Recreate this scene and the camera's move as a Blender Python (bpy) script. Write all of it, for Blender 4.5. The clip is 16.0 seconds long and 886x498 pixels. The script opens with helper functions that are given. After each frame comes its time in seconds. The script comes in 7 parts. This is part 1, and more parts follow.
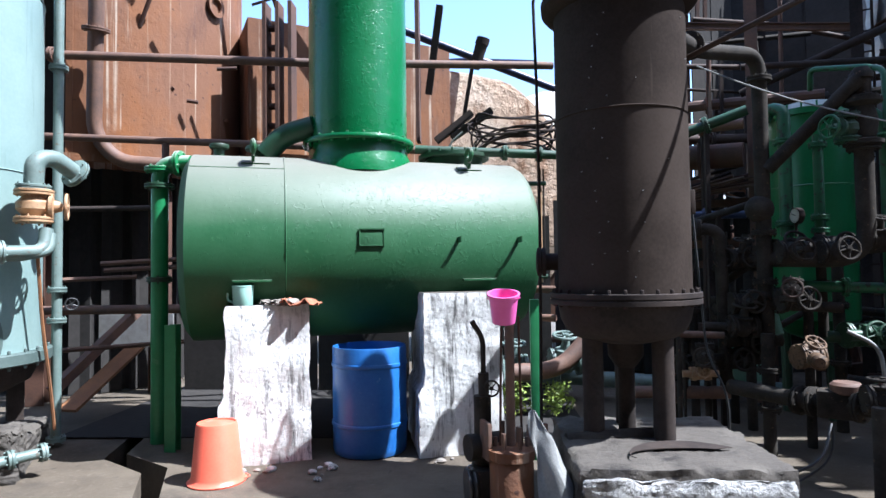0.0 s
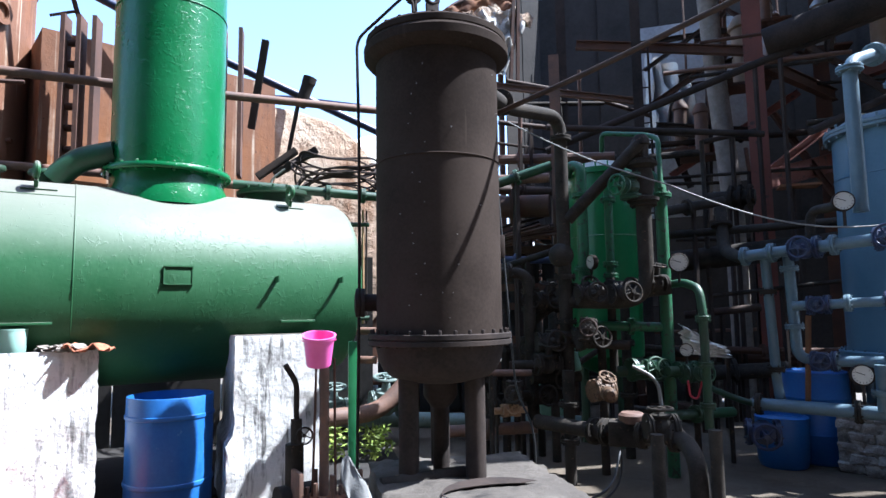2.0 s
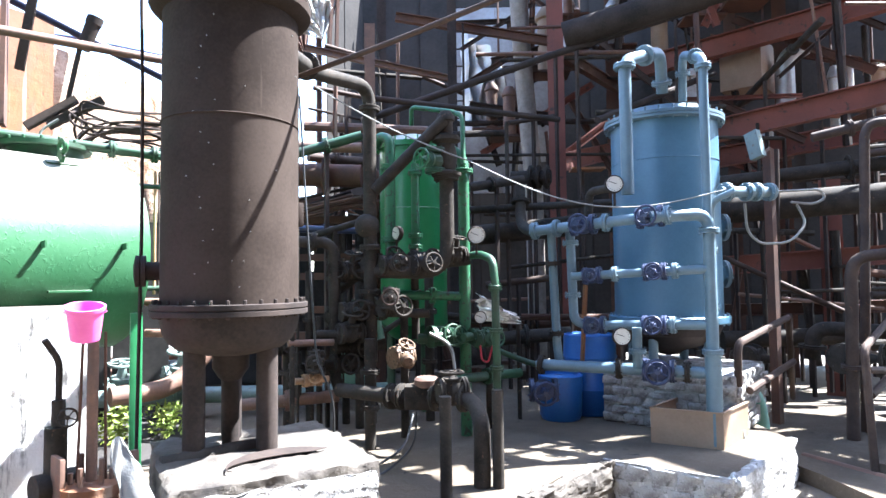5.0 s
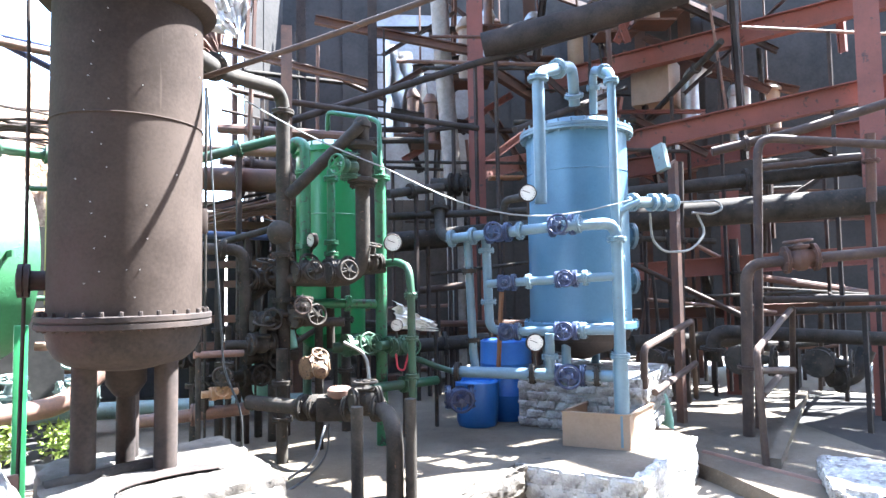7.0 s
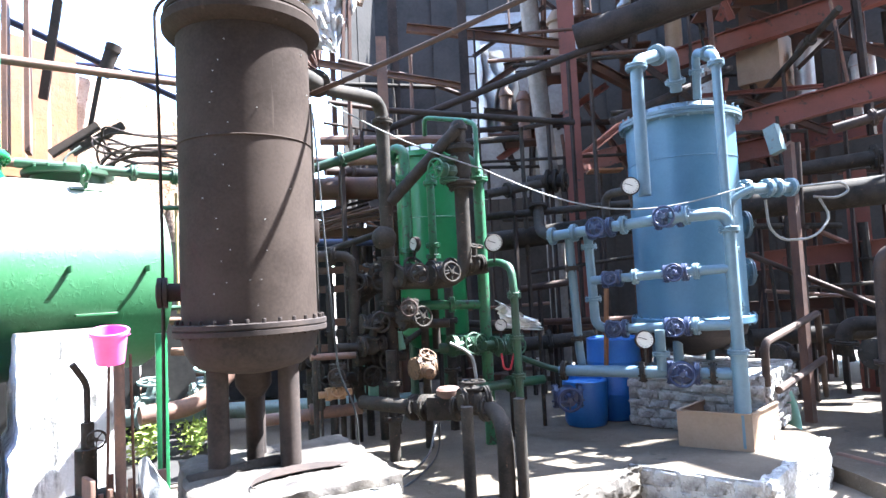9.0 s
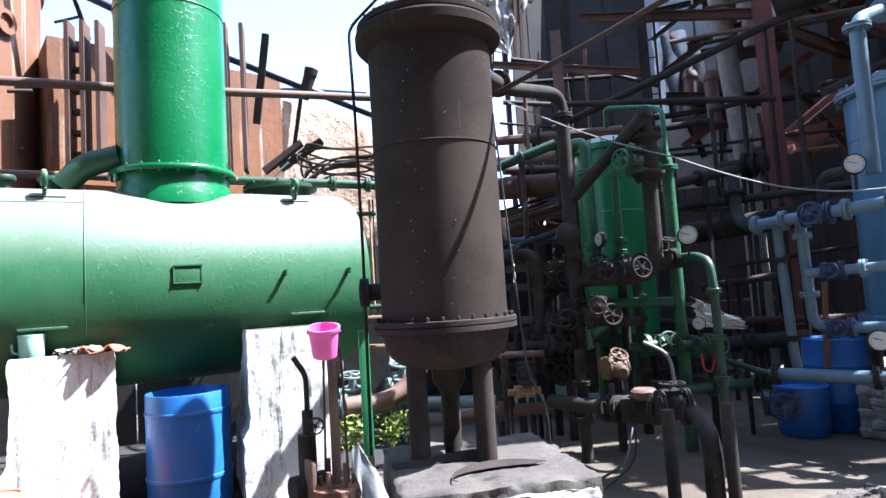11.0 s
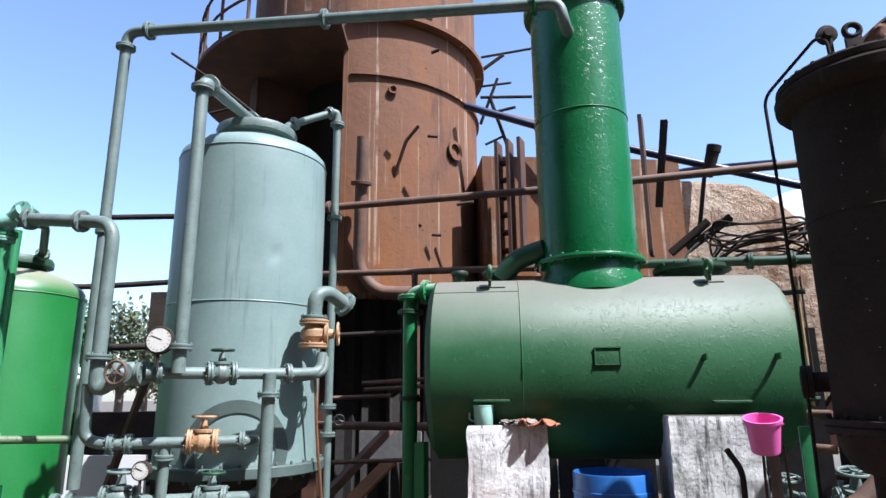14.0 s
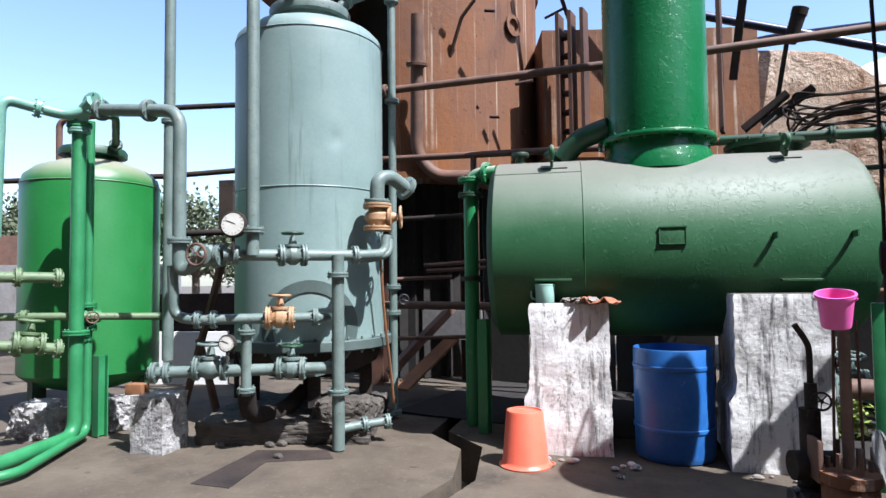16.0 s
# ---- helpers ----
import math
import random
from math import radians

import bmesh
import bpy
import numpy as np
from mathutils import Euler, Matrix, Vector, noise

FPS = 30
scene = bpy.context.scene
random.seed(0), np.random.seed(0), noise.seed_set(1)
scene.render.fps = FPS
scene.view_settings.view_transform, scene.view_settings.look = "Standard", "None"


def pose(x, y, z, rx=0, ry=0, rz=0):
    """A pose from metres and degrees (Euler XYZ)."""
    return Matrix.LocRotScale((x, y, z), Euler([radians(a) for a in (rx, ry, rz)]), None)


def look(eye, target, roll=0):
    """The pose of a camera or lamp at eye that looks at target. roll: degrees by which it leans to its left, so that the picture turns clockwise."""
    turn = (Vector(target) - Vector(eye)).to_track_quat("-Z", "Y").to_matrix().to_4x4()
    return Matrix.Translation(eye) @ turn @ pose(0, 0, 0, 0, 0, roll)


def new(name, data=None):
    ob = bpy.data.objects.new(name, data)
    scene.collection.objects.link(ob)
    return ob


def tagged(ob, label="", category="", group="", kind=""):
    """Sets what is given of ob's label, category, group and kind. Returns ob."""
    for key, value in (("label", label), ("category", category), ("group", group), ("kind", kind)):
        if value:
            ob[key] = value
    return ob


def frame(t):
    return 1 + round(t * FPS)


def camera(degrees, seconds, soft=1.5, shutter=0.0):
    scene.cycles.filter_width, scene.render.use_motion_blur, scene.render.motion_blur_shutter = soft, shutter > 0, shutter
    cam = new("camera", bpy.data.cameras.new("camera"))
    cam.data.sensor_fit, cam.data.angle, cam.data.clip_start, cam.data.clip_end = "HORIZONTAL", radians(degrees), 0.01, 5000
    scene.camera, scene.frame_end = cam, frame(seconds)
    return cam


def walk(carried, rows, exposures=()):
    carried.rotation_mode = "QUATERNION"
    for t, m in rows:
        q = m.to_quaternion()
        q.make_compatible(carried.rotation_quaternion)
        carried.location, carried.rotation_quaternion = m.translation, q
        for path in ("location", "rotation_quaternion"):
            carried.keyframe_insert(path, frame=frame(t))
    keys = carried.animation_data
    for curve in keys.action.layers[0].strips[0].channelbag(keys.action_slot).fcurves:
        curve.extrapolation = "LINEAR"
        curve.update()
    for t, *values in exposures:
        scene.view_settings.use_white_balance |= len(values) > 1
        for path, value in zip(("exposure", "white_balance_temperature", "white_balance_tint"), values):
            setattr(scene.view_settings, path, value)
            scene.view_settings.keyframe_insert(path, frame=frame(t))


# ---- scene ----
cam = camera(71.4, 16.0)

PATH = [
    (0, (0.299, -0.275, 1.518), (0.181, 1.721, 1.589), -0.8),
    (0.5, (0.28, -0.235, 1.496), (0.234, 1.762, 1.578), -0.7),
    (1, (0.289, -0.254, 1.5), (0.387, 1.741, 1.606), -0.8),
    (1.5, (0.315, -0.264, 1.506), (0.551, 1.713, 1.691), -0.8),
    (2, (0.366, -0.241, 1.509), (0.798, 1.702, 1.708), -0.8),
    (2.5, (0.388, -0.247, 1.509), (0.959, 1.659, 1.712), -0.8),
    (3, (0.407, -0.248, 1.509), (1.063, 1.632, 1.695), -0.9),
    (3.5, (0.416, -0.264, 1.502), (1.147, 1.59, 1.665), -1.1),
    (4, (0.465, -0.267, 1.504), (1.292, 1.549, 1.642), -1.2),
    (4.5, (0.494, -0.305, 1.491), (1.394, 1.478, 1.604), -1.0),
    (5, (0.544, -0.295, 1.496), (1.5, 1.459, 1.594), -0.7),
    (7.5, (0.639, -0.33, 1.516), (1.81, 1.287, 1.633), -1.0),
    (8, (0.631, -0.332, 1.521), (1.744, 1.326, 1.623), -1.5),
    (10.5, (0.515, -0.304, 1.533), (1.012, 1.626, 1.695), -3.6),
    (11, (0.498, -0.27, 1.526), (0.862, 1.691, 1.672), -3.6),
    (11.5, (0.429, -0.319, 1.512), (0.582, 1.669, 1.663), -3.5),
    (12, (0.354, -0.326, 1.563), (0.203, 1.65, 1.83), -3.9),
    (12.5, (0.357, -0.329, 1.561), (-0.029, 1.6, 1.922), -3.5),
    (13, (0.37, -0.366, 1.543), (-0.189, 1.481, 2.069), -1.4),
    (13.2, (0.374, -0.368, 1.538), (-0.241, 1.457, 2.075), -1.5),
    (13.5, (0.372, -0.366, 1.526), (-0.271, 1.457, 2.039), -1.3),
    (14, (0.332, -0.38, 1.524), (-0.485, 1.388, 1.979), -0.5),
    (14.5, (0.336, -0.375, 1.525), (-0.582, 1.355, 1.931), -0.7),
    (15, (0.33, -0.39, 1.52), (-0.614, 1.333, 1.891), -0.4),
    (15.5, (0.313, -0.388, 1.503), (-0.662, 1.341, 1.748), -0.4),
    (16, (0.28, -0.409, 1.482), (-0.719, 1.321, 1.577), -0.7),
]
EXPOSURES = [(t, e, k, g) for t, e, k, g in ((0, 1.75, 5550, 10), (1.5, 1.9, 5550, 10), (2.5, 2.25, 5600, 11), (3.5, 2.85, 5750, 12), (5, 3.6, 5850, 10), (7.5, 4.45, 5850, 8), (8, 4.45, 5850, 8), (10.5, 2.7, 5600, 12), (11.5, 2.25, 5550, 11), (12, 1.75, 5550, 10), (12.5, 1.55, 5600, 12), (13.2, 1.35, 5750, 12), (14, 1.2, 5850, 13), (16, 1.25, 5900, 13))]
walk(cam, [(t, look(eye, target, roll)) for t, eye, target, roll in PATH], EXPOSURES)


# ---- light ----
SUN_AZ, SUN_EL = radians(101.5), radians(57)
TO_SUN = Vector((math.sin(SUN_AZ) * math.cos(SUN_EL), math.cos(SUN_AZ) * math.cos(SUN_EL), math.sin(SUN_EL)))
world = bpy.data.worlds.new("world")
scene.world = world
world.use_nodes = True
sky = world.node_tree.nodes.new("ShaderNodeTexSky")
sky.sky_type, sky.sun_disc, sky.sun_elevation, sky.sun_rotation = "NISHITA", False, SUN_EL, SUN_AZ
sky.dust_density, sky.air_density = 1.0, 1.0
back = world.node_tree.nodes["Background"]
world.node_tree.links.new(sky.outputs[0], back.inputs[0])
back.inputs[1].default_value = 0.13
sun = new("sun", bpy.data.lights.new("sun", "SUN"))
sun.data.energy, sun.data.angle, sun.data.color = 5.0, radians(0.5), (1.0, 0.97, 0.93)
sun.matrix_world = look(TO_SUN * 30, (0, 0, 0))


# ---- materials ----
def surf(name, base, other, rough=0.6, metal=0.0, scale=1.5, fine=30.0, bump=0.15, stretch=1.0, streak=None, amount=0.5, spot=None, spots=0.62, dust=None, spec=0.5):
    """Painted, rusty or mineral surface: base and other mixed by two sizes of noise; streak: colour of runs down the surface; spot: colour of chips."""
    m = bpy.data.materials.new(name)
    m.use_nodes = True
    nt = m.node_tree
    nodes, link = nt.nodes, nt.links.new
    bsdf = nodes["Principled BSDF"]
    co = nodes.new("ShaderNodeTexCoord")

    def noise_node(size, detail=4.0, squeeze=1.0):
        mp = nodes.new("ShaderNodeMapping")
        mp.inputs["Scale"].default_value = (size, size, size * squeeze)
        link(co.outputs["Object"], mp.inputs[0])
        n = nodes.new("ShaderNodeTexNoise")
        n.inputs["Scale"].default_value = 1.0
        n.inputs["Detail"].default_value = detail
        n.inputs["Roughness"].default_value = 0.62
        link(mp.outputs[0], n.inputs["Vector"])
        return n.outputs[0]

    def ramp(src, lo, hi):
        r = nodes.new("ShaderNodeMapRange")
        r.inputs[1].default_value, r.inputs[2].default_value = lo, hi
        link(src, r.inputs[0])
        return r.outputs[0]

    def mix(f, a, b):
        x = nodes.new("ShaderNodeMix")
        x.data_type = "RGBA"
        link(f, x.inputs[0])
        for s, v in ((x.inputs[6], a), (x.inputs[7], b)):
            if isinstance(v, tuple):
                s.default_value = (*v, 1)
            else:
                link(v, s)
        return x.outputs[2]

    big, small = noise_node(scale, 5.0, stretch), noise_node(fine, 3.0)
    add = nodes.new("ShaderNodeMath")
    add.operation = "MULTIPLY_ADD"
    add.inputs[1].default_value = 0.35
    link(small, add.inputs[0])
    link(big, add.inputs[2])
    col = mix(ramp(add.outputs[0], 0.5, 0.85), base, other)
    if streak:
        col = mix(ramp(noise_node(9.0, 5.0, 0.06), 1.02 - amount, 1.12 - amount), col, streak)
    if spot:
        col = mix(ramp(noise_node(scale * 5, 6.0), spots, spots + 0.06), col, spot)
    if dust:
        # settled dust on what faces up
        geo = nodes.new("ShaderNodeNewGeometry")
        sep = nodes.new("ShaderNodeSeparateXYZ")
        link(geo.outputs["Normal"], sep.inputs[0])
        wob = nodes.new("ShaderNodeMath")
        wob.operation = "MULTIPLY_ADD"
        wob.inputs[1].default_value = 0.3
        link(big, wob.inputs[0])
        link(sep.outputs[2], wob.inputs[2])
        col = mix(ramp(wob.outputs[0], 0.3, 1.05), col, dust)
    link(col, bsdf.inputs["Base Color"])
    bsdf.inputs["Metallic"].default_value = metal
    bsdf.inputs["Specular IOR Level"].default_value = spec
    rr = nodes.new("ShaderNodeMapRange")
    rr.inputs[3].default_value, rr.inputs[4].default_value = max(0.05, rough - 0.12), min(1.0, rough + 0.15)
    link(big, rr.inputs[0])
    link(rr.outputs[0], bsdf.inputs["Roughness"])
    if bump:
        b = nodes.new("ShaderNodeBump")
        b.inputs["Strength"].default_value = bump
        b.inputs["Distance"].default_value = 0.02
        link(add.outputs[0], b.inputs["Height"])
        link(b.outputs[0], bsdf.inputs["Normal"])
    return m


def layered(name, base, layers, rough=0.85, relief=((30.0, 0.3, 0.02),), spec=0.4):
    """A mineral or rusty surface: each layer is (colour, size, squeeze along z, from, to, mask), the mask (size, from, to) bounding where the layer shows."""
    m = bpy.data.materials.new(name)
    m.use_nodes = True
    nodes, link = m.node_tree.nodes, m.node_tree.links.new
    bsdf = nodes["Principled BSDF"]
    co = nodes.new("ShaderNodeTexCoord")

    def noise_at(size, squeeze, lo, hi, shift):
        mp = nodes.new("ShaderNodeMapping")
        mp.inputs["Location"].default_value = (shift, shift * 0.7, 0)
        mp.inputs["Scale"].default_value = (size, size, size * squeeze)
        link(co.outputs["Object"], mp.inputs[0])
        n = nodes.new("ShaderNodeTexNoise")
        n.inputs["Scale"].default_value, n.inputs["Detail"].default_value, n.inputs["Roughness"].default_value = 1.0, 6.0, 0.65
        link(mp.outputs[0], n.inputs["Vector"])
        r = nodes.new("ShaderNodeMapRange")
        r.inputs[1].default_value, r.inputs[2].default_value = lo, hi
        link(n.outputs[0], r.inputs[0])
        return r.outputs[0]

    col = None
    for k, (colour, size, squeeze, lo, hi, mask) in enumerate(layers):
        f = noise_at(size, squeeze, lo, hi, 3.1 * k)
        if mask:
            mul = nodes.new("ShaderNodeMath")
            mul.operation = "MULTIPLY"
            link(f, mul.inputs[0])
            link(noise_at(mask[0], 1.0, mask[1], mask[2], 7.7 + 2.3 * k), mul.inputs[1])
            f = mul.outputs[0]
        x = nodes.new("ShaderNodeMix")
        x.data_type = "RGBA"
        link(f, x.inputs[0])
        if col is None:
            x.inputs[6].default_value = (*base, 1)
        else:
            link(col, x.inputs[6])
        x.inputs[7].default_value = (*colour, 1)
        col = x.outputs[2]
    link(col, bsdf.inputs["Base Color"])
    bsdf.inputs["Roughness"].default_value = rough
    bsdf.inputs["Specular IOR Level"].default_value = spec
    last = None
    for k, (size, strength, dist) in enumerate(relief):
        b = nodes.new("ShaderNodeBump")
        b.inputs["Strength"].default_value, b.inputs["Distance"].default_value = strength, dist
        link(noise_at(size, 1.0, 0.3, 0.7, 11.0 + k), b.inputs["Height"])
        if last:
            link(last, b.inputs["Normal"])
        last = b.outputs[0]
    link(last, bsdf.inputs["Normal"])
    return m


M = {
    "green": surf("glossy_green_paint", (0.012, 0.15, 0.045), (0.03, 0.2, 0.075), 0.34, scale=1.2, fine=32, bump=0.3, spot=(0.06, 0.2, 0.09), spots=0.66, dust=(0.34, 0.36, 0.31)),
    "green_b": surf("bright_green_paint", (0.008, 0.115, 0.032), (0.014, 0.15, 0.045), 0.32, scale=1.2, fine=32, bump=0.22, dust=(0.3, 0.31, 0.25)),
    "green_olive": surf("sunlit_green_tank_paint", (0.012, 0.135, 0.026), (0.022, 0.17, 0.042), 0.42, scale=1.3, fine=32, bump=0.12, spot=(0.1, 0.14, 0.06), spots=0.7, dust=(0.24, 0.24, 0.17)),
    "olive_pipe": surf("dusty_olive_pipe_paint", (0.075, 0.125, 0.055), (0.115, 0.165, 0.08), 0.55, scale=5, fine=60, spot=(0.06, 0.055, 0.035), spots=0.6),
    "green_dk": surf("dark_green_paint", (0.012, 0.07, 0.03), (0.02, 0.035, 0.02), 0.5, scale=3, fine=60),
    "mint": surf("mint_grey_paint", (0.165, 0.235, 0.22), (0.215, 0.29, 0.27), 0.42, scale=1.4, fine=35, bump=0.06, streak=(0.12, 0.17, 0.155), amount=0.42),
    "mint_pipe": surf("pale_mint_pipe_paint", (0.0962, 0.137, 0.122), (0.148, 0.192, 0.174), 0.5, scale=5, fine=60, spot=(0.11, 0.1, 0.075), spots=0.6),
    # darker copy of the mint paint, standing in for shade
    "mint_shaded": surf("shaded_mint_paint", (0.06, 0.085, 0.078), (0.09, 0.12, 0.11), 0.5, scale=3, fine=40),
    # pipe green darkened to carry the rack's shade, plus soot spots
    "green_shade_grime": surf("shaded_sooty_green_pipe_paint", (0.012, 0.085, 0.034), (0.02, 0.115, 0.048), 0.5, scale=4, fine=60, spot=(0.022, 0.03, 0.02), spots=0.56),
    # darker copy of rust_pipe, with the shade on these pipes in its colour
    "brown_pipe": surf("shaded_pipe_iron", (0.042, 0.031, 0.027), (0.075, 0.053, 0.043), 0.68, scale=5, fine=50, spot=(0.11, 0.062, 0.04), spots=0.64, spec=0.12),
    "green_pipe": surf("green_pipe_paint", (0.022, 0.16, 0.055), (0.035, 0.21, 0.08), 0.42, scale=4, fine=60),
    "sea_pipe": surf("sea_green_pipe_paint", (0.11, 0.26, 0.2), (0.17, 0.34, 0.27), 0.42, scale=4, fine=60),
    "blue": surf("blue_tank_paint", (0.043, 0.11, 0.168), (0.0645, 0.144, 0.211), 0.42, scale=1.5, fine=40, bump=0.06, streak=(0.04, 0.12, 0.2), amount=0.36),
    "blue_pipe": surf("grey_blue_pipe_paint", (0.076, 0.125, 0.16), (0.11, 0.167, 0.201), 0.42, scale=5, fine=60, spot=(0.1, 0.1, 0.09), spots=0.66),
    "blue_wheel": surf("dark_blue_enamel", (0.01, 0.017, 0.045), (0.016, 0.026, 0.075), 0.4, scale=8),
    "black": surf("weathered_black_paint", (0.026, 0.0198, 0.0165), (0.048, 0.037, 0.031), 0.86, scale=1.3, fine=50, bump=0.1, streak=(0.064, 0.05, 0.042), amount=0.36, spec=0.03),
    "black_pipe": surf("sooty_pipe_iron", (0.022, 0.02, 0.018), (0.05, 0.043, 0.036), 0.78, scale=6, fine=70, spot=(0.11, 0.07, 0.045), spots=0.63, spec=0.09),
    "rust": layered("rusty_plate", (0.155, 0.074, 0.042), (((0.205, 0.082, 0.03), 0.7, 0.5, 0.47, 0.64, None), ((0.085, 0.043, 0.031), 2.2, 0.25, 0.54, 0.7, None), ((0.36, 0.28, 0.21), 6.5, 0.015, 0.58, 0.64, (0.8, 0.42, 0.54)), ((0.26, 0.17, 0.115), 14.0, 0.03, 0.6, 0.68, (0.9, 0.42, 0.58)), ((0.055, 0.028, 0.02), 16.0, 1.0, 0.64, 0.7, None)), 0.82, ((40.0, 0.2, 0.008), (3.0, 0.2, 0.04)), 0.25),
    "rust_dk": surf("dark_rusty_steel", (0.045, 0.023, 0.016), (0.1, 0.045, 0.027), 0.8, scale=2, fine=40, bump=0.2),
    "rust_pipe": surf("rusty_pipe", (0.085, 0.05, 0.038), (0.16, 0.085, 0.055), 0.7, scale=5, fine=50),
    "oxide": surf("red_oxide_steel", (0.175, 0.054, 0.037), (0.115, 0.04, 0.029), 0.7, scale=1.5, fine=40, spot=(0.05, 0.03, 0.025), spots=0.6),
    "steel_dk": surf("grimy_steel", (0.022, 0.019, 0.018), (0.055, 0.042, 0.036), 0.8, scale=2, fine=40, spec=0.09),
    "concrete": layered("dusty_concrete", (0.078, 0.062, 0.045), (((0.112, 0.091, 0.067), 0.9, 1.0, 0.42, 0.62, None), ((0.04, 0.034, 0.029), 1.5, 1.0, 0.5, 0.68, (0.45, 0.42, 0.6)), ((0.028, 0.024, 0.022), 7.0, 1.0, 0.6, 0.68, (1.1, 0.48, 0.62)), ((0.14, 0.116, 0.088), 26.0, 1.0, 0.58, 0.72, None)), 0.94, ((55.0, 0.22, 0.006), (9.0, 0.3, 0.02)), 0.25),
    "concrete_dk": layered("oily_concrete", (0.07, 0.061, 0.052), (((0.1, 0.088, 0.074), 2.2, 1.0, 0.45, 0.62, None), ((0.026, 0.023, 0.021), 3.5, 1.0, 0.48, 0.62, (1.3, 0.4, 0.55)), ((0.16, 0.143, 0.122), 19.0, 1.0, 0.6, 0.68, (3.0, 0.45, 0.6))), 0.92, ((60.0, 0.3, 0.006), (14.0, 0.4, 0.02)), 0.25),
    "dirt": surf("dirty_ground", (0.085, 0.071, 0.054), (0.125, 0.105, 0.081), 0.95, scale=0.8, fine=20, bump=0.4),
    "white": layered("stained_whitewash", (0.68, 0.67, 0.645), (((0.45, 0.445, 0.435), 3.0, 0.35, 0.45, 0.7, None), ((0.13, 0.127, 0.122), 17.0, 0.07, 0.52, 0.62, (2.0, 0.4, 0.56)), ((0.22, 0.215, 0.21), 34.0, 0.4, 0.52, 0.6, (2.4, 0.46, 0.6)), ((0.1, 0.097, 0.092), 60.0, 0.3, 0.58, 0.66, (3.2, 0.44, 0.58))), 0.94, ((75.0, 0.3, 0.004), (20.0, 0.35, 0.012)), 0.25),
    "white_brick": layered("whitewashed_brick", (0.4, 0.395, 0.38), (((0.2, 0.19, 0.18), 6.0, 1.0, 0.45, 0.62, None), ((0.085, 0.078, 0.07), 20.0, 1.0, 0.54, 0.62, (3.2, 0.44, 0.58)), ((0.55, 0.545, 0.53), 12.0, 1.0, 0.56, 0.64, None)), 0.92, ((70.0, 0.5, 0.008), (20.0, 0.7, 0.03))),
    "orange": surf("orange_red_plastic", (0.8, 0.13, 0.075), (0.85, 0.17, 0.1), 0.35, scale=4, fine=60, bump=0.03),
    "pink": surf("pink_plastic", (0.72, 0.11, 0.38), (0.78, 0.15, 0.45), 0.35, scale=4, fine=60, bump=0.03),
    "cup": surf("mint_plastic", (0.35, 0.62, 0.52), (0.4, 0.66, 0.56), 0.4, scale=6, bump=0.03),
    "drum": surf("blue_plastic", (0.016, 0.1, 0.34), (0.03, 0.14, 0.4), 0.38, scale=2.5, fine=40, bump=0.05, spot=(0.1, 0.2, 0.42), spots=0.66),
    "brass": surf("ochre_valve_paint", (0.3, 0.16, 0.075), (0.42, 0.27, 0.15), 0.55, scale=9, fine=70, spot=(0.17, 0.09, 0.05), spots=0.6),
    "bronze": surf("grimy_ochre_valve", (0.085, 0.05, 0.028), (0.14, 0.09, 0.054), 0.6, scale=9, fine=70, spot=(0.045, 0.03, 0.022), spots=0.54, spec=0.2),
    "dial": surf("white_dial", (0.56, 0.55, 0.5), (0.48, 0.47, 0.42), 0.3, scale=8, bump=0.0),
    "ink": surf("black_enamel", (0.02, 0.02, 0.02), (0.03, 0.03, 0.03), 0.4, scale=8, bump=0.0),
    "cream": layered("cream_refractory", (0.36, 0.26, 0.185), (((0.46, 0.365, 0.28), 1.4, 1.0, 0.45, 0.6, None), ((0.2, 0.115, 0.07), 3.0, 0.3, 0.54, 0.66, None), ((0.11, 0.07, 0.05), 12.0, 1.0, 0.58, 0.66, (1.6, 0.45, 0.6))), 0.95, ((30.0, 0.5, 0.02), (5.0, 0.6, 0.08)), 0.2),
    "tin": surf("weathered_galvanised_sheet", (0.4, 0.4, 0.39), (0.24, 0.22, 0.21), 0.5, 0.55, scale=1.0, fine=18, bump=0.2, streak=(0.2, 0.12, 0.08), amount=0.38),
    "lining": surf("pale_crumpled_sheet", (0.5, 0.49, 0.46), (0.3, 0.27, 0.24), 0.6, 0.2, scale=2.2, fine=18, bump=0.3, spot=(0.13, 0.08, 0.055), spots=0.6),
    "cloth": surf("grey_canvas", (0.2, 0.2, 0.19), (0.13, 0.13, 0.125), 0.95, scale=5, fine=80, bump=0.3),
    "leaf": surf("dusty_green_leaf", (0.075, 0.1, 0.05), (0.13, 0.15, 0.085), 0.7, scale=4, bump=0.0),
    "weed": surf("yellow_green_leaf", (0.12, 0.2, 0.03), (0.25, 0.3, 0.05), 0.6, scale=6, bump=0.0),
    "bark": surf("bark", (0.09, 0.07, 0.05), (0.14, 0.11, 0.08), 0.9, scale=6),
    "tan": surf("tan_steel_sheet", (0.2, 0.13, 0.08), (0.26, 0.18, 0.12), 0.65, scale=3, fine=40, bump=0.1, streak=(0.12, 0.07, 0.045), amount=0.35),
    # near-black that stands in for shade in recesses, gaps and dark depth
    "shade_dark": surf("shade_dark_plate", (0.024, 0.0225, 0.0215), (0.046, 0.042, 0.039), 0.85, scale=0.8, fine=15, spec=0.1),
    "wire": surf("pale_cable", (0.19, 0.19, 0.18), (0.13, 0.13, 0.12), 0.5, scale=8, bump=0.0),
    "red": surf("red_rubber", (0.5, 0.03, 0.05), (0.4, 0.03, 0.05), 0.5, scale=8, bump=0.0),
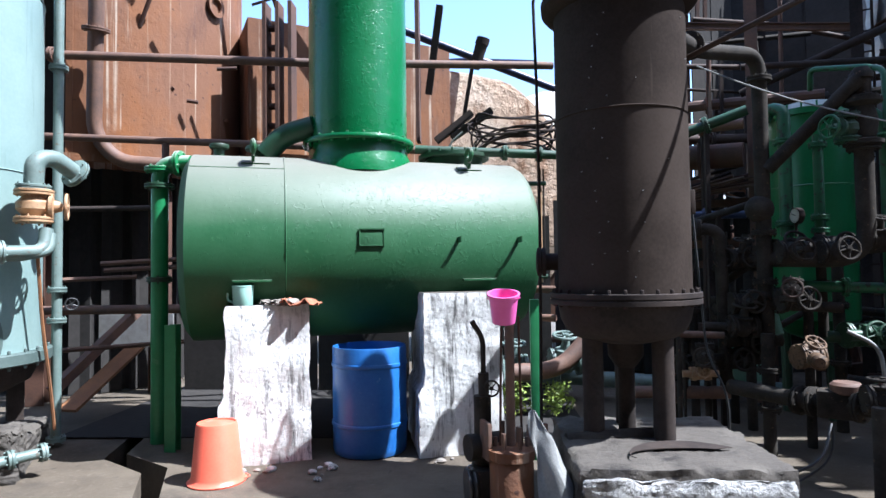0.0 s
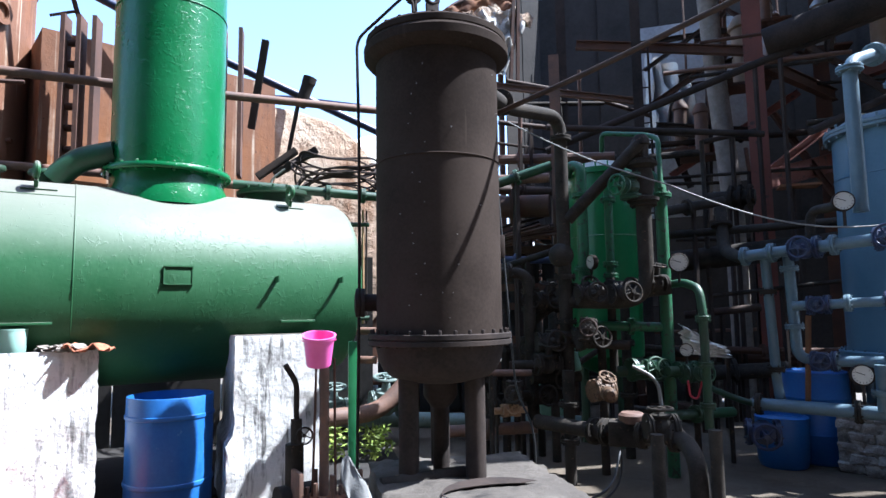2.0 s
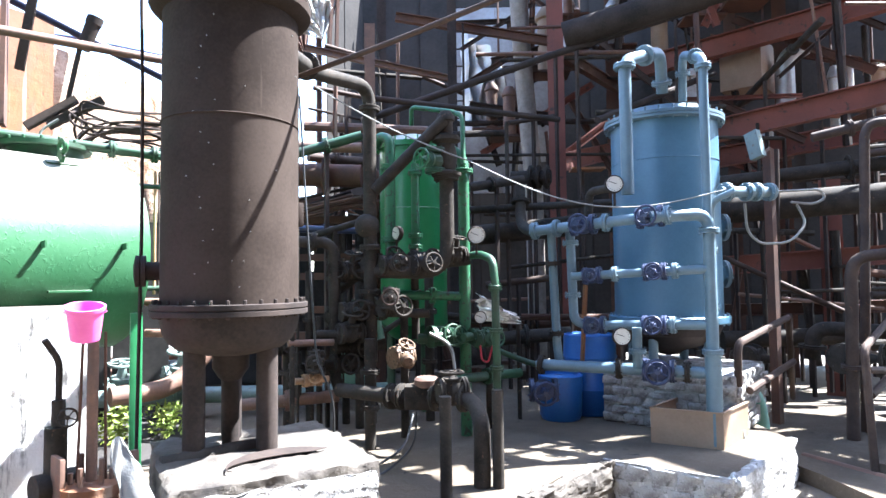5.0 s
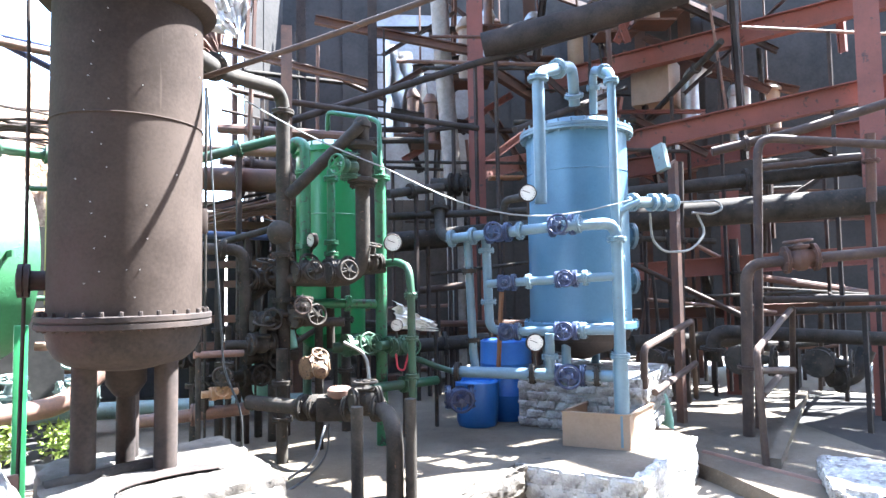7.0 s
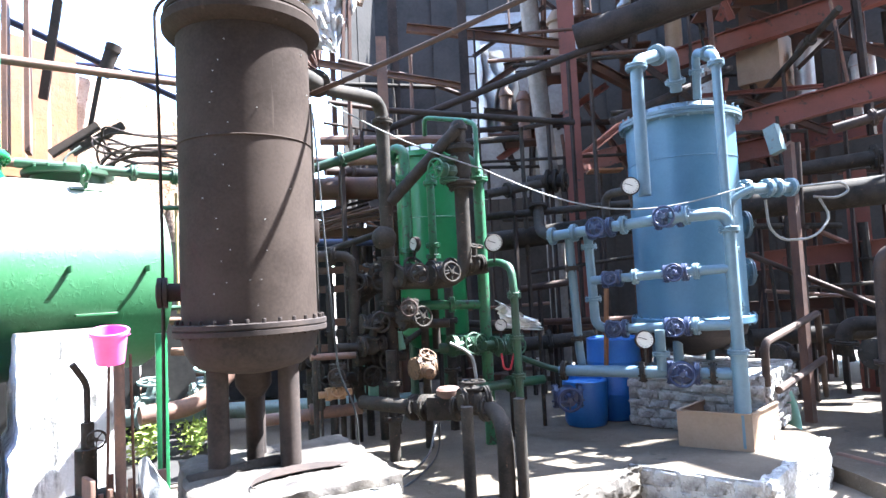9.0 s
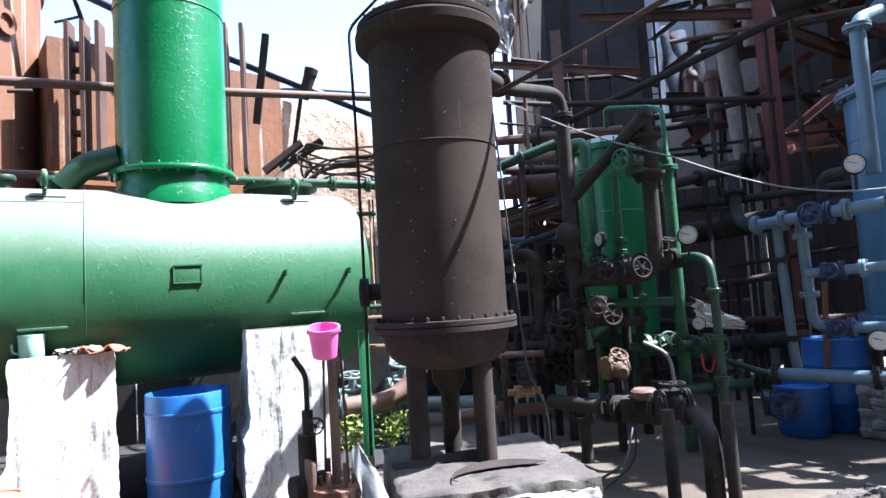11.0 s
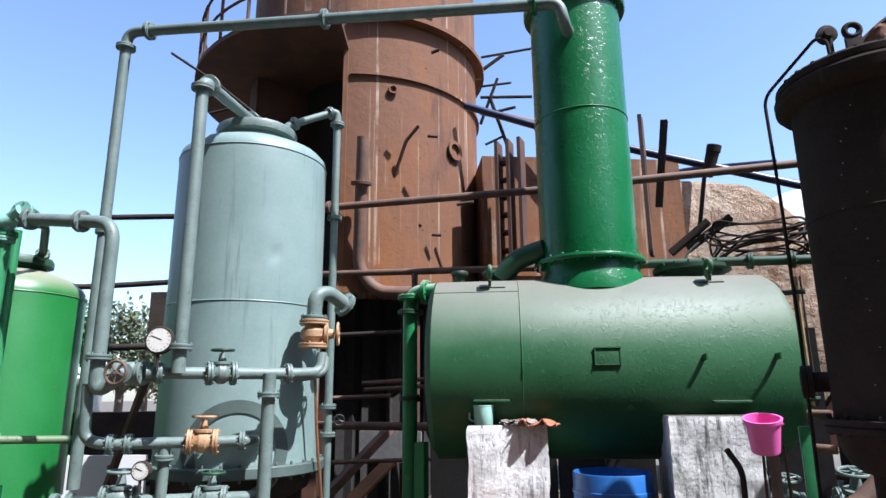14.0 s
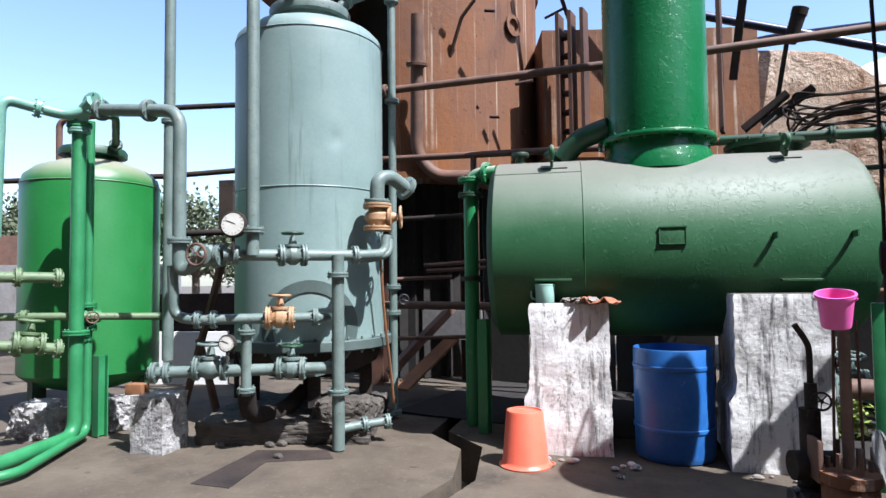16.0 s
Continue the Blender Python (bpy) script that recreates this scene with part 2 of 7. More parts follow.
    "wood": surf("burnt_orange_wood", (0.26, 0.11, 0.04), (0.17, 0.08, 0.04), 0.8, scale=4, fine=40),
    "stone": surf("broken_stone", (0.24, 0.21, 0.18), (0.15, 0.13, 0.11), 0.95, scale=8, fine=40, bump=0.5),
    "paper": surf("rust_brown_rag", (0.4, 0.14, 0.07), (0.25, 0.09, 0.05), 0.9, scale=12),
    "panel": surf("white_board", (0.72, 0.72, 0.7), (0.66, 0.66, 0.63), 0.6, scale=2, bump=0.05),
}


def blistered(m, at, reach):
    """Adds raised paint blisters to a surface, densest round a spot of the thing."""
    nt = m.node_tree
    nodes, link = nt.nodes, nt.links.new
    bsdf = nodes["Principled BSDF"]
    old = bsdf.inputs["Normal"].links[0].from_node
    co = nodes.new("ShaderNodeTexCoord")
    n = nodes.new("ShaderNodeTexNoise")
    n.inputs["Scale"].default_value, n.inputs["Detail"].default_value, n.inputs["Roughness"].default_value = 17.0, 3.0, 0.7
    n.inputs["Distortion"].default_value = 1.2
    link(co.outputs["Object"], n.inputs["Vector"])
    far = nodes.new("ShaderNodeVectorMath")
    far.operation = "DISTANCE"
    far.inputs[1].default_value = at
    link(co.outputs["Object"], far.inputs[0])
    where = nodes.new("ShaderNodeMapRange")
    where.inputs[1].default_value, where.inputs[2].default_value = reach * 0.45, reach
    where.inputs[3].default_value, where.inputs[4].default_value = 0.0, 0.1
    link(far.outputs["Value"], where.inputs[0])
    less = nodes.new("ShaderNodeMath")
    less.operation = "SUBTRACT"
    link(n.outputs[0], less.inputs[0])
    link(where.outputs[0], less.inputs[1])
    lift = nodes.new("ShaderNodeMapRange")
    lift.inputs[1].default_value, lift.inputs[2].default_value = 0.56, 0.62
    link(less.outputs[0], lift.inputs[0])
    b = nodes.new("ShaderNodeBump")
    b.inputs["Strength"].default_value, b.inputs["Distance"].default_value = 0.24, 0.01
    link(lift.outputs[0], b.inputs["Height"])
    link(old.outputs[0], b.inputs["Normal"])
    link(b.outputs[0], bsdf.inputs["Normal"])
    return m


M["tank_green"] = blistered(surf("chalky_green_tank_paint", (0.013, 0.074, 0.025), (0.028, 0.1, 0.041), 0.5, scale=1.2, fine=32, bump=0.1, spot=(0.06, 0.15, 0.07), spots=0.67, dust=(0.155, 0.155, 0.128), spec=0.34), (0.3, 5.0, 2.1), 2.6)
M["stack_green"] = blistered(surf("glossy_green_stack_paint", (0.006, 0.112, 0.032), (0.011, 0.142, 0.046), 0.27, scale=1.2, fine=26, bump=0.25), (-0.5, 4.9, 4.2), 3.0)


# ---- mesh tools ----
def bm_new():
    return bmesh.new()


def part(name, bm, mat, parent=None, label="", crease=35):
    """Links bm as one mesh object, in world coordinates, under parent."""
    lim = radians(crease)
    bm.normal_update()
    for e in bm.edges:
        e.smooth = len(e.link_faces) == 2 and e.calc_face_angle(9) < lim
    for f in bm.faces:
        f.smooth = True
    me = bpy.data.meshes.new(name)
    bm.to_mesh(me)
    bm.free()
    me.materials.append(M[mat])
    ob = new(name, me)
    if parent is not None:
        ob.parent = parent
        if parent.type == "EMPTY":
            ob.matrix_parent_inverse = Matrix.Translation(parent.location).inverted()
    if label:
        ob["label"] = label
    return ob


def thing(name, loc, label, category, group="", kind=""):
    ob = new(name)
    ob.location = loc
    ob.empty_display_size = 0.1
    return tagged(ob, label, category, group, kind)


def solo(name, bm, mat, label, category, group="", kind="", crease=35):
    return tagged(part(name, bm, mat, crease=crease), label, category, group, kind)


def basis(d):
    d = Vector(d).normalized()
    a = Vector((0, 0, 1)) if abs(d.z) < 0.9 else Vector((1, 0, 0))
    u = d.cross(a).normalized()
    return u, d.cross(u).normalized(), d


def ring(bm, c, u, v, r, seg):
    c = Vector(c)
    return [bm.verts.new(c + (u * math.cos(2 * math.pi * i / seg) + v * math.sin(2 * math.pi * i / seg)) * r) for i in range(seg)]


def skin(bm, a, b):
    n = len(a)
    for i in range(n):
        bm.faces.new((a[i], a[(i + 1) % n], b[(i + 1) % n], b[i]))


def lathe(bm, base, axis, profile, seg=24):
    """profile: (radius, height along axis) from one end to the other; closed at both ends."""
    u, v, d = basis(axis)
    base = Vector(base)
    rings = []
    for r, h in profile:
        rings.append(ring(bm, base + d * h, u, v, max(r, 0.0005), seg))
    for a, b in zip(rings, rings[1:]):
        skin(bm, a, b)
    bm.faces.new(list(reversed(rings[0])))
    bm.faces.new(rings[-1])
    return bm


def cyl(bm, a, b, r, r2=None, seg=16):
    a, b = Vector(a), Vector(b)
    return lathe(bm, a, b - a, [(r, 0), (r if r2 is None else r2, (b - a).length)], seg)


def box(bm, c, size, rot=0.0, bevel=0.0, tilt=None):
    """A box with its middle at c; rot: degrees about z; tilt: a full matrix in place of rot."""
    m = Matrix.Translation(c) @ (tilt if tilt is not None else Matrix.Rotation(radians(rot), 4, "Z")) @ Matrix.Diagonal((*size, 1))
    made = bmesh.ops.create_cube(bm, size=1.0, matrix=m)
    if bevel:
        edges = list({e for v in made["verts"] for e in v.link_edges})
        bmesh.ops.bevel(bm, geom=edges, offset=bevel, segments=2, affect="EDGES", profile=0.6)
    return bm


def beam_box(bm, a, b, w, h, up=(0, 0, 1)):
    """A bar of w x h from a to b."""
    a, b = Vector(a), Vector(b)
    d = (b - a).normalized()
    up = Vector(up) if abs(d.dot(Vector(up))) < 0.95 else Vector((1, 0, 0))
    s = d.cross(up).normalized()
    t = s.cross(d)
    m = Matrix((s, d, t)).transposed().to_4x4()
    return box(bm, (a + b) / 2, (w, (b - a).length, h), tilt=m)


def ibeam(bm, a, b, w, h, t=0.015, up=(0, 0, 1)):
    """A rolled section: web and two flanges."""
    a, b = Vector(a), Vector(b)
    d = (b - a).normalized()
    up = Vector(up) if abs(d.dot(Vector(up))) < 0.95 else Vector((0, 1, 0))
    s = d.cross(up).normalized()
    n = s.cross(d)
    beam_box(bm, a, b, t, h - 2 * t, up)
    for k in (-1, 1):
        beam_box(bm, a + n * k * (h - t) / 2, b + n * k * (h - t) / 2, w, t, up)
    return bm


def rounded(pts, bend):
    pts = [Vector(p) for p in pts]
    out = [pts[0]]
    for p, q, r in zip(pts, pts[1:], pts[2:]):
        a, b = (p - q), (r - q)
        k = min(bend, a.length * 0.48, b.length * 0.48)
        s, e = q + a.normalized() * k, q + b.normalized() * k
        for i in range(7):
            f = i / 6
            out.append(s * (1 - f) ** 2 + q * 2 * f * (1 - f) + e * f * f)
    out.append(pts[-1])
    return [p for i, p in enumerate(out) if i == 0 or (p - out[i - 1]).length > 1e-4]


def sweep(bm, pts, r, seg=12, closed=False):
    pts = [Vector(p) for p in pts]
    n = len(pts)
    d = (pts[1] - pts[0]).normalized()
    u, v, _ = basis(d)
    rings = []
    for i, p in enumerate(pts):
        nd = ((pts[min(i + 1, n - 1)] - pts[max(i - 1, 0)])).normalized()
        q = d.rotation_difference(nd)
        u, v, d = q @ u, q @ v, nd
        rings.append(ring(bm, p, u, v, r, seg))
    for a, b in zip(rings, rings[1:]):
        skin(bm, a, b)
    bm.faces.new(list(reversed(rings[0])))
    bm.faces.new(rings[-1])
    return bm


def torus(bm, c, axis, R, r, seg=20, sub=8):
    u, v, d = basis(axis)
    c = Vector(c)
    rings = []
    for i in range(seg):
        a = 2 * math.pi * i / seg
        o = u * math.cos(a) + v * math.sin(a)
        rings.append(ring(bm, c + o * R, o, d, r, sub))
    for i in range(seg):
        skin(bm, rings[i], rings[(i + 1) % seg])
    return bm


def bolt_ring(name, parent, mat, c, axis, R, n, r, h, off=0.0):
    """n bolts on a ring, each its own object on one shared mesh."""
    u, v, d = basis(axis)
    bm = lathe(bm_new(), (0, 0, -h / 2), (0, 0, 1), [(r * 0.75, 0), (r, h * 0.04), (r, h * 0.96), (r * 0.75, h)], 6)
    me = bpy.data.meshes.new(name)
    bm.to_mesh(me)
    bm.free()
    me.materials.append(M[mat])
    turn = Matrix((u, v, d)).transposed().to_4x4()
    for i in range(n):
        a = 2 * math.pi * (i + off) / n
        ob = new(name, me)
        ob.parent = parent
        if parent.type == "EMPTY":
            ob.matrix_parent_inverse = Matrix.Translation(parent.location).inverted()
        ob.matrix_basis = Matrix.Translation(Vector(c) + (u * math.cos(a) + v * math.sin(a)) * R) @ turn


def flange(parent, p, axis, r, mat, wide=1.75, thick=0.022, name="flange"):
    """A bolted flange pair on a pipe of radius r, with the gap between the two discs."""
    d = Vector(axis).normalized()
    p, R = Vector(p), r * wide
    bm = lathe(bm_new(), p - d * thick, d, [(R * 0.96, 0), (R, 0.003), (R, thick - 0.004), (R * 0.9, thick - 0.003), (R * 0.9, thick + 0.003), (R, thick + 0.004), (R, 2 * thick - 0.003), (R * 0.96, 2 * thick)], 20)
    ob = part(name, bm, mat, parent)
    bolt_ring("bolt", ob, mat, p, d, R * 0.82, 6, max(0.006, r * 0.13), thick * 3.4, 0.3)
    return ob


def pipe(name, pts, r, mat, label, category="pipe", bend=None, flanges=(), fmat=None, group="", seg=14):
    """A pipe thing along pts with rounded bends; flanges: distances along the straight run as (index, fraction)."""
    t = thing(name, pts[0], label, category, group)
    part("tube", sweep(bm_new(), rounded(pts, r * 2.6 if bend is None else bend), r, seg), mat, t)
    for i, f in flanges:
        a, b = Vector(pts[i]), Vector(pts[i + 1])
        flange(t, a.lerp(b, f), b - a, r, fmat or mat)
    return t


def handwheel(parent, c, axis, R, mat):
    bm = bm_new()
    u, v, d = basis(axis)
    torus(bm, c, d, R, R * 0.13, 20, 8)
    lathe(bm, Vector(c) - d * R * 0.16, d, [(R * 0.24, 0), (R * 0.24, R * 0.32)], 10)
    for i in range(5):
        a = 2 * math.pi * (i + 0.2) / 5
        o = u * math.cos(a) + v * math.sin(a)
        cyl(bm, Vector(c) + o * R * 0.18, Vector(c) + o * R * 0.97, R * 0.075, seg=6)
    return part("handwheel", bm, mat, parent)


def valve(c, axis, up, r, mat="black_pipe", wheel=None, size=1.0, label="flanged gate valve with a spoked handwheel", bonnet=2.6):
    """A gate valve on a pipe of radius r: body, two flanges, bonnet and handwheel."""
    c, d = Vector(c), Vector(axis).normalized()
    up = (Vector(up) - d * Vector(up).dot(d)).normalized()
    t = thing("gate_valve", c, label, "valve", "pipe valves")
    w = r * 1.9 * size
    bm = lathe(bm_new(), c - d * w, d, [(r * 1.1, 0), (r * 1.2, w * 0.35), (r * 1.75, w * 0.75), (r * 1.75, w * 1.25), (r * 1.2, w * 1.65), (r * 1.1, w * 2)], 16)
    part("body", bm, mat, t)
    for k in (-1, 1):
        flange(t, c + d * w * k, d, r, mat, 1.95)
    h = r * bonnet
    bm = lathe(bm_new(), c + up * r * 0.9, up, [(r * 1.15, 0), (r * 1.15, r * 0.5), (r * 1.5, r * 0.55), (r * 1.5, r * 0.95), (r * 0.75, r * 1.05), (r * 0.5, h * 0.9), (r * 0.22, h * 0.95), (r * 0.22, h * 1.25)], 12)
    part("bonnet", bm, mat, t)
    handwheel(t, c + up * (r * 0.9 + h * 1.12), up, r * 1.75 * size, wheel or mat)
    return t


def gauge(c, face, r, stem=(0, 0, -0.14), mat="steel_dk"):
    c, d = Vector(c), Vector(face).normalized()
    t = thing("pressure_gauge", c + Vector(stem), "round pressure gauge with a white dial on a short pipe", "gauge", "pressure gauges")
    bm = lathe(bm_new(), c - d * 0.04, d, [(r * 0.9, 0), (r, 0.006), (r, 0.05), (r * 0.9, 0.056), (r * 0.88, 0.048)], 28)
    part("case", bm, mat, t)
    part("dial", lathe(bm_new(), c + d * 0.009, d, [(r * 0.87, 0), (r * 0.87, 0.002)], 28), "dial", t, "white printed dial")
    u, v, _ = basis(d)
    bm = bm_new()
    beam_box(bm, c + d * 0.013 - u * r * 0.2, c + d * 0.013 + u * r * 0.6 - v * r * 0.3, 0.006, 0.002, d)
    part("needle", bm, "ink", t)
    for i in range(13):
        a = radians(-40 + i * 260 / 12)
        o = u * math.cos(a) + v * math.sin(a)
        part("scale_mark", beam_box(bm_new(), c + d * 0.0125 + o * r * 0.66, c + d * 0.0125 + o * r * 0.8, 0.004, 0.001, d), "ink", t)
    part("stem", cyl(bm_new(), c + Vector(stem).normalized() * r * 0.9, c + Vector(stem), 0.012, seg=8), mat, t)
    return t


def stand(parent, x, y, z, foot=0.0):
    """A slim steel prop from the floor up to a pipe."""
    return part("prop", beam_box(bm_new(), (x, y, foot), (x, y, z), 0.05, 0.04), "steel_dk", parent)


# ---- ground ----
def slab(name, outline, top, bottom, mat, label, cat):
    bm = bm_new()
    lo = [bm.verts.new((x, y, bottom)) for x, y in outline]
    hi = [bm.verts.new((x, y, top)) for x, y in outline]
    skin(bm, lo, hi)
    bm.faces.new(hi)
    bm.faces.new(list(reversed(lo)))
    bmesh.ops.recalc_face_normals(bm, faces=bm.faces)
    return solo(name, bm, mat, label, cat, kind="structure", crease=20)


bm = bm_new()
box(bm, (0, 40, -0.5), (400, 400, 0.2))
solo("ground", bm, "dirt", "dusty grey ground round the plant", "ground", kind="structure")
# thin dark sheet: the tank's shade painted onto the floor
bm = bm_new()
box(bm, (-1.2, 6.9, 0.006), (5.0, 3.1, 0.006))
solo("floor_shade", bm, "shade_dark", "dark sheet painting the shade under and behind the tank", "floor", kind="structure")
slab("floor", [(-1.72, -8), (2.0, -8), (2.0, 1.9), (3.12, 3.24), (3.62, 3.46), (4.165, 3.62), (4.61, 2.74), (6.04, 3.2), (6.35, 3.8), (7.4, 14), (-5, 14), (-2.72, 4.85), (-2.18, 4.5), (-1.83, 3.68)], 0.0, -0.42, "concrete", "worn concrete floor slab with dust and oil stains", "floor")
slab("floor_2", [(-14, -8), (-1.9, -8), (-2.02, 3.68), (-2.34, 4.4), (-2.86, 4.75), (-5.2, 14), (-14, 14)], -0.012, -0.42, "concrete", "worn concrete floor slab beside a gully", "floor")
slab("pavement", [(6.1, 3.0), (5.4, 1.3), (7.2, 1.2), (9.4, 4.6), (8.2, 5.4), (6.7, 5.2)], -0.26, -0.42, "concrete", "sunlit concrete walkway with rail shadows", "pavement")


# ---- dark plates added for the shade behind the tank ----
rnd = random.Random(77)
screen = thing("wall_5", (-1.2, 7.0, 0), "added dark plates standing in for shade behind the green tank", "wall", kind="structure")
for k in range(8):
    part("plate", box(bm_new(), (-3.3 + 0.6 * k, 7.6 + rnd.uniform(-0.1, 0.1), 1.1), (0.585, 0.02, 2.2 + rnd.uniform(-0.1, 0.1)), rnd.uniform(-3, 3)), "shade_dark", screen)

# further added plates, darkening the gap beside the black tank
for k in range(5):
    part("plate", box(bm_new(), (1.7 + 0.6 * k, 8.9 - 0.12 * k, 1.3), (0.6, 0.02, 2.6 + rnd.uniform(-0.2, 0.2)), rnd.uniform(-3, 3)), "shade_dark", screen)

# ---- main green tank ----
TM, TC, TZ, TR, TX0, TX1, TURN = -0.756, 5.77, 1.762, 0.847, -2.42, 0.68, radians(19)
tank = thing("horizontal_tank", (TM, TC, TZ - TR), "long green-painted horizontal steel tank on two white piers", "tank")
bm = lathe(bm_new(), (TX0 - 0.0, TC, TZ), (1, 0, 0), [(TR * 0.6, -0.05), (TR * 0.9, -0.03), (TR, 0.03), (TR, TX1 - TX0 - 0.06), (TR * 0.96, TX1 - TX0), (TR * 0.75, TX1 - TX0 + 0.07), (0.2, TX1 - TX0 + 0.12)], 72)
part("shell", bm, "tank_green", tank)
tank.rotation_euler = (0, 0, TURN)
# weld seams
bm = bm_new()
torus(bm, (-1.607, TC, TZ), (1, 0, 0), TR + 0.001, 0.006, 72, 6)
part("weld_seam", bm, "tank_green", tank)
a0 = radians(128)
bm = cyl(bm_new(), (TX0 + 0.03, TC + TR * math.cos(a0), TZ + TR * math.sin(a0)), (-1.607, TC + TR * math.cos(a0), TZ + TR * math.sin(a0)), 0.006, seg=6)
part("weld_seam", bm, "tank_green", tank)


def on_shell(x, z):
    """A point on the camera side of the tank's shell, and its normal."""
    s = (z - TZ) / TR
    return Vector((x, TC - TR * math.sqrt(1 - s * s), z)), Vector((0, -math.sqrt(1 - s * s), s))


p, n = on_shell(-0.897, 1.814)
bm = bm_new()
m = Matrix.Rotation(math.atan2(n.z, -n.y), 4, "X")
box(bm, p + n * 0.002, (0.215, 0.012, 0.15), tilt=m.inverted(), bevel=0.004)
part("nameplate", bm, "tank_green", tank)
bm = bm_new()
for sx, sz in ((1, 0.07), (1, -0.07)):
    box(bm, p + n * 0.01 + Vector((0, 0, sz)), (0.22, 0.01, 0.01), tilt=m.inverted())
for sx in (-0.104, 0.104):
    box(bm, p + n * 0.01 + Vector((sx, 0, 0)), (0.01, 0.01, 0.15), tilt=m.inverted())
part("plate_frame", bm, "tank_green", tank)
for px_, pz in ((-0.128, 1.81), (0.442, 1.81)):
    p, n = on_shell(px_, pz - 0.02)
    bm = bm_new()
    box(bm, p + n * 0.045, (0.014, 0.11, 0.05), tilt=Matrix.Rotation(math.atan2(n.z, -n.y), 4, "X").inverted())
    part("bracket", bm, "tank_green", tank)
for hx in (-1.872, 0.095):
    p, n = on_shell(hx, TZ + TR * 0.86)
    bm = bm_new()
    mm = Matrix.Rotation(math.atan2(n.z, -n.y), 4, "X").inverted()
    box(bm, p + n * 0.004 + Vector((0.02, 0, 0)), (0.24, 0.014, 0.06), tilt=mm)
    box(bm, p + n * 0.06, (0.026, 0.06, 0.13), tilt=mm)
    torus(bm, p + n * 0.15, (1, 0.15, 0), 0.05, 0.022, 20, 8)
    part("lifting_lug", bm, "tank_green", tank)
# flat seats over the piers
for sx, sz in ((-1.875, 1.456), (0.083, 1.436)):
    p, n = on_shell(sx, sz)
    bm = bm_new()
    box(bm, p + Vector((0, 0.06, 0)), (0.31, 0.2, 0.02), bevel=0.004)
    part("seat_plate", bm, "tank_green", tank)

# stack on the tank
CX, CY, CR = -0.878, 5.728, 0.477
ZF, ZT = 2.76, 5.558
stack = thing("stack_column", (CX, CY, TZ + TR), "tall glossy green steel column with a bolted foot flange", "column")
part("collar", lathe(bm_new(), (CX, CY, TZ + TR - 0.16), (0, 0, 1), [(CR + 0.05, 0), (CR + 0.035, 0.14), (CR + 0.005, 0.2), (CR + 0.005, ZF - TZ - TR + 0.16)], 48), "stack_green", stack)
part("foot_flange", lathe(bm_new(), (CX, CY, ZF - 0.025), (0, 0, 1), [(CR + 0.06, 0), (CR + 0.068, 0.012), (CR + 0.068, 0.03), (CR + 0.06, 0.05)], 48), "stack_green", stack)
bolt_ring("foot_bolt", stack, "green_b", (CX, CY, ZF), (0, 0, 1), CR + 0.04, 22, 0.012, 0.09)
part("shaft", lathe(bm_new(), (CX, CY, ZF + 0.025), (0, 0, 1), [(CR, 0), (CR, ZT - ZF)], 64), "stack_green", stack)
part("top_flange", lathe(bm_new(), (CX, CY, ZT - 0.02), (0, 0, 1), [(CR + 0.06, 0), (CR + 0.07, 0.02), (CR + 0.07, 0.05), (CR + 0.07, 0.1), (CR + 0.04, 0.12), (CR * 0.5, 0.17), (CR * 0.42, 0.18), (CR * 0.42, 0.3), (CR * 0.5, 0.31), (CR * 0.5, 0.36)], 48), "stack_green", stack)
bolt_ring("top_bolt", stack, "green_b", (CX, CY, ZT + 0.05), (0, 0, 1), CR + 0.045, 22, 0.012, 0.15)
bm = bm_new()
torus(bm, (CX, CY, 4.265), (0, 0, 1), CR + 0.001, 0.007, 64, 6)
part("weld_seam", bm, "stack_green", stack)


# ---- piers ----
def pier(x0, y0, wide, deep, h, turn, taper, label):
    x1, y1 = x0 + wide, y0 + deep
    spin = Matrix.Translation((x0, y0, 0)) @ Matrix.Rotation(radians(turn), 4, "Z") @ Matrix.Translation((-x0, -y0, 0))
    bm = bm_new()
    nx, nz = 18, 34
    rnd = random.Random(int(x0 * 100))

    def wob(p):
        p = Vector(p) - Vector((1, 0.4, 0)).normalized() * (0.05 * max(0.0, min(1.0, (0.62 * h - 0.25 - p[2]) / 0.06)) if p[0] < x0 + 0.1 else 0.0)
        p += Vector((noise.noise(p * 38), noise.noise(p * 38 + Vector((2, 8, 0))), 0)) * 0.005
        return p + Vector((noise.noise(Vector(p) * 5.0), noise.noise(Vector(p) * 5.0 + Vector((9, 0, 0))), 0)) * 0.016 + Vector((noise.noise(Vector(p) * 17), noise.noise(Vector(p) * 17 + Vector((5, 3, 0))), 0)) * 0.008
    path = [(x0 + (x1 - x0) * i / nx, y0) for i in range(nx)] + [(x1, y0 + (y1 - y0) * i / nx) for i in range(nx)]
    path += [(x1 - (x1 - x0) * i / nx, y1) for i in range(nx)] + [(x0, y1 - (y1 - y0) * i / nx) for i in range(nx)]
    cx, cy = (x0 + x1) / 2, (y0 + y1) / 2
    rings = []
    for k in range(nz + 1):
        f = k / nz
        s = 1 + taper * (1 - f)
        if k == nz:
            s -= 0.02
        rings.append([bm.verts.new(spin @ wob((cx + (x - cx) * s, cy + (y - cy) * s, h * f))) for x, y in path])
    for a, b in zip(rings, rings[1:]):
        skin(bm, a, b)
    bm.faces.new(rings[-1])
    ob = solo("pier", bm, "white", label, "pier", "piers under the tank", crease=50)
    ob.data.materials.append(M["concrete_dk"])
    for f in ob.data.polygons:
        f.material_index = 0 if f.normal.z < 0.7 else 1
    return ob


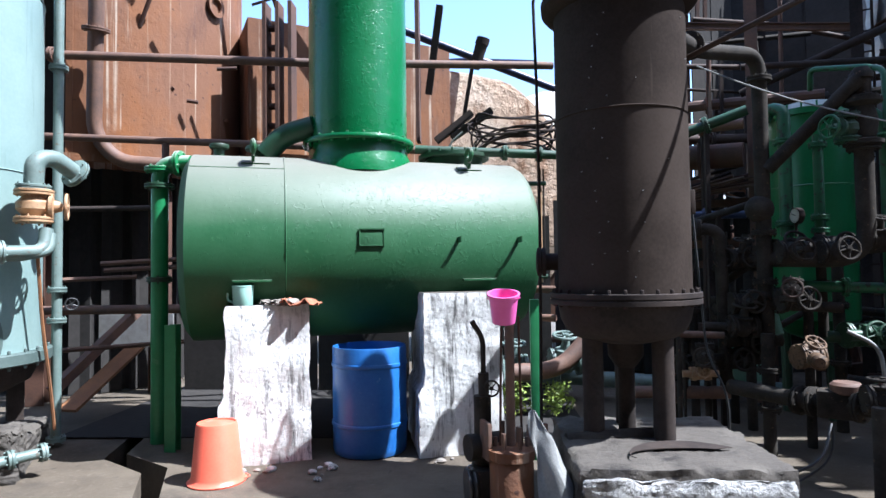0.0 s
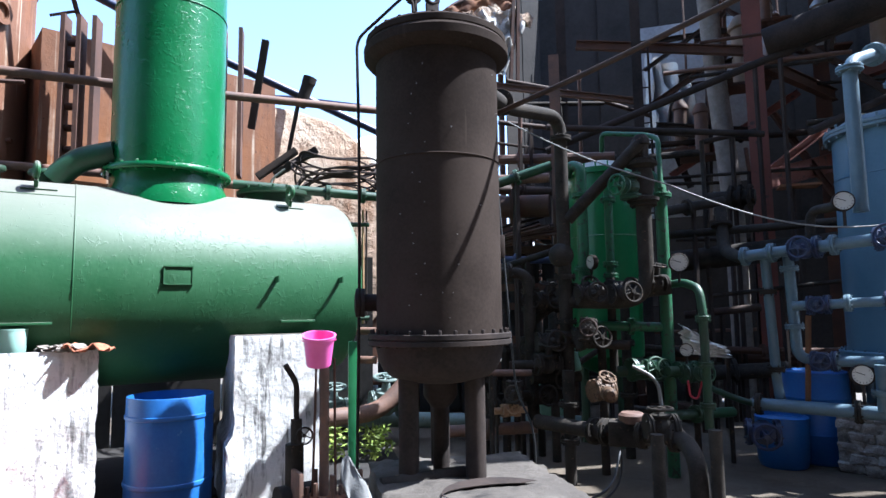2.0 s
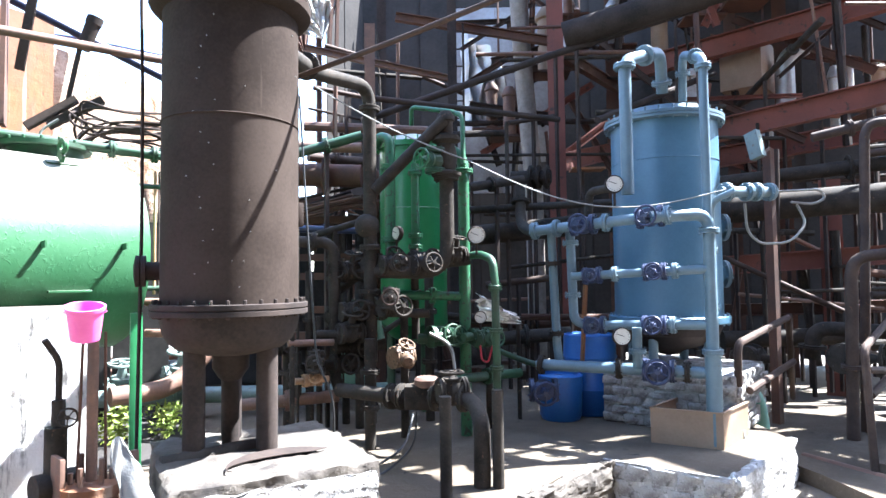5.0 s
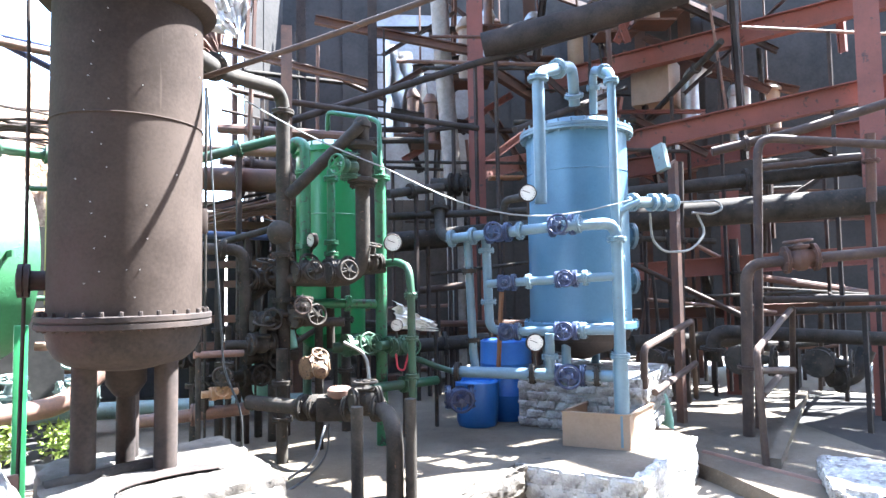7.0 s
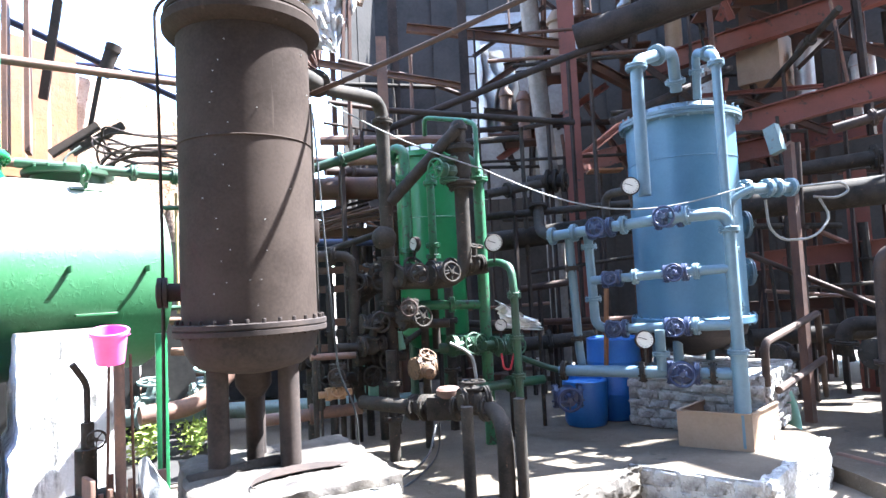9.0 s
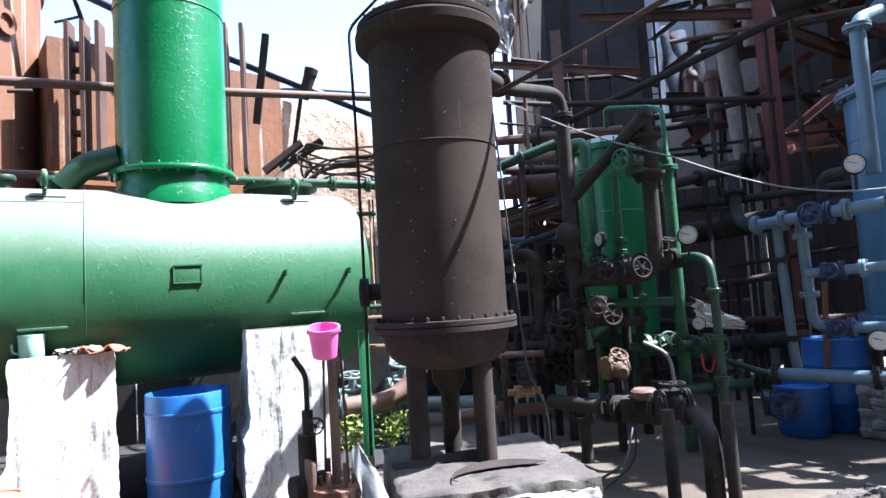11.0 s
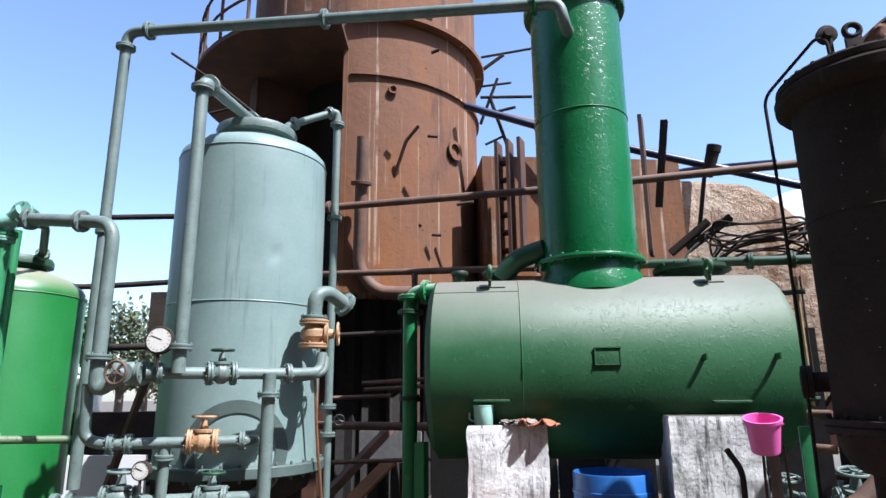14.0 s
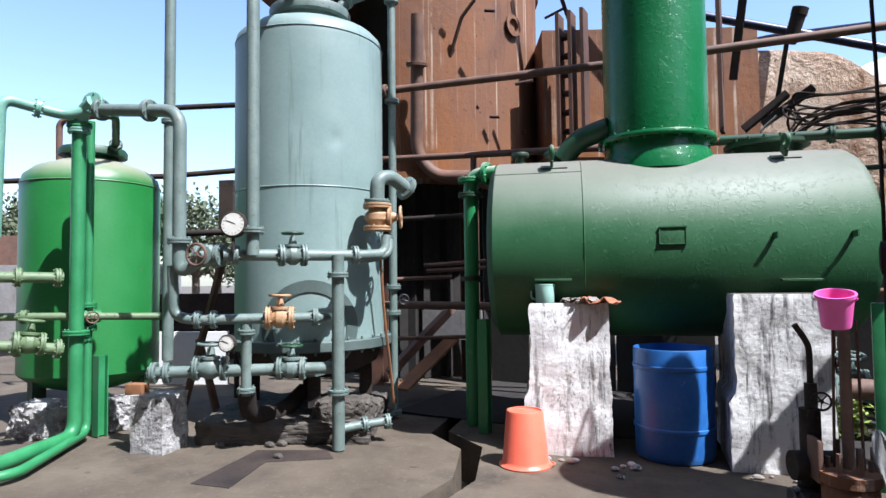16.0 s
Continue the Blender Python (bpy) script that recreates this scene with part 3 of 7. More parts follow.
pier(-1.717, 4.5, 0.653, 0.8, 1.26, 20, 0.04, "low whitewashed concrete pier with dark runs, mug and rags on top")
pier(-0.165, 4.8, 0.649, 0.9, 1.333, 12, 0.03, "tall whitewashed concrete pier with dark runs under the tank")

# ---- black tank ----
BX, BY, BR = 1.258, 3.914, 0.428
BF, BT = 1.331, 3.21
BP = 0.442
black = thing("vertical_tank", (BX, BY, BP), "weathered black-brown vertical steel tank on three pipe legs", "tank")
part("shell", lathe(bm_new(), (BX, BY, BF), (0, 0, 1), [(BR, 0), (BR, BT - BF + 0.05)], 72), "black", black)
part("bottom_flange", lathe(bm_new(), (BX, BY, BF - 0.045), (0, 0, 1), [(BR + 0.055, 0), (BR + 0.06, 0.004), (BR + 0.06, 0.032), (BR + 0.05, 0.036), (BR + 0.05, 0.041), (BR + 0.06, 0.045), (BR + 0.06, 0.072), (BR + 0.055, 0.076)], 64), "steel_dk", black)
bolt_ring("flange_bolt", black, "steel_dk", (BX, BY, BF), (0, 0, 1), BR + 0.032, 30, 0.012, 0.115)
part("dished_end", lathe(bm_new(), (BX, BY, BF - 0.04), (0, 0, -1), [(BR + 0.01, 0), (BR, 0.05), (BR * 0.97, 0.11), (BR * 0.9, 0.17), (BR * 0.76, 0.22), (BR * 0.5, 0.25), (0.14, 0.262)], 48), "steel_dk", black)
for a in (200, 320, 80):
    lx, ly = BX + 0.25 * math.cos(radians(a)), BY + 0.25 * math.sin(radians(a)) - 0.02
    part("leg", cyl(bm_new(), (lx, ly, BP), (lx, ly, BF - 0.2), 0.067, seg=24), "steel_dk", black)
part("drain", lathe(bm_new(), (BX, BY, BP), (0, 0, 1), [(0.055, 0), (0.055, 0.42), (0.075, 0.44), (0.115, 0.5), (0.115, BF - BP - 0.27)], 24), "steel_dk", black)
part("lid", lathe(bm_new(), (BX, BY, BT + 0.01), (0, 0, 1), [(BR + 0.005, 0), (BR + 0.06, 0.03), (BR + 0.082, 0.055), (BR + 0.085, 0.11), (BR + 0.07, 0.13), (BR + 0.062, 0.136), (BR + 0.07, 0.142), (BR + 0.07, 0.18), (BR + 0.05, 0.2), (BR * 0.95, 0.225), (BR * 0.8, 0.25), (BR * 0.5, 0.28), (0.1, 0.29)], 64), "black", black)
bolt_ring("lid_bolt", black, "black", (BX, BY, BT + 0.15), (0, 0, 1), BR + 0.045, 26, 0.015, 0.13)
part("side_nozzle", lathe(bm_new(), (BX - BR + 0.05, BY + 0.12, 1.57), (-1, 0.1, 0), [(0.06, 0), (0.06, 0.12), (0.1, 0.121), (0.1, 0.145), (0.09, 0.15), (0.1, 0.155), (0.1, 0.18), (0.05, 0.19)], 22), "steel_dk", black, "dark flanged side nozzle")
part("terminal_box", box(bm_new(), (BX + BR + 0.01, BY - 0.02, 1.95), (0.05, 0.09, 0.16), 0, 0.006), "steel_dk", black, "small dark terminal box")
bm = bm_new()
torus(bm, (BX, BY, 2.509), (0, 0, 1), BR + 0.001, 0.006, 72, 6)
part("weld_seam", bm, "black", black)
rnd = random.Random(31)
for k in range(26):
    a, z = (rnd.gauss(238, 5), BF + 0.15 + k * (BT - BF - 0.2) / 26) if k % 3 else (rnd.uniform(260, 330), rnd.uniform(BF + 0.1, BT - 0.1))
    q = Vector((math.cos(radians(a)), math.sin(radians(a)), 0))
    part("stud", cyl(bm_new(), Vector((BX, BY, z)) + q * (BR - 0.01), Vector((BX, BY, z)) + q * (BR + 0.007), 0.004, seg=6), "wire", black, "small pale stud")


def rough_block(name, x0, x1, y0, y1, z0, z1, mat, label, cat, rot=0.0, seed=0, amp=0.03, kind="", cuts=27):
    """A worn block of concrete with chipped edges and a gritty face."""
    bm = bm_new()
    mid, size = Vector(((x0 + x1) / 2, (y0 + y1) / 2, (z0 + z1) / 2)), Vector((x1 - x0, y1 - y0, z1 - z0))
    bmesh.ops.create_cube(bm, size=1.0, matrix=Matrix.Diagonal((*size, 1)))
    bmesh.ops.subdivide_edges(bm, edges=bm.edges, cuts=cuts, use_grid_fill=True)
    turn = Matrix.Translation(mid) @ Matrix.Rotation(radians(rot), 4, "Z")
    off = Vector((seed * 3.7, seed * 1.3, 0))
    for v in bm.verts:
        gaps = sorted(size[i] / 2 - abs(v.co[i]) for i in range(3) if not (i == 2 and v.co.z < 0))
        near = gaps[1] if len(gaps) > 1 else 1.0
        w = turn @ v.co
        q = w * 6 + off
        low = w.z < z0 + 0.01
        chip = max(0.0, 1 - near / 0.06) * max(0.0, noise.noise(w * 9 + off) + 0.25) * min(amp, 0.05) * 1.6
        inward = Vector((-math.copysign(1, v.co.x) if size.x / 2 - abs(v.co.x) < 0.06 else 0, -math.copysign(1, v.co.y) if size.y / 2 - abs(v.co.y) < 0.06 else 0, -1 if not low and v.co.z > 0 and size.z / 2 - v.co.z < 0.06 else 0))
        w += turn.to_3x3() @ (inward * chip)
        w += Vector((noise.noise(q), noise.noise(q + Vector((7, 0, 0))), 0 if low else noise.noise(q + Vector((0, 7, 0))) * 0.4)) * amp * 0.5
        w += Vector((noise.noise(q * 4), noise.noise(q * 4 + Vector((7, 0, 0))), 0 if low else noise.noise(q * 4 + Vector((0, 3, 0))) * 0.6)) * min(amp, 0.04) * 0.4
        w += Vector((noise.noise(q * 11), noise.noise(q * 11 + Vector((7, 0, 0))), 0 if low else noise.noise(q * 11 + Vector((0, 3, 0))))) * min(amp, 0.03) * 0.4
        v.co = w
    return solo(name, bm, mat, label, cat, kind=kind, crease=45)


rough_block("plinth", 0.81, 1.972, 3.123, BY + 0.42, 0.0, BP, "concrete_dk", "oily concrete plinth with chipped edges under the black tank", "plinth", 0, 3, 0.022)
rough_block("plinth_edge", 0.83, 1.952, 3.083, 3.153, 0.0, BP - 0.05, "white_brick", "whitewashed chipped front edge of the tank plinth", "plinth", 0, 5, 0.02)

# ---- mint tank ----
MX, MY, MR = -4.19, 4.533, 0.763
MB, MT = 0.857, 4.037
mint = thing("pressure_filter", (MX, MY, 0), "pale mint-grey vertical steel tank with dents and pipework", "tank")
bm = lathe(bm_new(), (MX, MY, MB), (0, 0, 1), [(MR, (MT - MB - 0.12) * k / 48) for k in range(48)] + [(MR, MT - MB - 0.12), (MR * 0.985, MT - MB - 0.05), (MR * 0.9, MT - MB + 0.02), (MR * 0.7, MT - MB + 0.09), (0.3, MT - MB + 0.14)], 128)
# dents in the shell
for dc, deep, wide in (((-3.348, 4.076, 3.542), 0.05, 0.08), ((-3.464, 4.124, 2.828), 0.06, 0.065), ((-3.642, 4.074, 2.639), 0.012, 0.05)):
    for v in bm.verts:
        d = (v.co - Vector(dc)).length
        if d < wide * 3:
            out = Vector((v.co.x - MX, v.co.y - MY, 0)).normalized()
            v.co -= out * deep * math.exp(-(d / wide) ** 2)
part("shell", bm, "mint", mint)
for z in (2.374, MT - 0.12):
    bm = bm_new()
    torus(bm, (MX, MY, z), (0, 0, 1), MR + 0.001, 0.007, 72, 6)
    part("weld_seam", bm, "mint", mint)
# flange and bolts take the darker mint: shadow put into the colour
part("base_flange", lathe(bm_new(), (MX, MY, MB - 0.05), (0, 0, 1), [(MR + 0.07, 0), (MR + 0.08, 0.01), (MR + 0.08, 0.09), (MR + 0.07, 0.1)], 64), "mint_shaded", mint)
bolt_ring("flange_bolt", mint, "mint_shaded", (MX, MY, MB), (0, 0, 1), MR + 0.045, 32, 0.013, 0.16)
part("dished_end", lathe(bm_new(), (MX, MY, MB - 0.05), (0, 0, -1), [(MR, 0), (MR * 0.9, 0.16), (MR * 0.6, 0.28), (0.2, 0.32)], 48), "steel_dk", mint)
part("neck", lathe(bm_new(), (MX, MY, MT + 0.05), (0, 0, 1), [(0.42, 0), (0.36, 0.1), (0.36, 0.16), (0.42, 0.17), (0.43, 0.23), (0.42, 0.26), (0.2, 0.28)], 40), "mint_pipe", mint)
bolt_ring("neck_bolt", mint, "mint_pipe", (MX, MY, MT + 0.27), (0, 0, 1), 0.385, 20, 0.012, 0.12)
for a in (45, 135, 225, 315):
    lx, ly = MX + MR * 0.75 * math.cos(radians(a)), MY + MR * 0.75 * math.sin(radians(a))
    part("leg", box(bm_new(), (lx, ly, (MB - 0.05 + 0.25) / 2 + 0.02), (0.12, 0.12, MB - 0.3), a), "steel_dk", mint)
rough_block("plinth", MX - 0.8, MX + 0.8, MY - 0.86, MY + 0.6, -0.012, 0.2, "concrete_dk", "broken oily stone plinth under the mint tank", "plinth", 28, 8, 0.035)
rough_block("stone_block", MX + 0.42, MX + 0.95, MY - 0.5, MY - 0.1, -0.012, 0.36, "concrete_dk", "rough dark stone block beside the tank plinth", "block", 30, 9, 0.05)

# ---- far left green tank ----
GX, GY, GR = -6.667, 3.654, 0.702
GB, GT = 0.518, 2.56
left_tank = thing("softener_tank", (GX, GY, 0), "bright green vertical steel tank with a domed top", "tank")
part("shell", lathe(bm_new(), (GX, GY, GB), (0, 0, 1), [(0.3, -0.2), (GR * 0.8, -0.12), (GR, 0), (GR, GT - GB), (GR * 0.96, GT - GB + 0.1), (GR * 0.8, GT - GB + 0.2), (GR * 0.5, GT - GB + 0.28), (0.2, GT - GB + 0.3)], 64), "green_olive", left_tank)
bm = bm_new()
torus(bm, (GX, GY, GT), (0, 0, 1), GR + 0.001, 0.007, 64, 6)
part("weld_seam", bm, "green_olive", left_tank)
part("neck", lathe(bm_new(), (GX, GY, GT + 0.26), (0, 0, 1), [(0.3, 0), (0.27, 0.08), (0.35, 0.09), (0.35, 0.15), (0.33, 0.18), (0.1, 0.2)], 32), "green_dk", left_tank)
for a in (30, 150, 270):
    lx, ly = GX + GR * 0.8 * math.cos(radians(a)), GY + GR * 0.8 * math.sin(radians(a))
    part("leg", box(bm_new(), (lx, ly, (GB - 0.02) / 2 - 0.006), (0.14, 0.1, GB - 0.0), a), "green_dk", left_tank)

# ---- blue tank ----
UX, UY, UR = 5.908, 4.447, 0.557
UB, UT = 1.064, 3.138
blue = thing("process_tank", (UX, UY, 0.55), "blue-painted vertical steel tank with bolted lid on a brick pedestal", "tank")
part("shell", lathe(bm_new(), (UX, UY, UB), (0, 0, 1), [(UR, 0), (UR, UT - UB)], 72), "blue", blue)
part("lid_flange", lathe(bm_new(), (UX, UY, UT - 0.02), (0, 0, 1), [(UR + 0.05, 0), (UR + 0.07, 0.01), (UR + 0.07, 0.035), (UR + 0.06, 0.04), (UR + 0.07, 0.045), (UR + 0.07, 0.075), (UR + 0.05, 0.085), (UR * 0.98, 0.11), (UR * 0.85, 0.16), (UR * 0.5, 0.21), (0.1, 0.23)], 64), "blue_pipe", blue)
bolt_ring("lid_bolt", blue, "blue_pipe", (UX, UY, UT + 0.03), (0, 0, 1), UR + 0.045, 28, 0.011, 0.14)
part("base_flange", lathe(bm_new(), (UX, UY, UB - 0.06), (0, 0, 1), [(UR + 0.06, 0), (UR + 0.07, 0.01), (UR + 0.07, 0.07), (UR + 0.06, 0.08)], 64), "blue", blue)
bolt_ring("base_bolt", blue, "blue_pipe", (UX, UY, UB - 0.02), (0, 0, 1), UR + 0.045, 28, 0.011, 0.12)
part("dished_end", lathe(bm_new(), (UX, UY, UB - 0.06), (0, 0, -1), [(UR, 0), (UR * 0.92, 0.12), (UR * 0.6, 0.24), (0.15, 0.3), (0.1, 0.34)], 40), "steel_dk", blue)
bm = bm_new()
torus(bm, (UX, UY, 2.714), (0, 0, 1), UR + 0.001, 0.006, 64, 6)
part("weld_seam", bm, "blue", blue)
for a in (20, 110, 200, 290):
    lx, ly = UX + 0.42 * math.cos(radians(a)), UY + 0.42 * math.sin(radians(a))
    part("leg", cyl(bm_new(), (lx, ly, 0.55), (lx, ly, UB - 0.1), 0.05, seg=12), "blue_pipe", blue)

# ---- rear green tank ----
VX, VY, VR = 3.748, 6.315, 0.395
VB, VT = 0.98, 3.026
rear = thing("rear_tank", (VX, VY, 0), "bright green vertical tank behind black valve pipework", "tank")
part("shell", lathe(bm_new(), (VX, VY, VB), (0, 0, 1), [(0.1, -0.22), (VR * 0.7, -0.15), (VR, 0), (VR, VT - VB), (VR + 0.05, VT - VB), (VR + 0.05, VT - VB + 0.06), (VR * 0.98, VT - VB + 0.07), (VR * 0.8, VT - VB + 0.14), (0.1, VT - VB + 0.2)], 56), "green_b", rear)
bolt_ring("lid_bolt", rear, "green_pipe", (VX, VY, VT + 0.05), (0, 0, 1), VR + 0.025, 20, 0.01, 0.13)
bm = bm_new()
torus(bm, (VX, VY, 2.319), (0, 0, 1), VR + 0.001, 0.006, 56, 6)
part("weld_seam", bm, "green_b", rear)
for a in (30, 150, 270):
    lx, ly = VX + VR * 0.7 * math.cos(radians(a)), VY + VR * 0.7 * math.sin(radians(a))
    part("leg", cyl(bm_new(), (lx, ly, 0), (lx, ly, VB), 0.05, seg=10), "green_dk", rear)


# ---- rusty furnace behind ----
FX, FY, FR = -5.309, 8.494, 2.019
FB = 2.919
furnace = thing("furnace_shell", (FX, FY, 0), "huge rust-brown cylindrical furnace shell with pale runs", "furnace")
VIEW = math.atan2(-0.4 - FY, 0.2 - FX)


def arc_wall(name, a0, a1, r0, r1, z0, z1, mat, parent, n=40):
    bm = bm_new()
    rows = []
    for i in range(n + 1):
        a = VIEW + radians(a0 + (a1 - a0) * i / n)
        c, s = math.cos(a), math.sin(a)
        rows.append([bm.verts.new((FX + r * c, FY + r * s, z)) for r, z in ((r0, z0), (r1, z0), (r1, z1), (r0, z1))])
    for a, b in zip(rows, rows[1:]):
        skin(bm, a, b)
    bm.faces.new(rows[0])
    bm.faces.new(list(reversed(rows[-1])))
    bmesh.ops.recalc_face_normals(bm, faces=bm.faces)
    return part(name, bm, mat, parent)


ZP = 6.598
arc_wall("shell", -8, 200, FR - 0.03, FR, FB, ZP + 6, "rust", furnace, 90)
arc_wall("upper_shell", -160, -8, FR - 0.03, FR, ZP + 0.15, ZP + 6, "rust", furnace, 60)
# recess back in near-black: its inner shade put into the colour
arc_wall("recess_wall", -100, -7, FR - 0.95, FR - 0.9, FB, ZP + 0.04, "shade_dark", furnace, 30)
arc_wall("side_shell", -110, -60, FR - 0.03, FR, FB, ZP + 0.1, "rust_dk", furnace, 24)
arc_wall("jamb", -61, -60, FR - 0.9, FR, FB, ZP, "rust_dk", furnace, 2)
arc_wall("recess_floor", -100, -8, FR - 0.75, FR - 0.03, FB - 0.02, FB, "rust_dk", furnace, 30)
arc_wall("platform", -112, -7, FR - 1.1, FR + 0.9, ZP, ZP + 0.08, "rust_dk", furnace, 40)
arc_wall("stiffener_ring", -6, 200, FR, FR + 0.16, ZP + 0.55, ZP + 0.62, "rust", furnace, 70)
arc_wall("stiffener_ring", -6, 200, FR, FR + 0.05, ZP - 0.42, ZP - 0.38, "rust", furnace, 70)
arc_wall("bottom_ring", -100, 200, FR, FR + 0.06, FB - 0.05, FB + 0.04, "rust", furnace, 70)
arc_wall("jamb", -9, -7, FR - 0.7, FR + 0.02, FB, ZP, "rust", furnace, 3)
# guard rail of the platform
for k in range(7):
    a = VIEW + radians(-88 + k * 13)
    q = Vector((FX + (FR + 0.85) * math.cos(a), FY + (FR + 0.85) * math.sin(a), ZP + 0.08))
    part("rail_post", cyl(bm_new(), q, q + Vector((0, 0, 0.95)), 0.025, seg=8), "rust_dk", furnace)
for h in (0.5, 0.95):
    pts = []
    for k in range(14):
        a = VIEW + radians(-88 + k * 6)
        pts.append((FX + (FR + 0.85) * math.cos(a), FY + (FR + 0.85) * math.sin(a), ZP + 0.08 + h))
    part("rail", sweep(bm_new(), pts, 0.022, 8), "rust_dk", furnace)


def on_furnace(a, z, out=0.0):
    a = VIEW + radians(a)
    n = Vector((math.cos(a), math.sin(a), 0))
    return Vector((FX, FY, z)) + n * (FR + out), n


for a, z, r in ((44, ZP - 1.35, 0.13), (12, ZP - 0.62, 0.06), (30, ZP + 0.9, 0.06), (52, ZP - 2.9, 0.03)):
    p, n = on_furnace(a, z)
    part("nozzle", lathe(bm_new(), p - n * 0.03, n, [(r, 0), (r, 0.06), (r * 1.25, 0.06), (r * 1.25, 0.09), (r * 0.8, 0.09), (r * 0.8, 0.04)], 20), "rust", furnace)
for pts in ([(-3.458, 7.016, 5.301), (-3.659, 7.007, 5.101), (-3.885, 7.074, 4.617)], [(-3.609, 7.389, 3.935), (-3.911, 7.346, 3.737), (-4.247, 7.416, 3.112)], [(-4.287, 7.202, 3.609), (-4.349, 7.22, 3.477), (-4.425, 7.112, 3.755)], [(-3.338, 7.07, 5.144), (-3.201, 7.122, 5.125)], [(-3.457, 7.435, 3.769), (-3.327, 7.482, 3.757)], [(-3.145, 6.8, 6.281), (-3.033, 6.828, 6.318)], [(-4.302, 6.937, 4.492), (-4.173, 6.986, 4.473)], [(-3.101, 7.536, 4.205), (-2.863, 7.608, 4.231)]):
    part("welded_bar", sweep(bm_new(), rounded(pts, 0.05), 0.026, 8), "rust_dk", furnace)
for a in (-60, -20, 25, 70, 130):
    p, n = on_furnace(a, 0, -0.3)
    part("leg", ibeam(bm_new(), p, (p.x, p.y, FB + 0.02), 0.2, 0.22, 0.02, up=n), "rust_dk", furnace)
# dark plates below the shell, painting in the shaded space there
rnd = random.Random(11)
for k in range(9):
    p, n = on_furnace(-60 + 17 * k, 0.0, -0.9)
    part("skirt_plate", box(bm_new(), (p.x, p.y, FB / 2), (0.95, 0.05, FB), math.degrees(math.atan2(n.y, n.x)) + 90), "shade_dark", furnace)

# duct beside the furnace
duct = thing("rusty_duct", (-2.633, 8.211, 3.549), "rusty rectangular duct with bolted vertical ribs", "duct")
bm = bm_new()
beam_box(bm, (-3.145, 8.532, 4.176), (-0.385, 10.08, 4.176), 1.0, 1.9)
part("casing", bm, "rust", duct)
for k, x in enumerate((-2.564, -2.387, -2.211, -0.698, -0.49)):
    part("rib", box(bm_new(), (x, 7.912, 4.226), (0.05, 0.24, 1.95)), "rust_dk", duct)
for k in range(6):
    part("stud", cyl(bm_new(), (-2.532, 7.932, 4.876 - k * 0.27), (-2.382, 7.932, 4.876 - k * 0.27), 0.045, seg=10), "rust_dk", duct)

# cream lined vessels
vessel = thing("lined_vessel", (-0.145, 10.073, 2.942), "broken cream refractory vessel end, sunlit and flaking", "vessel")
bm = lathe(bm_new(), (-0.148, 10.079, 2.752), (0.12, -1, 0.0), [(2.15, -2.5), (2.15, 0), (2.08, 0.04), (1.0, 0.14), (0.2, 0.18)], 64)
for v in bm.verts:
    v.co += Vector((noise.noise(v.co * 3), noise.noise(v.co * 3 + Vector((4, 0, 0))), noise.noise(v.co * 3 + Vector((0, 4, 0))))) * 0.06
part("shell", bm, "cream", vessel)
part("stand", box(bm_new(), (-0.306, 10.916, 1.515), (2.6, 1.6, 1.4)), "rust_dk", vessel)
vessel = thing("lined_vessel", (1.491, 11.268, 3.069), "pale grey dished vessel end in the sun", "vessel")
bm = lathe(bm_new(), (1.764, 11.261, 3.698), (0.05, -1, 0.1), [(1.2, -3), (1.2, 0), (1.1, 0.16), (0.7, 0.3), (0.1, 0.38)], 48)
part("shell", bm, "panel", vessel)
part("stand", box(bm_new(), (1.859, 12.336, 1.826), (1.8, 1.6, 2.4)), "rust_dk", vessel)
# torn hood of a duct against the sky
hood = thing("torn_hood", (3.6, 9.5, 5.3), "torn rusty duct hood with a pale crumpled lining against the sky", "duct hood")
HC, HR = Vector((3.62, 9.5, 5.48)), 1.46


def hood_sector(a0, a1, r0, r1, depth, rag, n=44, m=10):
    """A thick ragged sector of a disc that faces the yard."""
    bm = bm_new()
    vs = []
    for i in range(n + 1):
        a = radians(a0 + (a1 - a0) * i / n)
        lo = r0 + rag * noise.noise(Vector((i * 0.35, r0 * 5, 0)))
        hi = r1 + rag * 0.25 * noise.noise(Vector((i * 0.6, r1 * 5, 3)))
        vs.append([bm.verts.new(HC + Vector((math.cos(a), 0, math.sin(a))) * (lo + (hi - lo) * j / m) + Vector((0, depth + rag * 0.5 * noise.noise(Vector((i * 0.3, j * 0.5, r0 * 7))), 0))) for j in range(m + 1)])
    for i in range(n):
        for j in range(m):
            bm.faces.new((vs[i][j], vs[i + 1][j], vs[i + 1][j + 1], vs[i][j + 1]))
    return bm


plate = part("side_plate", hood_sector(82, 186, 1.08, HR, 0.0, 0.16), "rust", hood)
plate.modifiers.new("thick", "SOLIDIFY").thickness = 0.03
lining = part("lining", hood_sector(66, 172, 0.12, 1.14, -0.06, 0.26), "lining", hood, "pale crumpled sheet lining")
lining.modifiers.new("thick", "SOLIDIFY").thickness = 0.01
part("rim", sweep(bm_new(), [HC + Vector((math.cos(a), 0, math.sin(a))) * (HR + 0.012 * noise.noise(Vector((a * 9, 0, 0)))) for a in [radians(82 + 5 * k) for k in range(21)]], 0.045, 8), "rust_dk", hood)
part("back", hood_sector(82, 186, 0.05, HR - 0.02, 0.9, 0.1), "rust_dk", hood)
for x0, x1 in ((3.82, 3.74), (3.9, 3.86)):
    part("edge_bar", beam_box(bm_new(), (x0, 9.4, 6.95), (x1, 9.42, 5.4), 0.06, 0.05), "rust_dk", hood)
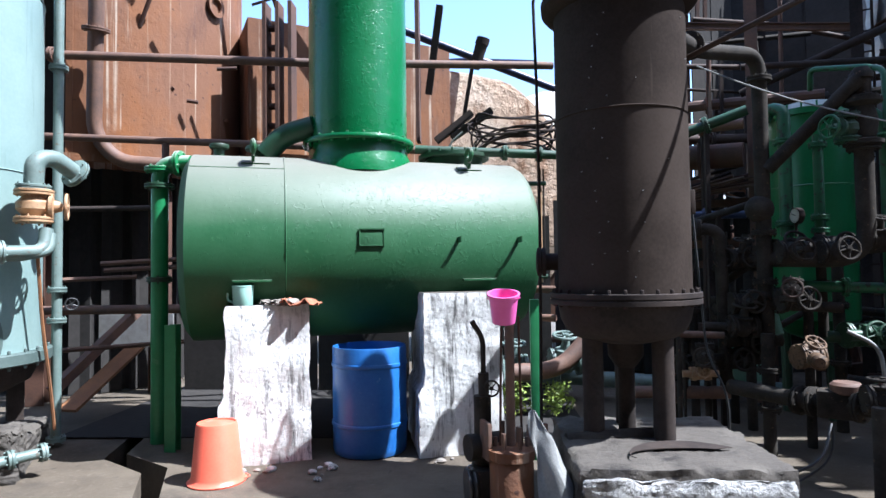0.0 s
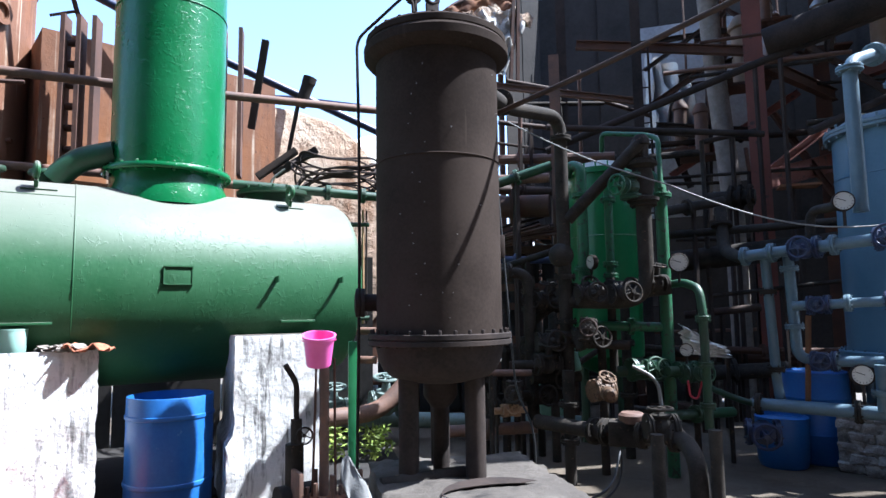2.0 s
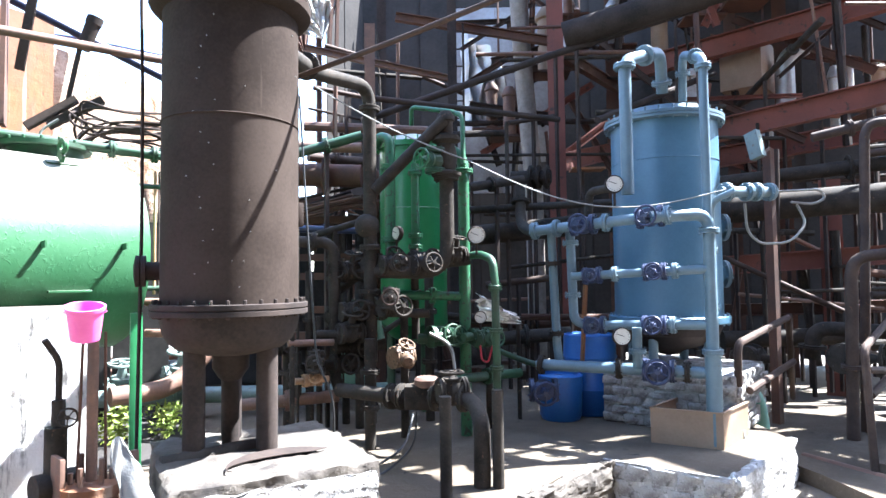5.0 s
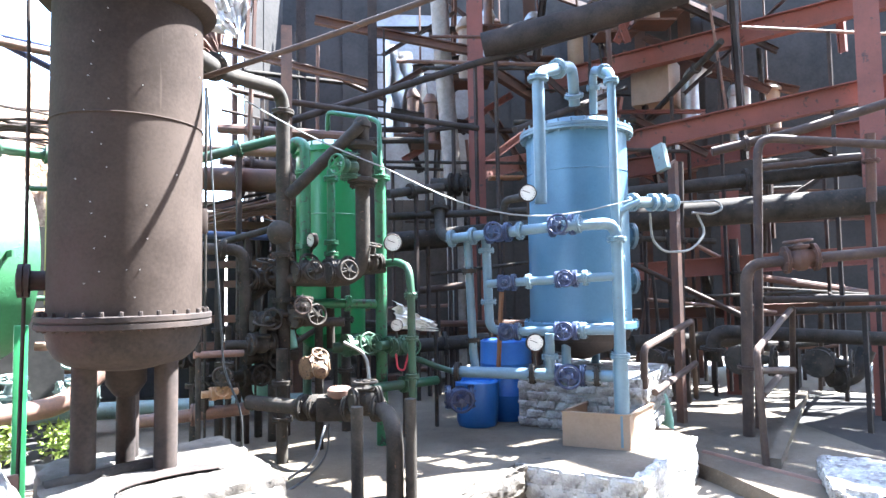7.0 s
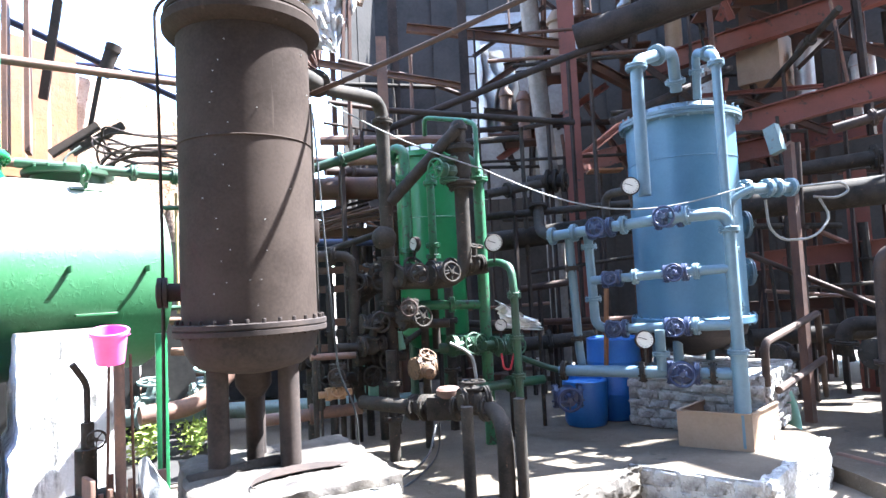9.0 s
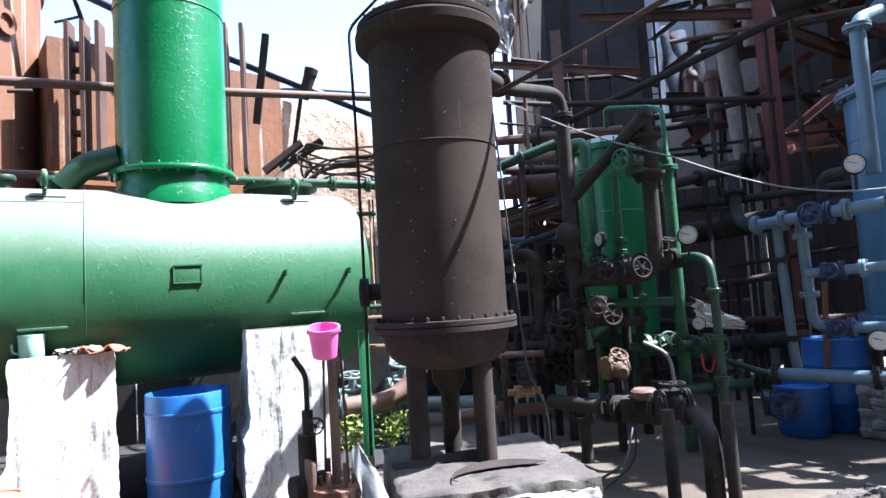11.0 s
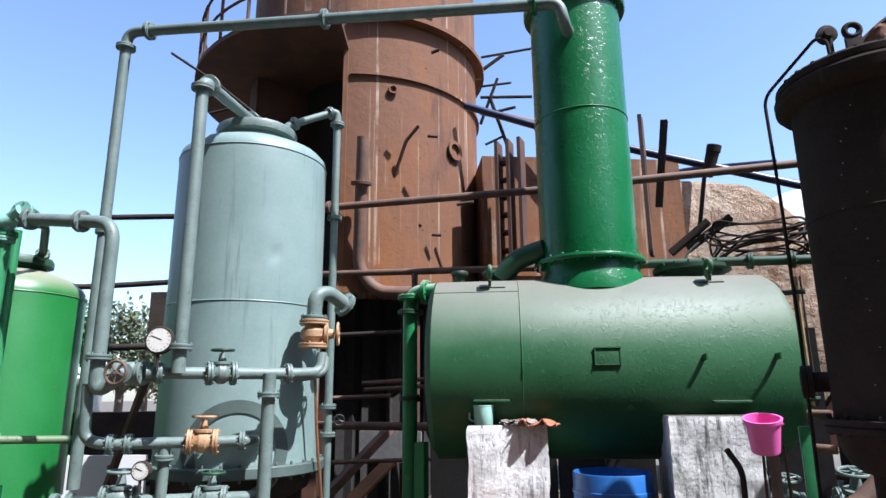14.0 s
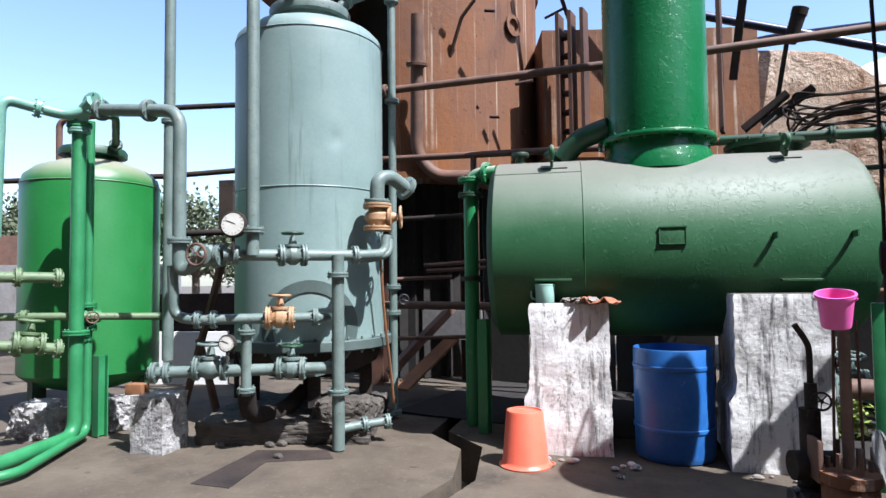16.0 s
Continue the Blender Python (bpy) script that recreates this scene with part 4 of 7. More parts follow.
part("stay", beam_box(bm_new(), (3.6, 9.55, 6.93), (3.62, 9.62, 0.0), 0.08, 0.08), "rust_dk", hood)
rnd = random.Random(17)
for k in range(7):
    a = radians(150 - 14 * k + rnd.uniform(-4, 4))
    bm = bm_new()
    bmesh.ops.create_icosphere(bm, subdivisions=2, radius=0.1)
    for v in bm.verts:
        v.co = Vector((v.co.x * 1.5, v.co.y * 0.6, v.co.z)) * (1 + 0.7 * noise.noise(v.co * 11 + Vector((k * 3, 0, 0))))
        v.co += HC + Vector((math.cos(a), 0, math.sin(a))) * rnd.uniform(1.02, 1.2) + Vector((0, -0.04, 0))
    part("wool_lump", bm, "cream", hood)


# ---- pipes behind the tank ----
pipe("service_pipe", [(-4.293, 5.977, 3.891), (-1.535, 6.529, 3.891), (1.226, 7.266, 4.014)], 0.047, "rust_pipe", "long rusty horizontal service pipe behind the column", bend=0.3, flanges=((0, 0.02),))
pipe("service_pipe", [(-4.858, 6.38, 3.122), (-3.194, 6.481, 3.034), (1.222, 6.75, 2.806)], 0.042, "rust_pipe", "rusty horizontal pipe rail behind the green tank", bend=0.2)
pipe("down_pipe", [(-4.005, 6.399, 4.99), (-4.222, 6.693, 3.19), (-3.995, 6.797, 2.874), (-3.248, 6.955, 2.828)], 0.085, "rust_pipe", "rusty bent downpipe with a capped end on the furnace", bend=0.35, flanges=((0, 0.35),))
pipe("riser_pipe", [(-3.241, 6.484, 3.035), (-3.241, 6.484, 2.74)], 0.04, "rust_pipe", "short rusty riser pipe")
pipe("water_pipe", [(-4.062, 6.057, 2.234), (-3.199, 6.109, 2.234)], 0.03, "steel_dk", "thin dark pipe crossing behind the stand pipe")
pipe("drain_pipe", [(-4.617, 6.264, 1.142), (-3.123, 6.352, 1.142), (-0.635, 6.501, 1.1)], 0.05, "rust_pipe", "rusty low drain pipe behind the tank", bend=0.1)
pipe("overhead_pipe", [(-3.13, 7.996, 5.983), (-1.485, 8.452, 5.306), (1.498, 9.236, 4.305)], 0.06, "blue_wheel", "dark sloping overhead pipe against the sky", bend=0.2)
pipe("overhead_pipe", [(-1.309, 10.769, 5.227), (-0.004, 10.066, 5.077), (1.195, 9.429, 4.78)], 0.05, "blue_wheel", "dark overhead pipe crossing the sky", bend=0.2)
HEAD = Vector((0.34, -0.36, 1.53))
for pts, r in (([(-2.588, 7.346, 6.353), (-1.88, 7.686, 6.505)], 0.02), ([(-2.809, 7.311, 6), (-2.292, 7.492, 6.397)], 0.03), ([(-2.612, 7.432, 5.932), (-2.227, 7.622, 5.992)], 0.02), ([(-2.651, 7.449, 5.771), (-1.971, 7.804, 5.794)], 0.025), ([(-2.605, 7.53, 5.528), (-2.207, 7.716, 5.636)], 0.025), ([(-2.528, 7.515, 5.769), (-2.338, 7.805, 4.958)], 0.03), ([(-2.686, 7.521, 5.383), (-2.402, 7.515, 6.051)], 0.025), ([(-2.653, 7.609, 5.084), (-2.421, 7.704, 5.202)], 0.02)):
    solo("scaffold_stub", sweep(bm_new(), [HEAD.lerp(Vector(p), 1.27) for p in pts], r * 1.2, 8), "steel_dk", "bent steel stub sticking out of the furnace", "bar", "steel stubs on the furnace")
pipe("side_pipe", [HEAD.lerp(Vector(p), 1.27) for p in ((-2.633, 7.401, 5.524), (-1.901, 7.829, 5.354))], 0.07, "rust_pipe", "grey pipe leaving the furnace side")
pipe("stay_pipe", [(-6.166, 4.938, 6.059), (-5.671, 5.292, 5.67), (-5.172, 5.669, 5.19)], 0.018, "steel_dk", "thin steel stay in front of the sky")
pipe("stay_pipe", [(-5.784, 5.328, 5.259), (-5.358, 5.525, 5.383)], 0.018, "steel_dk", "thin steel stay in front of the sky")
# I section post and lamp
solo("steel_post", ibeam(bm_new(), (-0.177, 7.826, 5.06), (-0.357, 8.004, 3.919), 0.09, 0.09, 0.014, up=(0, 1, 0)), "steel_dk", "upright steel channel post against the sky", "post")
lamp = thing("flood_lamp", (0.081, 7.785, 3.339), "dark cylindrical floodlight on a leaning bracket post", "lamp")
part("post", beam_box(bm_new(), (0.088, 7.787, 3.339), (0.24, 7.666, 4.146), 0.07, 0.05), "steel_dk", lamp)
part("head", cyl(bm_new(), (0.27, 7.672, 4.144), (0.372, 7.635, 4.45), 0.07, 0.08, 16), "steel_dk", lamp)
part("shade", cyl(bm_new(), (0.37, 7.636, 4.44), (0.395, 7.627, 4.52), 0.088, 0.088, 16), "steel_dk", lamp)
rnd = random.Random(5)
for pts in ([(-0.211, 7.256, 3.118), (0.232, 7.27, 3.46)], [(-0.016, 7.266, 3.15), (0.476, 7.284, 3.485)]):
    solo("scrap_beam", beam_box(bm_new(), pts[0], pts[1], 0.11, 0.08), "steel_dk", "dark steel offcut leaning behind the tank", "beam", "steel offcuts")
# coils of cable
for k in range(9):
    r = 0.45 + rnd.random() * 0.12
    c = Vector((0.771, 7.113, 3.13)) + Vector((rnd.uniform(-0.08, 0.08), rnd.uniform(-0.1, 0.1), rnd.uniform(-0.04, 0.04)))
    pts = [c + Vector((math.cos(a) * r, math.sin(a) * r * 0.8, 0.16 * math.sin(a + k) + 0.05 * math.sin(3 * a + k))) for a in [i * 2 * math.pi / 30 for i in range(31)]]
    solo("cable_coil", sweep(bm_new(), pts, 0.013, 6), "steel_dk", "loose coil of dark cable lying behind the tank", "cable", "cable coils")
pipe("header_pipe", [(-0.339, 5.958, 2.761), (1.13, 6.048, 2.683)], 0.045, "green_dk", "dark green pipe with flanges along the top of the tank", flanges=((0, 0.62), (0, 0.86)))

# ---- fittings of the main tank ----
mh = thing("manhole", (0.093, 5.19, 2.523), "round bolted manhole lid on top of the green tank", "manhole")
MHX, MHY = 0.044, 6.151
part("neck", lathe(bm_new(), (MHX, MHY, TZ + TR - 0.1), (0, 0, 1), [(0.3, 0), (0.3, 0.16)], 36), "green_dk", mh)
part("lid", lathe(bm_new(), (MHX, MHY, TZ + TR + 0.06), (0, 0, 1), [(0.36, 0), (0.37, 0.01), (0.37, 0.045), (0.3, 0.06), (0.1, 0.075)], 36), "green_dk", mh)
bolt_ring("lid_bolt", mh, "green_dk", (MHX, MHY, TZ + TR + 0.1), (0, 0, 1), 0.335, 16, 0.012, 0.08)
part("handle", sweep(bm_new(), rounded([(MHX - 0.05, MHY - 0.02, TZ + TR + 0.1), (MHX - 0.03, MHY - 0.02, TZ + TR + 0.25), (MHX + 0.1, MHY - 0.02, TZ + TR + 0.36)], 0.05), 0.012, 8), "wire", mh)
for x, y, r, h in ((-2.156, 5.415, 0.085, 0.1), (-1.806, 5.535, 0.13, 0.09)):
    nz = thing("tank_nozzle", (x, y, TZ + TR), "short capped nozzle on top of the green tank", "nozzle", "nozzles on the tank")
    part("neck", cyl(bm_new(), (x, y, TZ + TR - 0.05), (x, y, TZ + TR + h), r * 0.6, seg=16), "green_dk", nz)
    part("cap", lathe(bm_new(), (x, y, TZ + TR + h), (0, 0, 1), [(r, 0), (r * 1.05, 0.008), (r * 1.05, 0.03), (r, 0.04), (r * 0.4, 0.05)], 20), "green_dk", nz)
pipe("elbow_pipe", [(-1.729, 5.479, 2.648), (-1.564, 5.482, 2.835), (-1.266, 5.497, 2.912)], 0.105, "green_dk", "wide dark elbow duct behind the column", bend=0.25)
sp = pipe("stand_pipe", [(-2.321, 5.2, 2.534), (-2.622, 5.2, 2.534), (-2.622, 5.2, 0)], 0.075, "green", "green stand pipe bent into the end of the tank", bend=0.16, flanges=((1, 0.02),))
flange(sp, [-2.622, 5.2, 2.331], (0, 0, 1), 0.075, "green_dk")
flange(sp, [-2.622, 5.2, 1.475], (0, 0, 1), 0.075, "green_dk", 1.5)
flange(sp, [-2.435, 5.2, 2.534], (1, 0, 0), 0.075, "green", 1.6)
bm = bm_new()
ibeam(bm, [-2.369, 4.95, 0], [-2.369, 4.95, 1.084], 0.1, 0.1, 0.012, up=(0, 1, 0))
solo("channel_post", bm, "green_pipe", "green steel channel post beside the stand pipe", "post")
solo("support_bar", box(bm_new(), [0.736, 4.75, 0.639], (0.082, 0.05, 1.278), bevel=0.006), "green_pipe", "green flat steel post near the tank end", "post")
sg = thing("sight_glass", [0.911, 6.1, 1.387], "tall sight-glass tube with small cocks on the tank end", "gauge glass")
part("tube", cyl(bm_new(), [0.934, 6.1, 1.387], [0.934, 6.1, 2.551], 0.014, seg=8), "brass", sg)
part("guard_rod", cyl(bm_new(), [0.968, 6.1, 1.387], [0.968, 6.1, 2.551], 0.008, seg=8), "steel_dk", sg)
for zz in (1.445, 2.404, 2.697):
    part("cock", cyl(bm_new(), (0.638, 6.1, zz), (0.934 + 0.06, 6.1, zz), 0.024, seg=10), "green_dk", sg)
pipe("thin_riser", [(0.72, 4.25, 0.0), (0.742, 4.25, 1.83), (0.738, 4.25, 2.8), (0.722, 4.25, 3.55), (1.06, 4.08, 3.84), (1.12, 4.07, 3.8), (1.13, 4.06, 3.46)], 0.0115, "steel_dk", "thin dark pipe bent over to the black tank lid", bend=0.08)
cock = thing("lid_cock", (1.14, 4.1, 3.5), "dark round cock on the lid of the black tank", "valve")
part("body", lathe(bm_new(), (1.12, 4.14, 3.86), (0.3, -1, 0), [(0.03, 0), (0.062, 0.01), (0.066, 0.05), (0.03, 0.06), (0.03, 0.08)], 20), "steel_dk", cock)
part("stem", cyl(bm_new(), (1.14, 4.1, 3.45), (1.14, 4.1, 3.82), 0.02, seg=10), "steel_dk", cock)
lug = thing("lifting_lug", (1.27, 4.08, 3.5), "dark steel lifting lug with a round eye on the tank lid", "lug")
bm = bm_new()
torus(bm, (1.27, 4.08, 3.84), (0.2, -1, 0), 0.045, 0.02, 22, 8)
part("eye", bm, "steel_dk", lug)
part("shank", box(bm_new(), (1.27, 4.08, 3.62), (0.1, 0.03, 0.36), 10, 0.006), "steel_dk", lug)

# ---- things by the piers ----
drum = thing("plastic_drum", (-0.655, 4.99, 0), "scuffed blue plastic drum with hoops between the piers", "drum")
DRUM = [(0.28, 0), (0.3, 0.012), (0.31, 0.04), (0.312, 0.05), (0.314, 0.84), (0.31, 0.85), (0.3, 0.85), (0.298, 0.83), (0.296, 0.06), (0.02, 0.05)]
for z in (0.245, 0.71):
    bm = bm_new()
    bands = [ring(bm, Vector((-0.655, 4.99, z * 1.05 + h)), Vector((1, 0, 0)), Vector((0, 1, 0)), r, 64) for r, h in ((0.31, -0.02), (0.321, -0.013), (0.323, 0), (0.321, 0.013), (0.31, 0.02))]
    for lo, hi in zip(bands, bands[1:]):
        skin(bm, lo, hi)
    part("hoop", bm, "drum", drum)
part("body", lathe(bm_new(), (-0.655, 4.99, 0), (0, 0, 1), [(r, z * 1.05) for r, z in DRUM], 64), "drum", drum)



def pail(name, c, r, h, mat, label, up, handle):
    """An open plastic pail, or one turned upside down."""
    t = thing(name, c, label, "bucket")
    if up:
        prof = [(r * 0.78, 0), (r * 0.8, 0.008), (r * 0.98, h - 0.02), (r * 1.08, h - 0.018), (r * 1.1, h), (r * 0.97, h), (r * 0.76, 0.02), (0.01, 0.018)]
    else:
        prof = [(r * 1.12, 0), (r * 1.14, 0.012), (r * 1.02, 0.03), (r * 0.98, 0.05), (r * 0.8, h - 0.02), (r * 0.76, h), (r * 0.7, h), (r * 0.68, h - 0.012), (0.01, h - 0.01)]
    bm = bm_new()
    u, v, d = basis((0, 0, 1))
    rings = [ring(bm, Vector(c) + d * q, u, v, rr, 40) for rr, q in prof]
    for a, b in zip(rings, rings[1:]):
        skin(bm, a, b)
    bm.faces.new(rings[-1])
    part("body", bm, mat, t)
    pts = [Vector(c) + Vector((math.cos(a) * r * 1.1, math.sin(a) * r * 1.1, (h - 0.03 if up else 0.025))) + Vector(handle) * math.sin(a) for a in [i * math.pi / 12 for i in range(13)]]
    part("handle", sweep(bm_new(), pts, 0.004, 6), mat, t)
    return t


pail("upturned_bucket", (-1.65, 4.2, 0.0), 0.185, 0.43, "orange", "orange-red plastic bucket standing upside down on the floor", False, (0.1, -0.1, 0.0))
pink_pail = pail("hanging_bucket", [0.443, 3.6, 1.195], 0.092, 0.186, "pink", "small pink plastic bucket hung on the pump rod", True, (0, 0, -0.05))
pink_pail.rotation_euler = (radians(15), 0, 0)
mug = thing("plastic_mug", (-1.633, 4.66, 1.256), "pale mint plastic mug standing on the low pier", "mug")
part("body", lathe(bm_new(), (-1.633, 4.66, 1.25), (0, 0, 1), [(0.074, 0), (0.078, 0.006), (0.085, 0.16), (0.088, 0.163), (0.088, 0.172), (0.08, 0.172), (0.072, 0.015), (0.01, 0.012)], 36), "cup", mug)
part("handle", sweep(bm_new(), rounded([(-1.712, 4.65, 1.39), (-1.755, 4.645, 1.38), (-1.755, 4.645, 1.3), (-1.71, 4.65, 1.285)], 0.03), 0.009, 8), "cup", mug)
rnd = random.Random(9)
for k in range(5):
    bm = bm_new()
    bmesh.ops.create_icosphere(bm, subdivisions=2, radius=0.03 + 0.02 * rnd.random())
    for v in bm.verts:
        v.co = Vector((v.co.x * 1.4, v.co.y, v.co.z * 0.7)) * (1 + 0.5 * noise.noise(v.co * 22 + Vector((k * 3, 0, 0))))
        v.co += Vector((-1.442 + k * 0.05, 4.62 + 0.1 * rnd.random(), 1.26 + 0.02))
    solo("stone", bm, "stone", "small broken stone lying on the pier", "stone", "stones on the pier")
bm = bm_new()
g = 14
vs = [[bm.verts.new((-1.302 + 0.3 * i / g, 4.56 + 0.1 * i / g + 0.2 * j / g + 0.02 * math.sin(i), 1.26 + 0.025 + 0.03 * noise.noise(Vector((i * 0.4, j * 0.4, 0))) + 0.02 * math.sin(i * 0.9))) for j in range(g)] for i in range(g)]
for i in range(g - 1):
    for j in range(g - 1):
        bm.faces.new((vs[i][j], vs[i + 1][j], vs[i + 1][j + 1], vs[i][j + 1]))
rag = solo("rag", bm, "paper", "crumpled rust-brown rag on the low pier", "rag")
rag.modifiers.new("thick", "SOLIDIFY").thickness = 0.008

# hand pump
pump = thing("hand_pump", (0.481, 3.7, 0), "grimy rusted hand pump with a rod, pulley and outlet pipe", "pump")
part("casing", lathe(bm_new(), (0.481, 3.7, 0), (0, 0, 1), [(0.14, 0), (0.14, 0.3), (0.13, 0.32), (0.15, 0.33), (0.15, 0.36), (0.1, 0.37)], 24), "rust", pump)
part("head_ring", lathe(bm_new(), (0.481, 3.7, 0.36), (0, 0, 1), [(0.15, 0), (0.155, 0.03), (0.11, 0.04)], 24), "rust", pump)
for k in range(6):
    a = k * math.pi / 3
    part("stud", cyl(bm_new(), (0.481 + 0.1 * math.cos(a), 3.7 + 0.1 * math.sin(a), 0.38), (0.481 + 0.1 * math.cos(a), 3.7 + 0.1 * math.sin(a), 0.46 + 0.04 * (k % 3)), 0.014, seg=8), "rust_pipe", pump)
part("rod", cyl(bm_new(), (0.481, 3.72, 0.36), (0.481, 3.72, 1.348), 0.03, seg=14), "rust_pipe", pump)
part("tie_rod", cyl(bm_new(), (0.481 + 0.07, 3.72, 0.36), (0.481 + 0.06, 3.72, 1.222), 0.008, seg=8), "rust_dk", pump)
part("tie_rod", cyl(bm_new(), (0.481 - 0.07, 3.72, 0.36), (0.481 - 0.05, 3.72, 1.186), 0.008, seg=8), "rust_dk", pump)
part("bracket_plate", box(bm_new(), (0.481 - 0.16, 3.73, 0.43), (0.03, 0.16, 0.24), 20, 0.01), "rust_pipe", pump)
part("bracket_plate", box(bm_new(), (0.481 + 0.17, 3.75, 0.43), (0.14, 0.03, 0.2), 12, 0.01), "rust_pipe", pump)
part("cylinder", cyl(bm_new(), (0.302, 3.85, 0.2), (0.302, 3.85, 0.69), 0.058, seg=18), "black_pipe", pump)
part("base_block", box(bm_new(), (0.302 + 0.05, 3.83, 0.12), (0.26, 0.24, 0.24), 0, 0.02), "black_pipe", pump)
part("outlet_pipe", sweep(bm_new(), rounded([(0.302 + 0.01, 3.85, 0.69), (0.302 + 0.01, 3.85, 1.063), (0.302 - 0.06, 3.81, 1.183)], 0.05), 0.018, 10), "black_pipe", pump)
handwheel(pump, (0.302 + 0.06, 3.75, 0.753), (0.2, -1, 0), 0.05, "black_pipe")
part("cock_body", cyl(bm_new(), (0.302 + 0.01, 3.85, 0.672), (0.302 + 0.01, 3.85, 0.839), 0.035, seg=12), "black_pipe", pump)
part("motor", cyl(bm_new(), (0.302 - 0.1, 3.8, 0.36), (0.302 + 0.12, 3.9, 0.36), 0.085, seg=20), "black_pipe", pump)
part("pulley", lathe(bm_new(), (0.302 - 0.11, 3.75, 0.13), (1, 0.25, 0), [(0.11, 0), (0.115, 0.01), (0.095, 0.025), (0.115, 0.04), (0.115, 0.05), (0.1, 0.06)], 28), "ink", pump, "black grooved pulley")
# canvas sheet slumped by the plinth
bm = bm_new()
g = 16
vs = []
for i in range(g):
    row = []
    for j in range(g):
        u, v = i / (g - 1), j / (g - 1)
        x = 0.53 + (0.1 + 0.36 * u) * (0.45 + 0.55 * v) + 0.03 * noise.noise(Vector((u * 3, v * 3, 2)))
        y = 3.5 - 0.3 * v + 0.06 * math.sin(u * 7 + v * 2)
        z = 0.64 * (1 - v) ** 0.7 * (1 - 0.5 * (u - 0.2) ** 2 * 2) + 0.02
        row.append(bm.verts.new((x, y, max(z, 0.01))))
    vs.append(row)
for i in range(g - 1):
    for j in range(g - 1):
        bm.faces.new((vs[i][j], vs[i + 1][j], vs[i + 1][j + 1], vs[i][j + 1]))
sheet = solo("canvas_sheet", bm, "cloth", "stiff grey canvas sheet slumped against the plinth", "sheet")
sheet.modifiers.new("thick", "SOLIDIFY").thickness = 0.01
pipe("loose_pipe", [(0.834, 3.737, 0.42), (1.44, 3.824, 0.44)], 0.055, "black_pipe", "loose black pipe lying on the plinth")
bm = bm_new()
outer, inner = [], []
for i in range(21):
    f = i / 20
    a = radians(200 - 140 * f)
    wide = 0.16 * math.sin(math.pi * f) + 0.004
    c = Vector((BX + 0.22, BY - 0.6, BP + 0.016))
    inner.append(bm.verts.new(c + Vector((0.34 * math.cos(a), 0.14 * math.sin(a), 0))))
    outer.append(bm.verts.new(c + Vector((0.36 * math.cos(a) + 0.1 * f, (0.15 + wide) * math.sin(a) + 0.02, 0.004 * math.sin(9 * f)))))
for i in range(20):
    bm.faces.new((inner[i], outer[i], outer[i + 1], inner[i + 1]))
gasket = solo("gasket_sheet", bm, "steel_dk", "thin black rubber sheet offcut lying on the plinth", "rubber sheet")
gasket.modifiers.new("thick", "SOLIDIFY").thickness = 0.004

# ---- pipework of the mint tank ----
mp = "mint_pipe"
tall = thing("tall_pipe", (-5.774, 3.984, 0), "tall pale mint pipe running over to the green column top", "pipe")
part("tube", sweep(bm_new(), rounded([(-5.774, 3.984, 0.62), (-5.774, 3.984, 5.718), (CX + 0.0, CY - CR - 0.2, 5.303), (CX + 0.03, CY - CR - 0.16, 5.103), (CX + 0.03, CY - CR + 0.05, 5.083)], 0.16), 0.06, 14), mp, tall)
flange(tall, (-5.774, 3.984, 5.518), (0, 0, 1), 0.062, mp)
long_a, long_b = Vector((-5.774, 3.984, 5.718)), Vector((CX + 0.0, CY - CR - 0.2, 5.303))
for f in (0.06, 0.5, 0.95):
    flange(tall, long_a.lerp(long_b, f), long_b - long_a, 0.062, mp if f < 0.9 else "green_b")
flange(tall, (-5.774, 3.984, 3.275), (0, 0, 1), 0.05, mp)
second = pipe("riser_pipe", [(-5.322, 2.858, 3.076), (-4.305, 3.02, 2.955), (-4.305, 3.02, 1.529), (-4.11, 3.113, 1.703)], 0.056, mp, "pale mint riser pipe bent to a header", bend=0.17, flanges=((0, 0.66), (0, 0.1)))
flange(second, (-4.305, 3.02, 1.829), (0, 0, 1), 0.056, mp)
valve((-4.019, 3.108, 1.701), (0.207, 0.062, -0.004), (-0.35, -1, 0), 0.05, mp, "rust_pipe")
pipe("process_pipe", [(-3.884, 3.129, 1.699), (-3.159, 4.067, 1.699), (-3.059, 4.297, 1.714), (-3.073, 4.338, 1.886)], 0.05, mp, "pale mint horizontal pipe across the tank", bend=0.18, flanges=((0, 0.08), (0, 0.95)))
pipe("branch_pipe", [(-3.249, 4.017, 1.671), (-3.146, 4.134, 1.661), (-3.023, 4.318, 1.714), (-3.047, 4.355, 1.849)], 0.035, mp, "pale mint branch pipe curving under the valve", bend=0.1)
valve((-3.523, 3.568, 1.698), (0.466, 0.616, 0.003), (0, 0, 1), 0.05, mp, "green_dk")
gauge((-3.762, 3.127, 1.951), (0.45, -1, 0.15), 0.112, (0, 0, -0.24))
pipe("vent_pipe", [(-3.668, 3.249, 1.694), (-3.668, 3.249, 4.239), (MX - 0.02, MY - 0.05, MT + 0.42), (MX, MY, MT + 0.3)], 0.055, mp, "pale mint vent pipe rising to the tank neck", bend=0.12, flanges=((0, 0.97), (1, 0.1), (1, 0.93)), fmat="mint_pipe")
flange(second, (-3.668, 3.249, 1.901), (0, 0, 1), 0.055, mp)
pp = pipe("drop_pipe", [(-3.257, 3.851, 1.697), (-3.257, 3.851, 0.0)], 0.055, mp, "pale mint drop pipe with flanges in front of the tank")
for y in (1.523, 0.5):
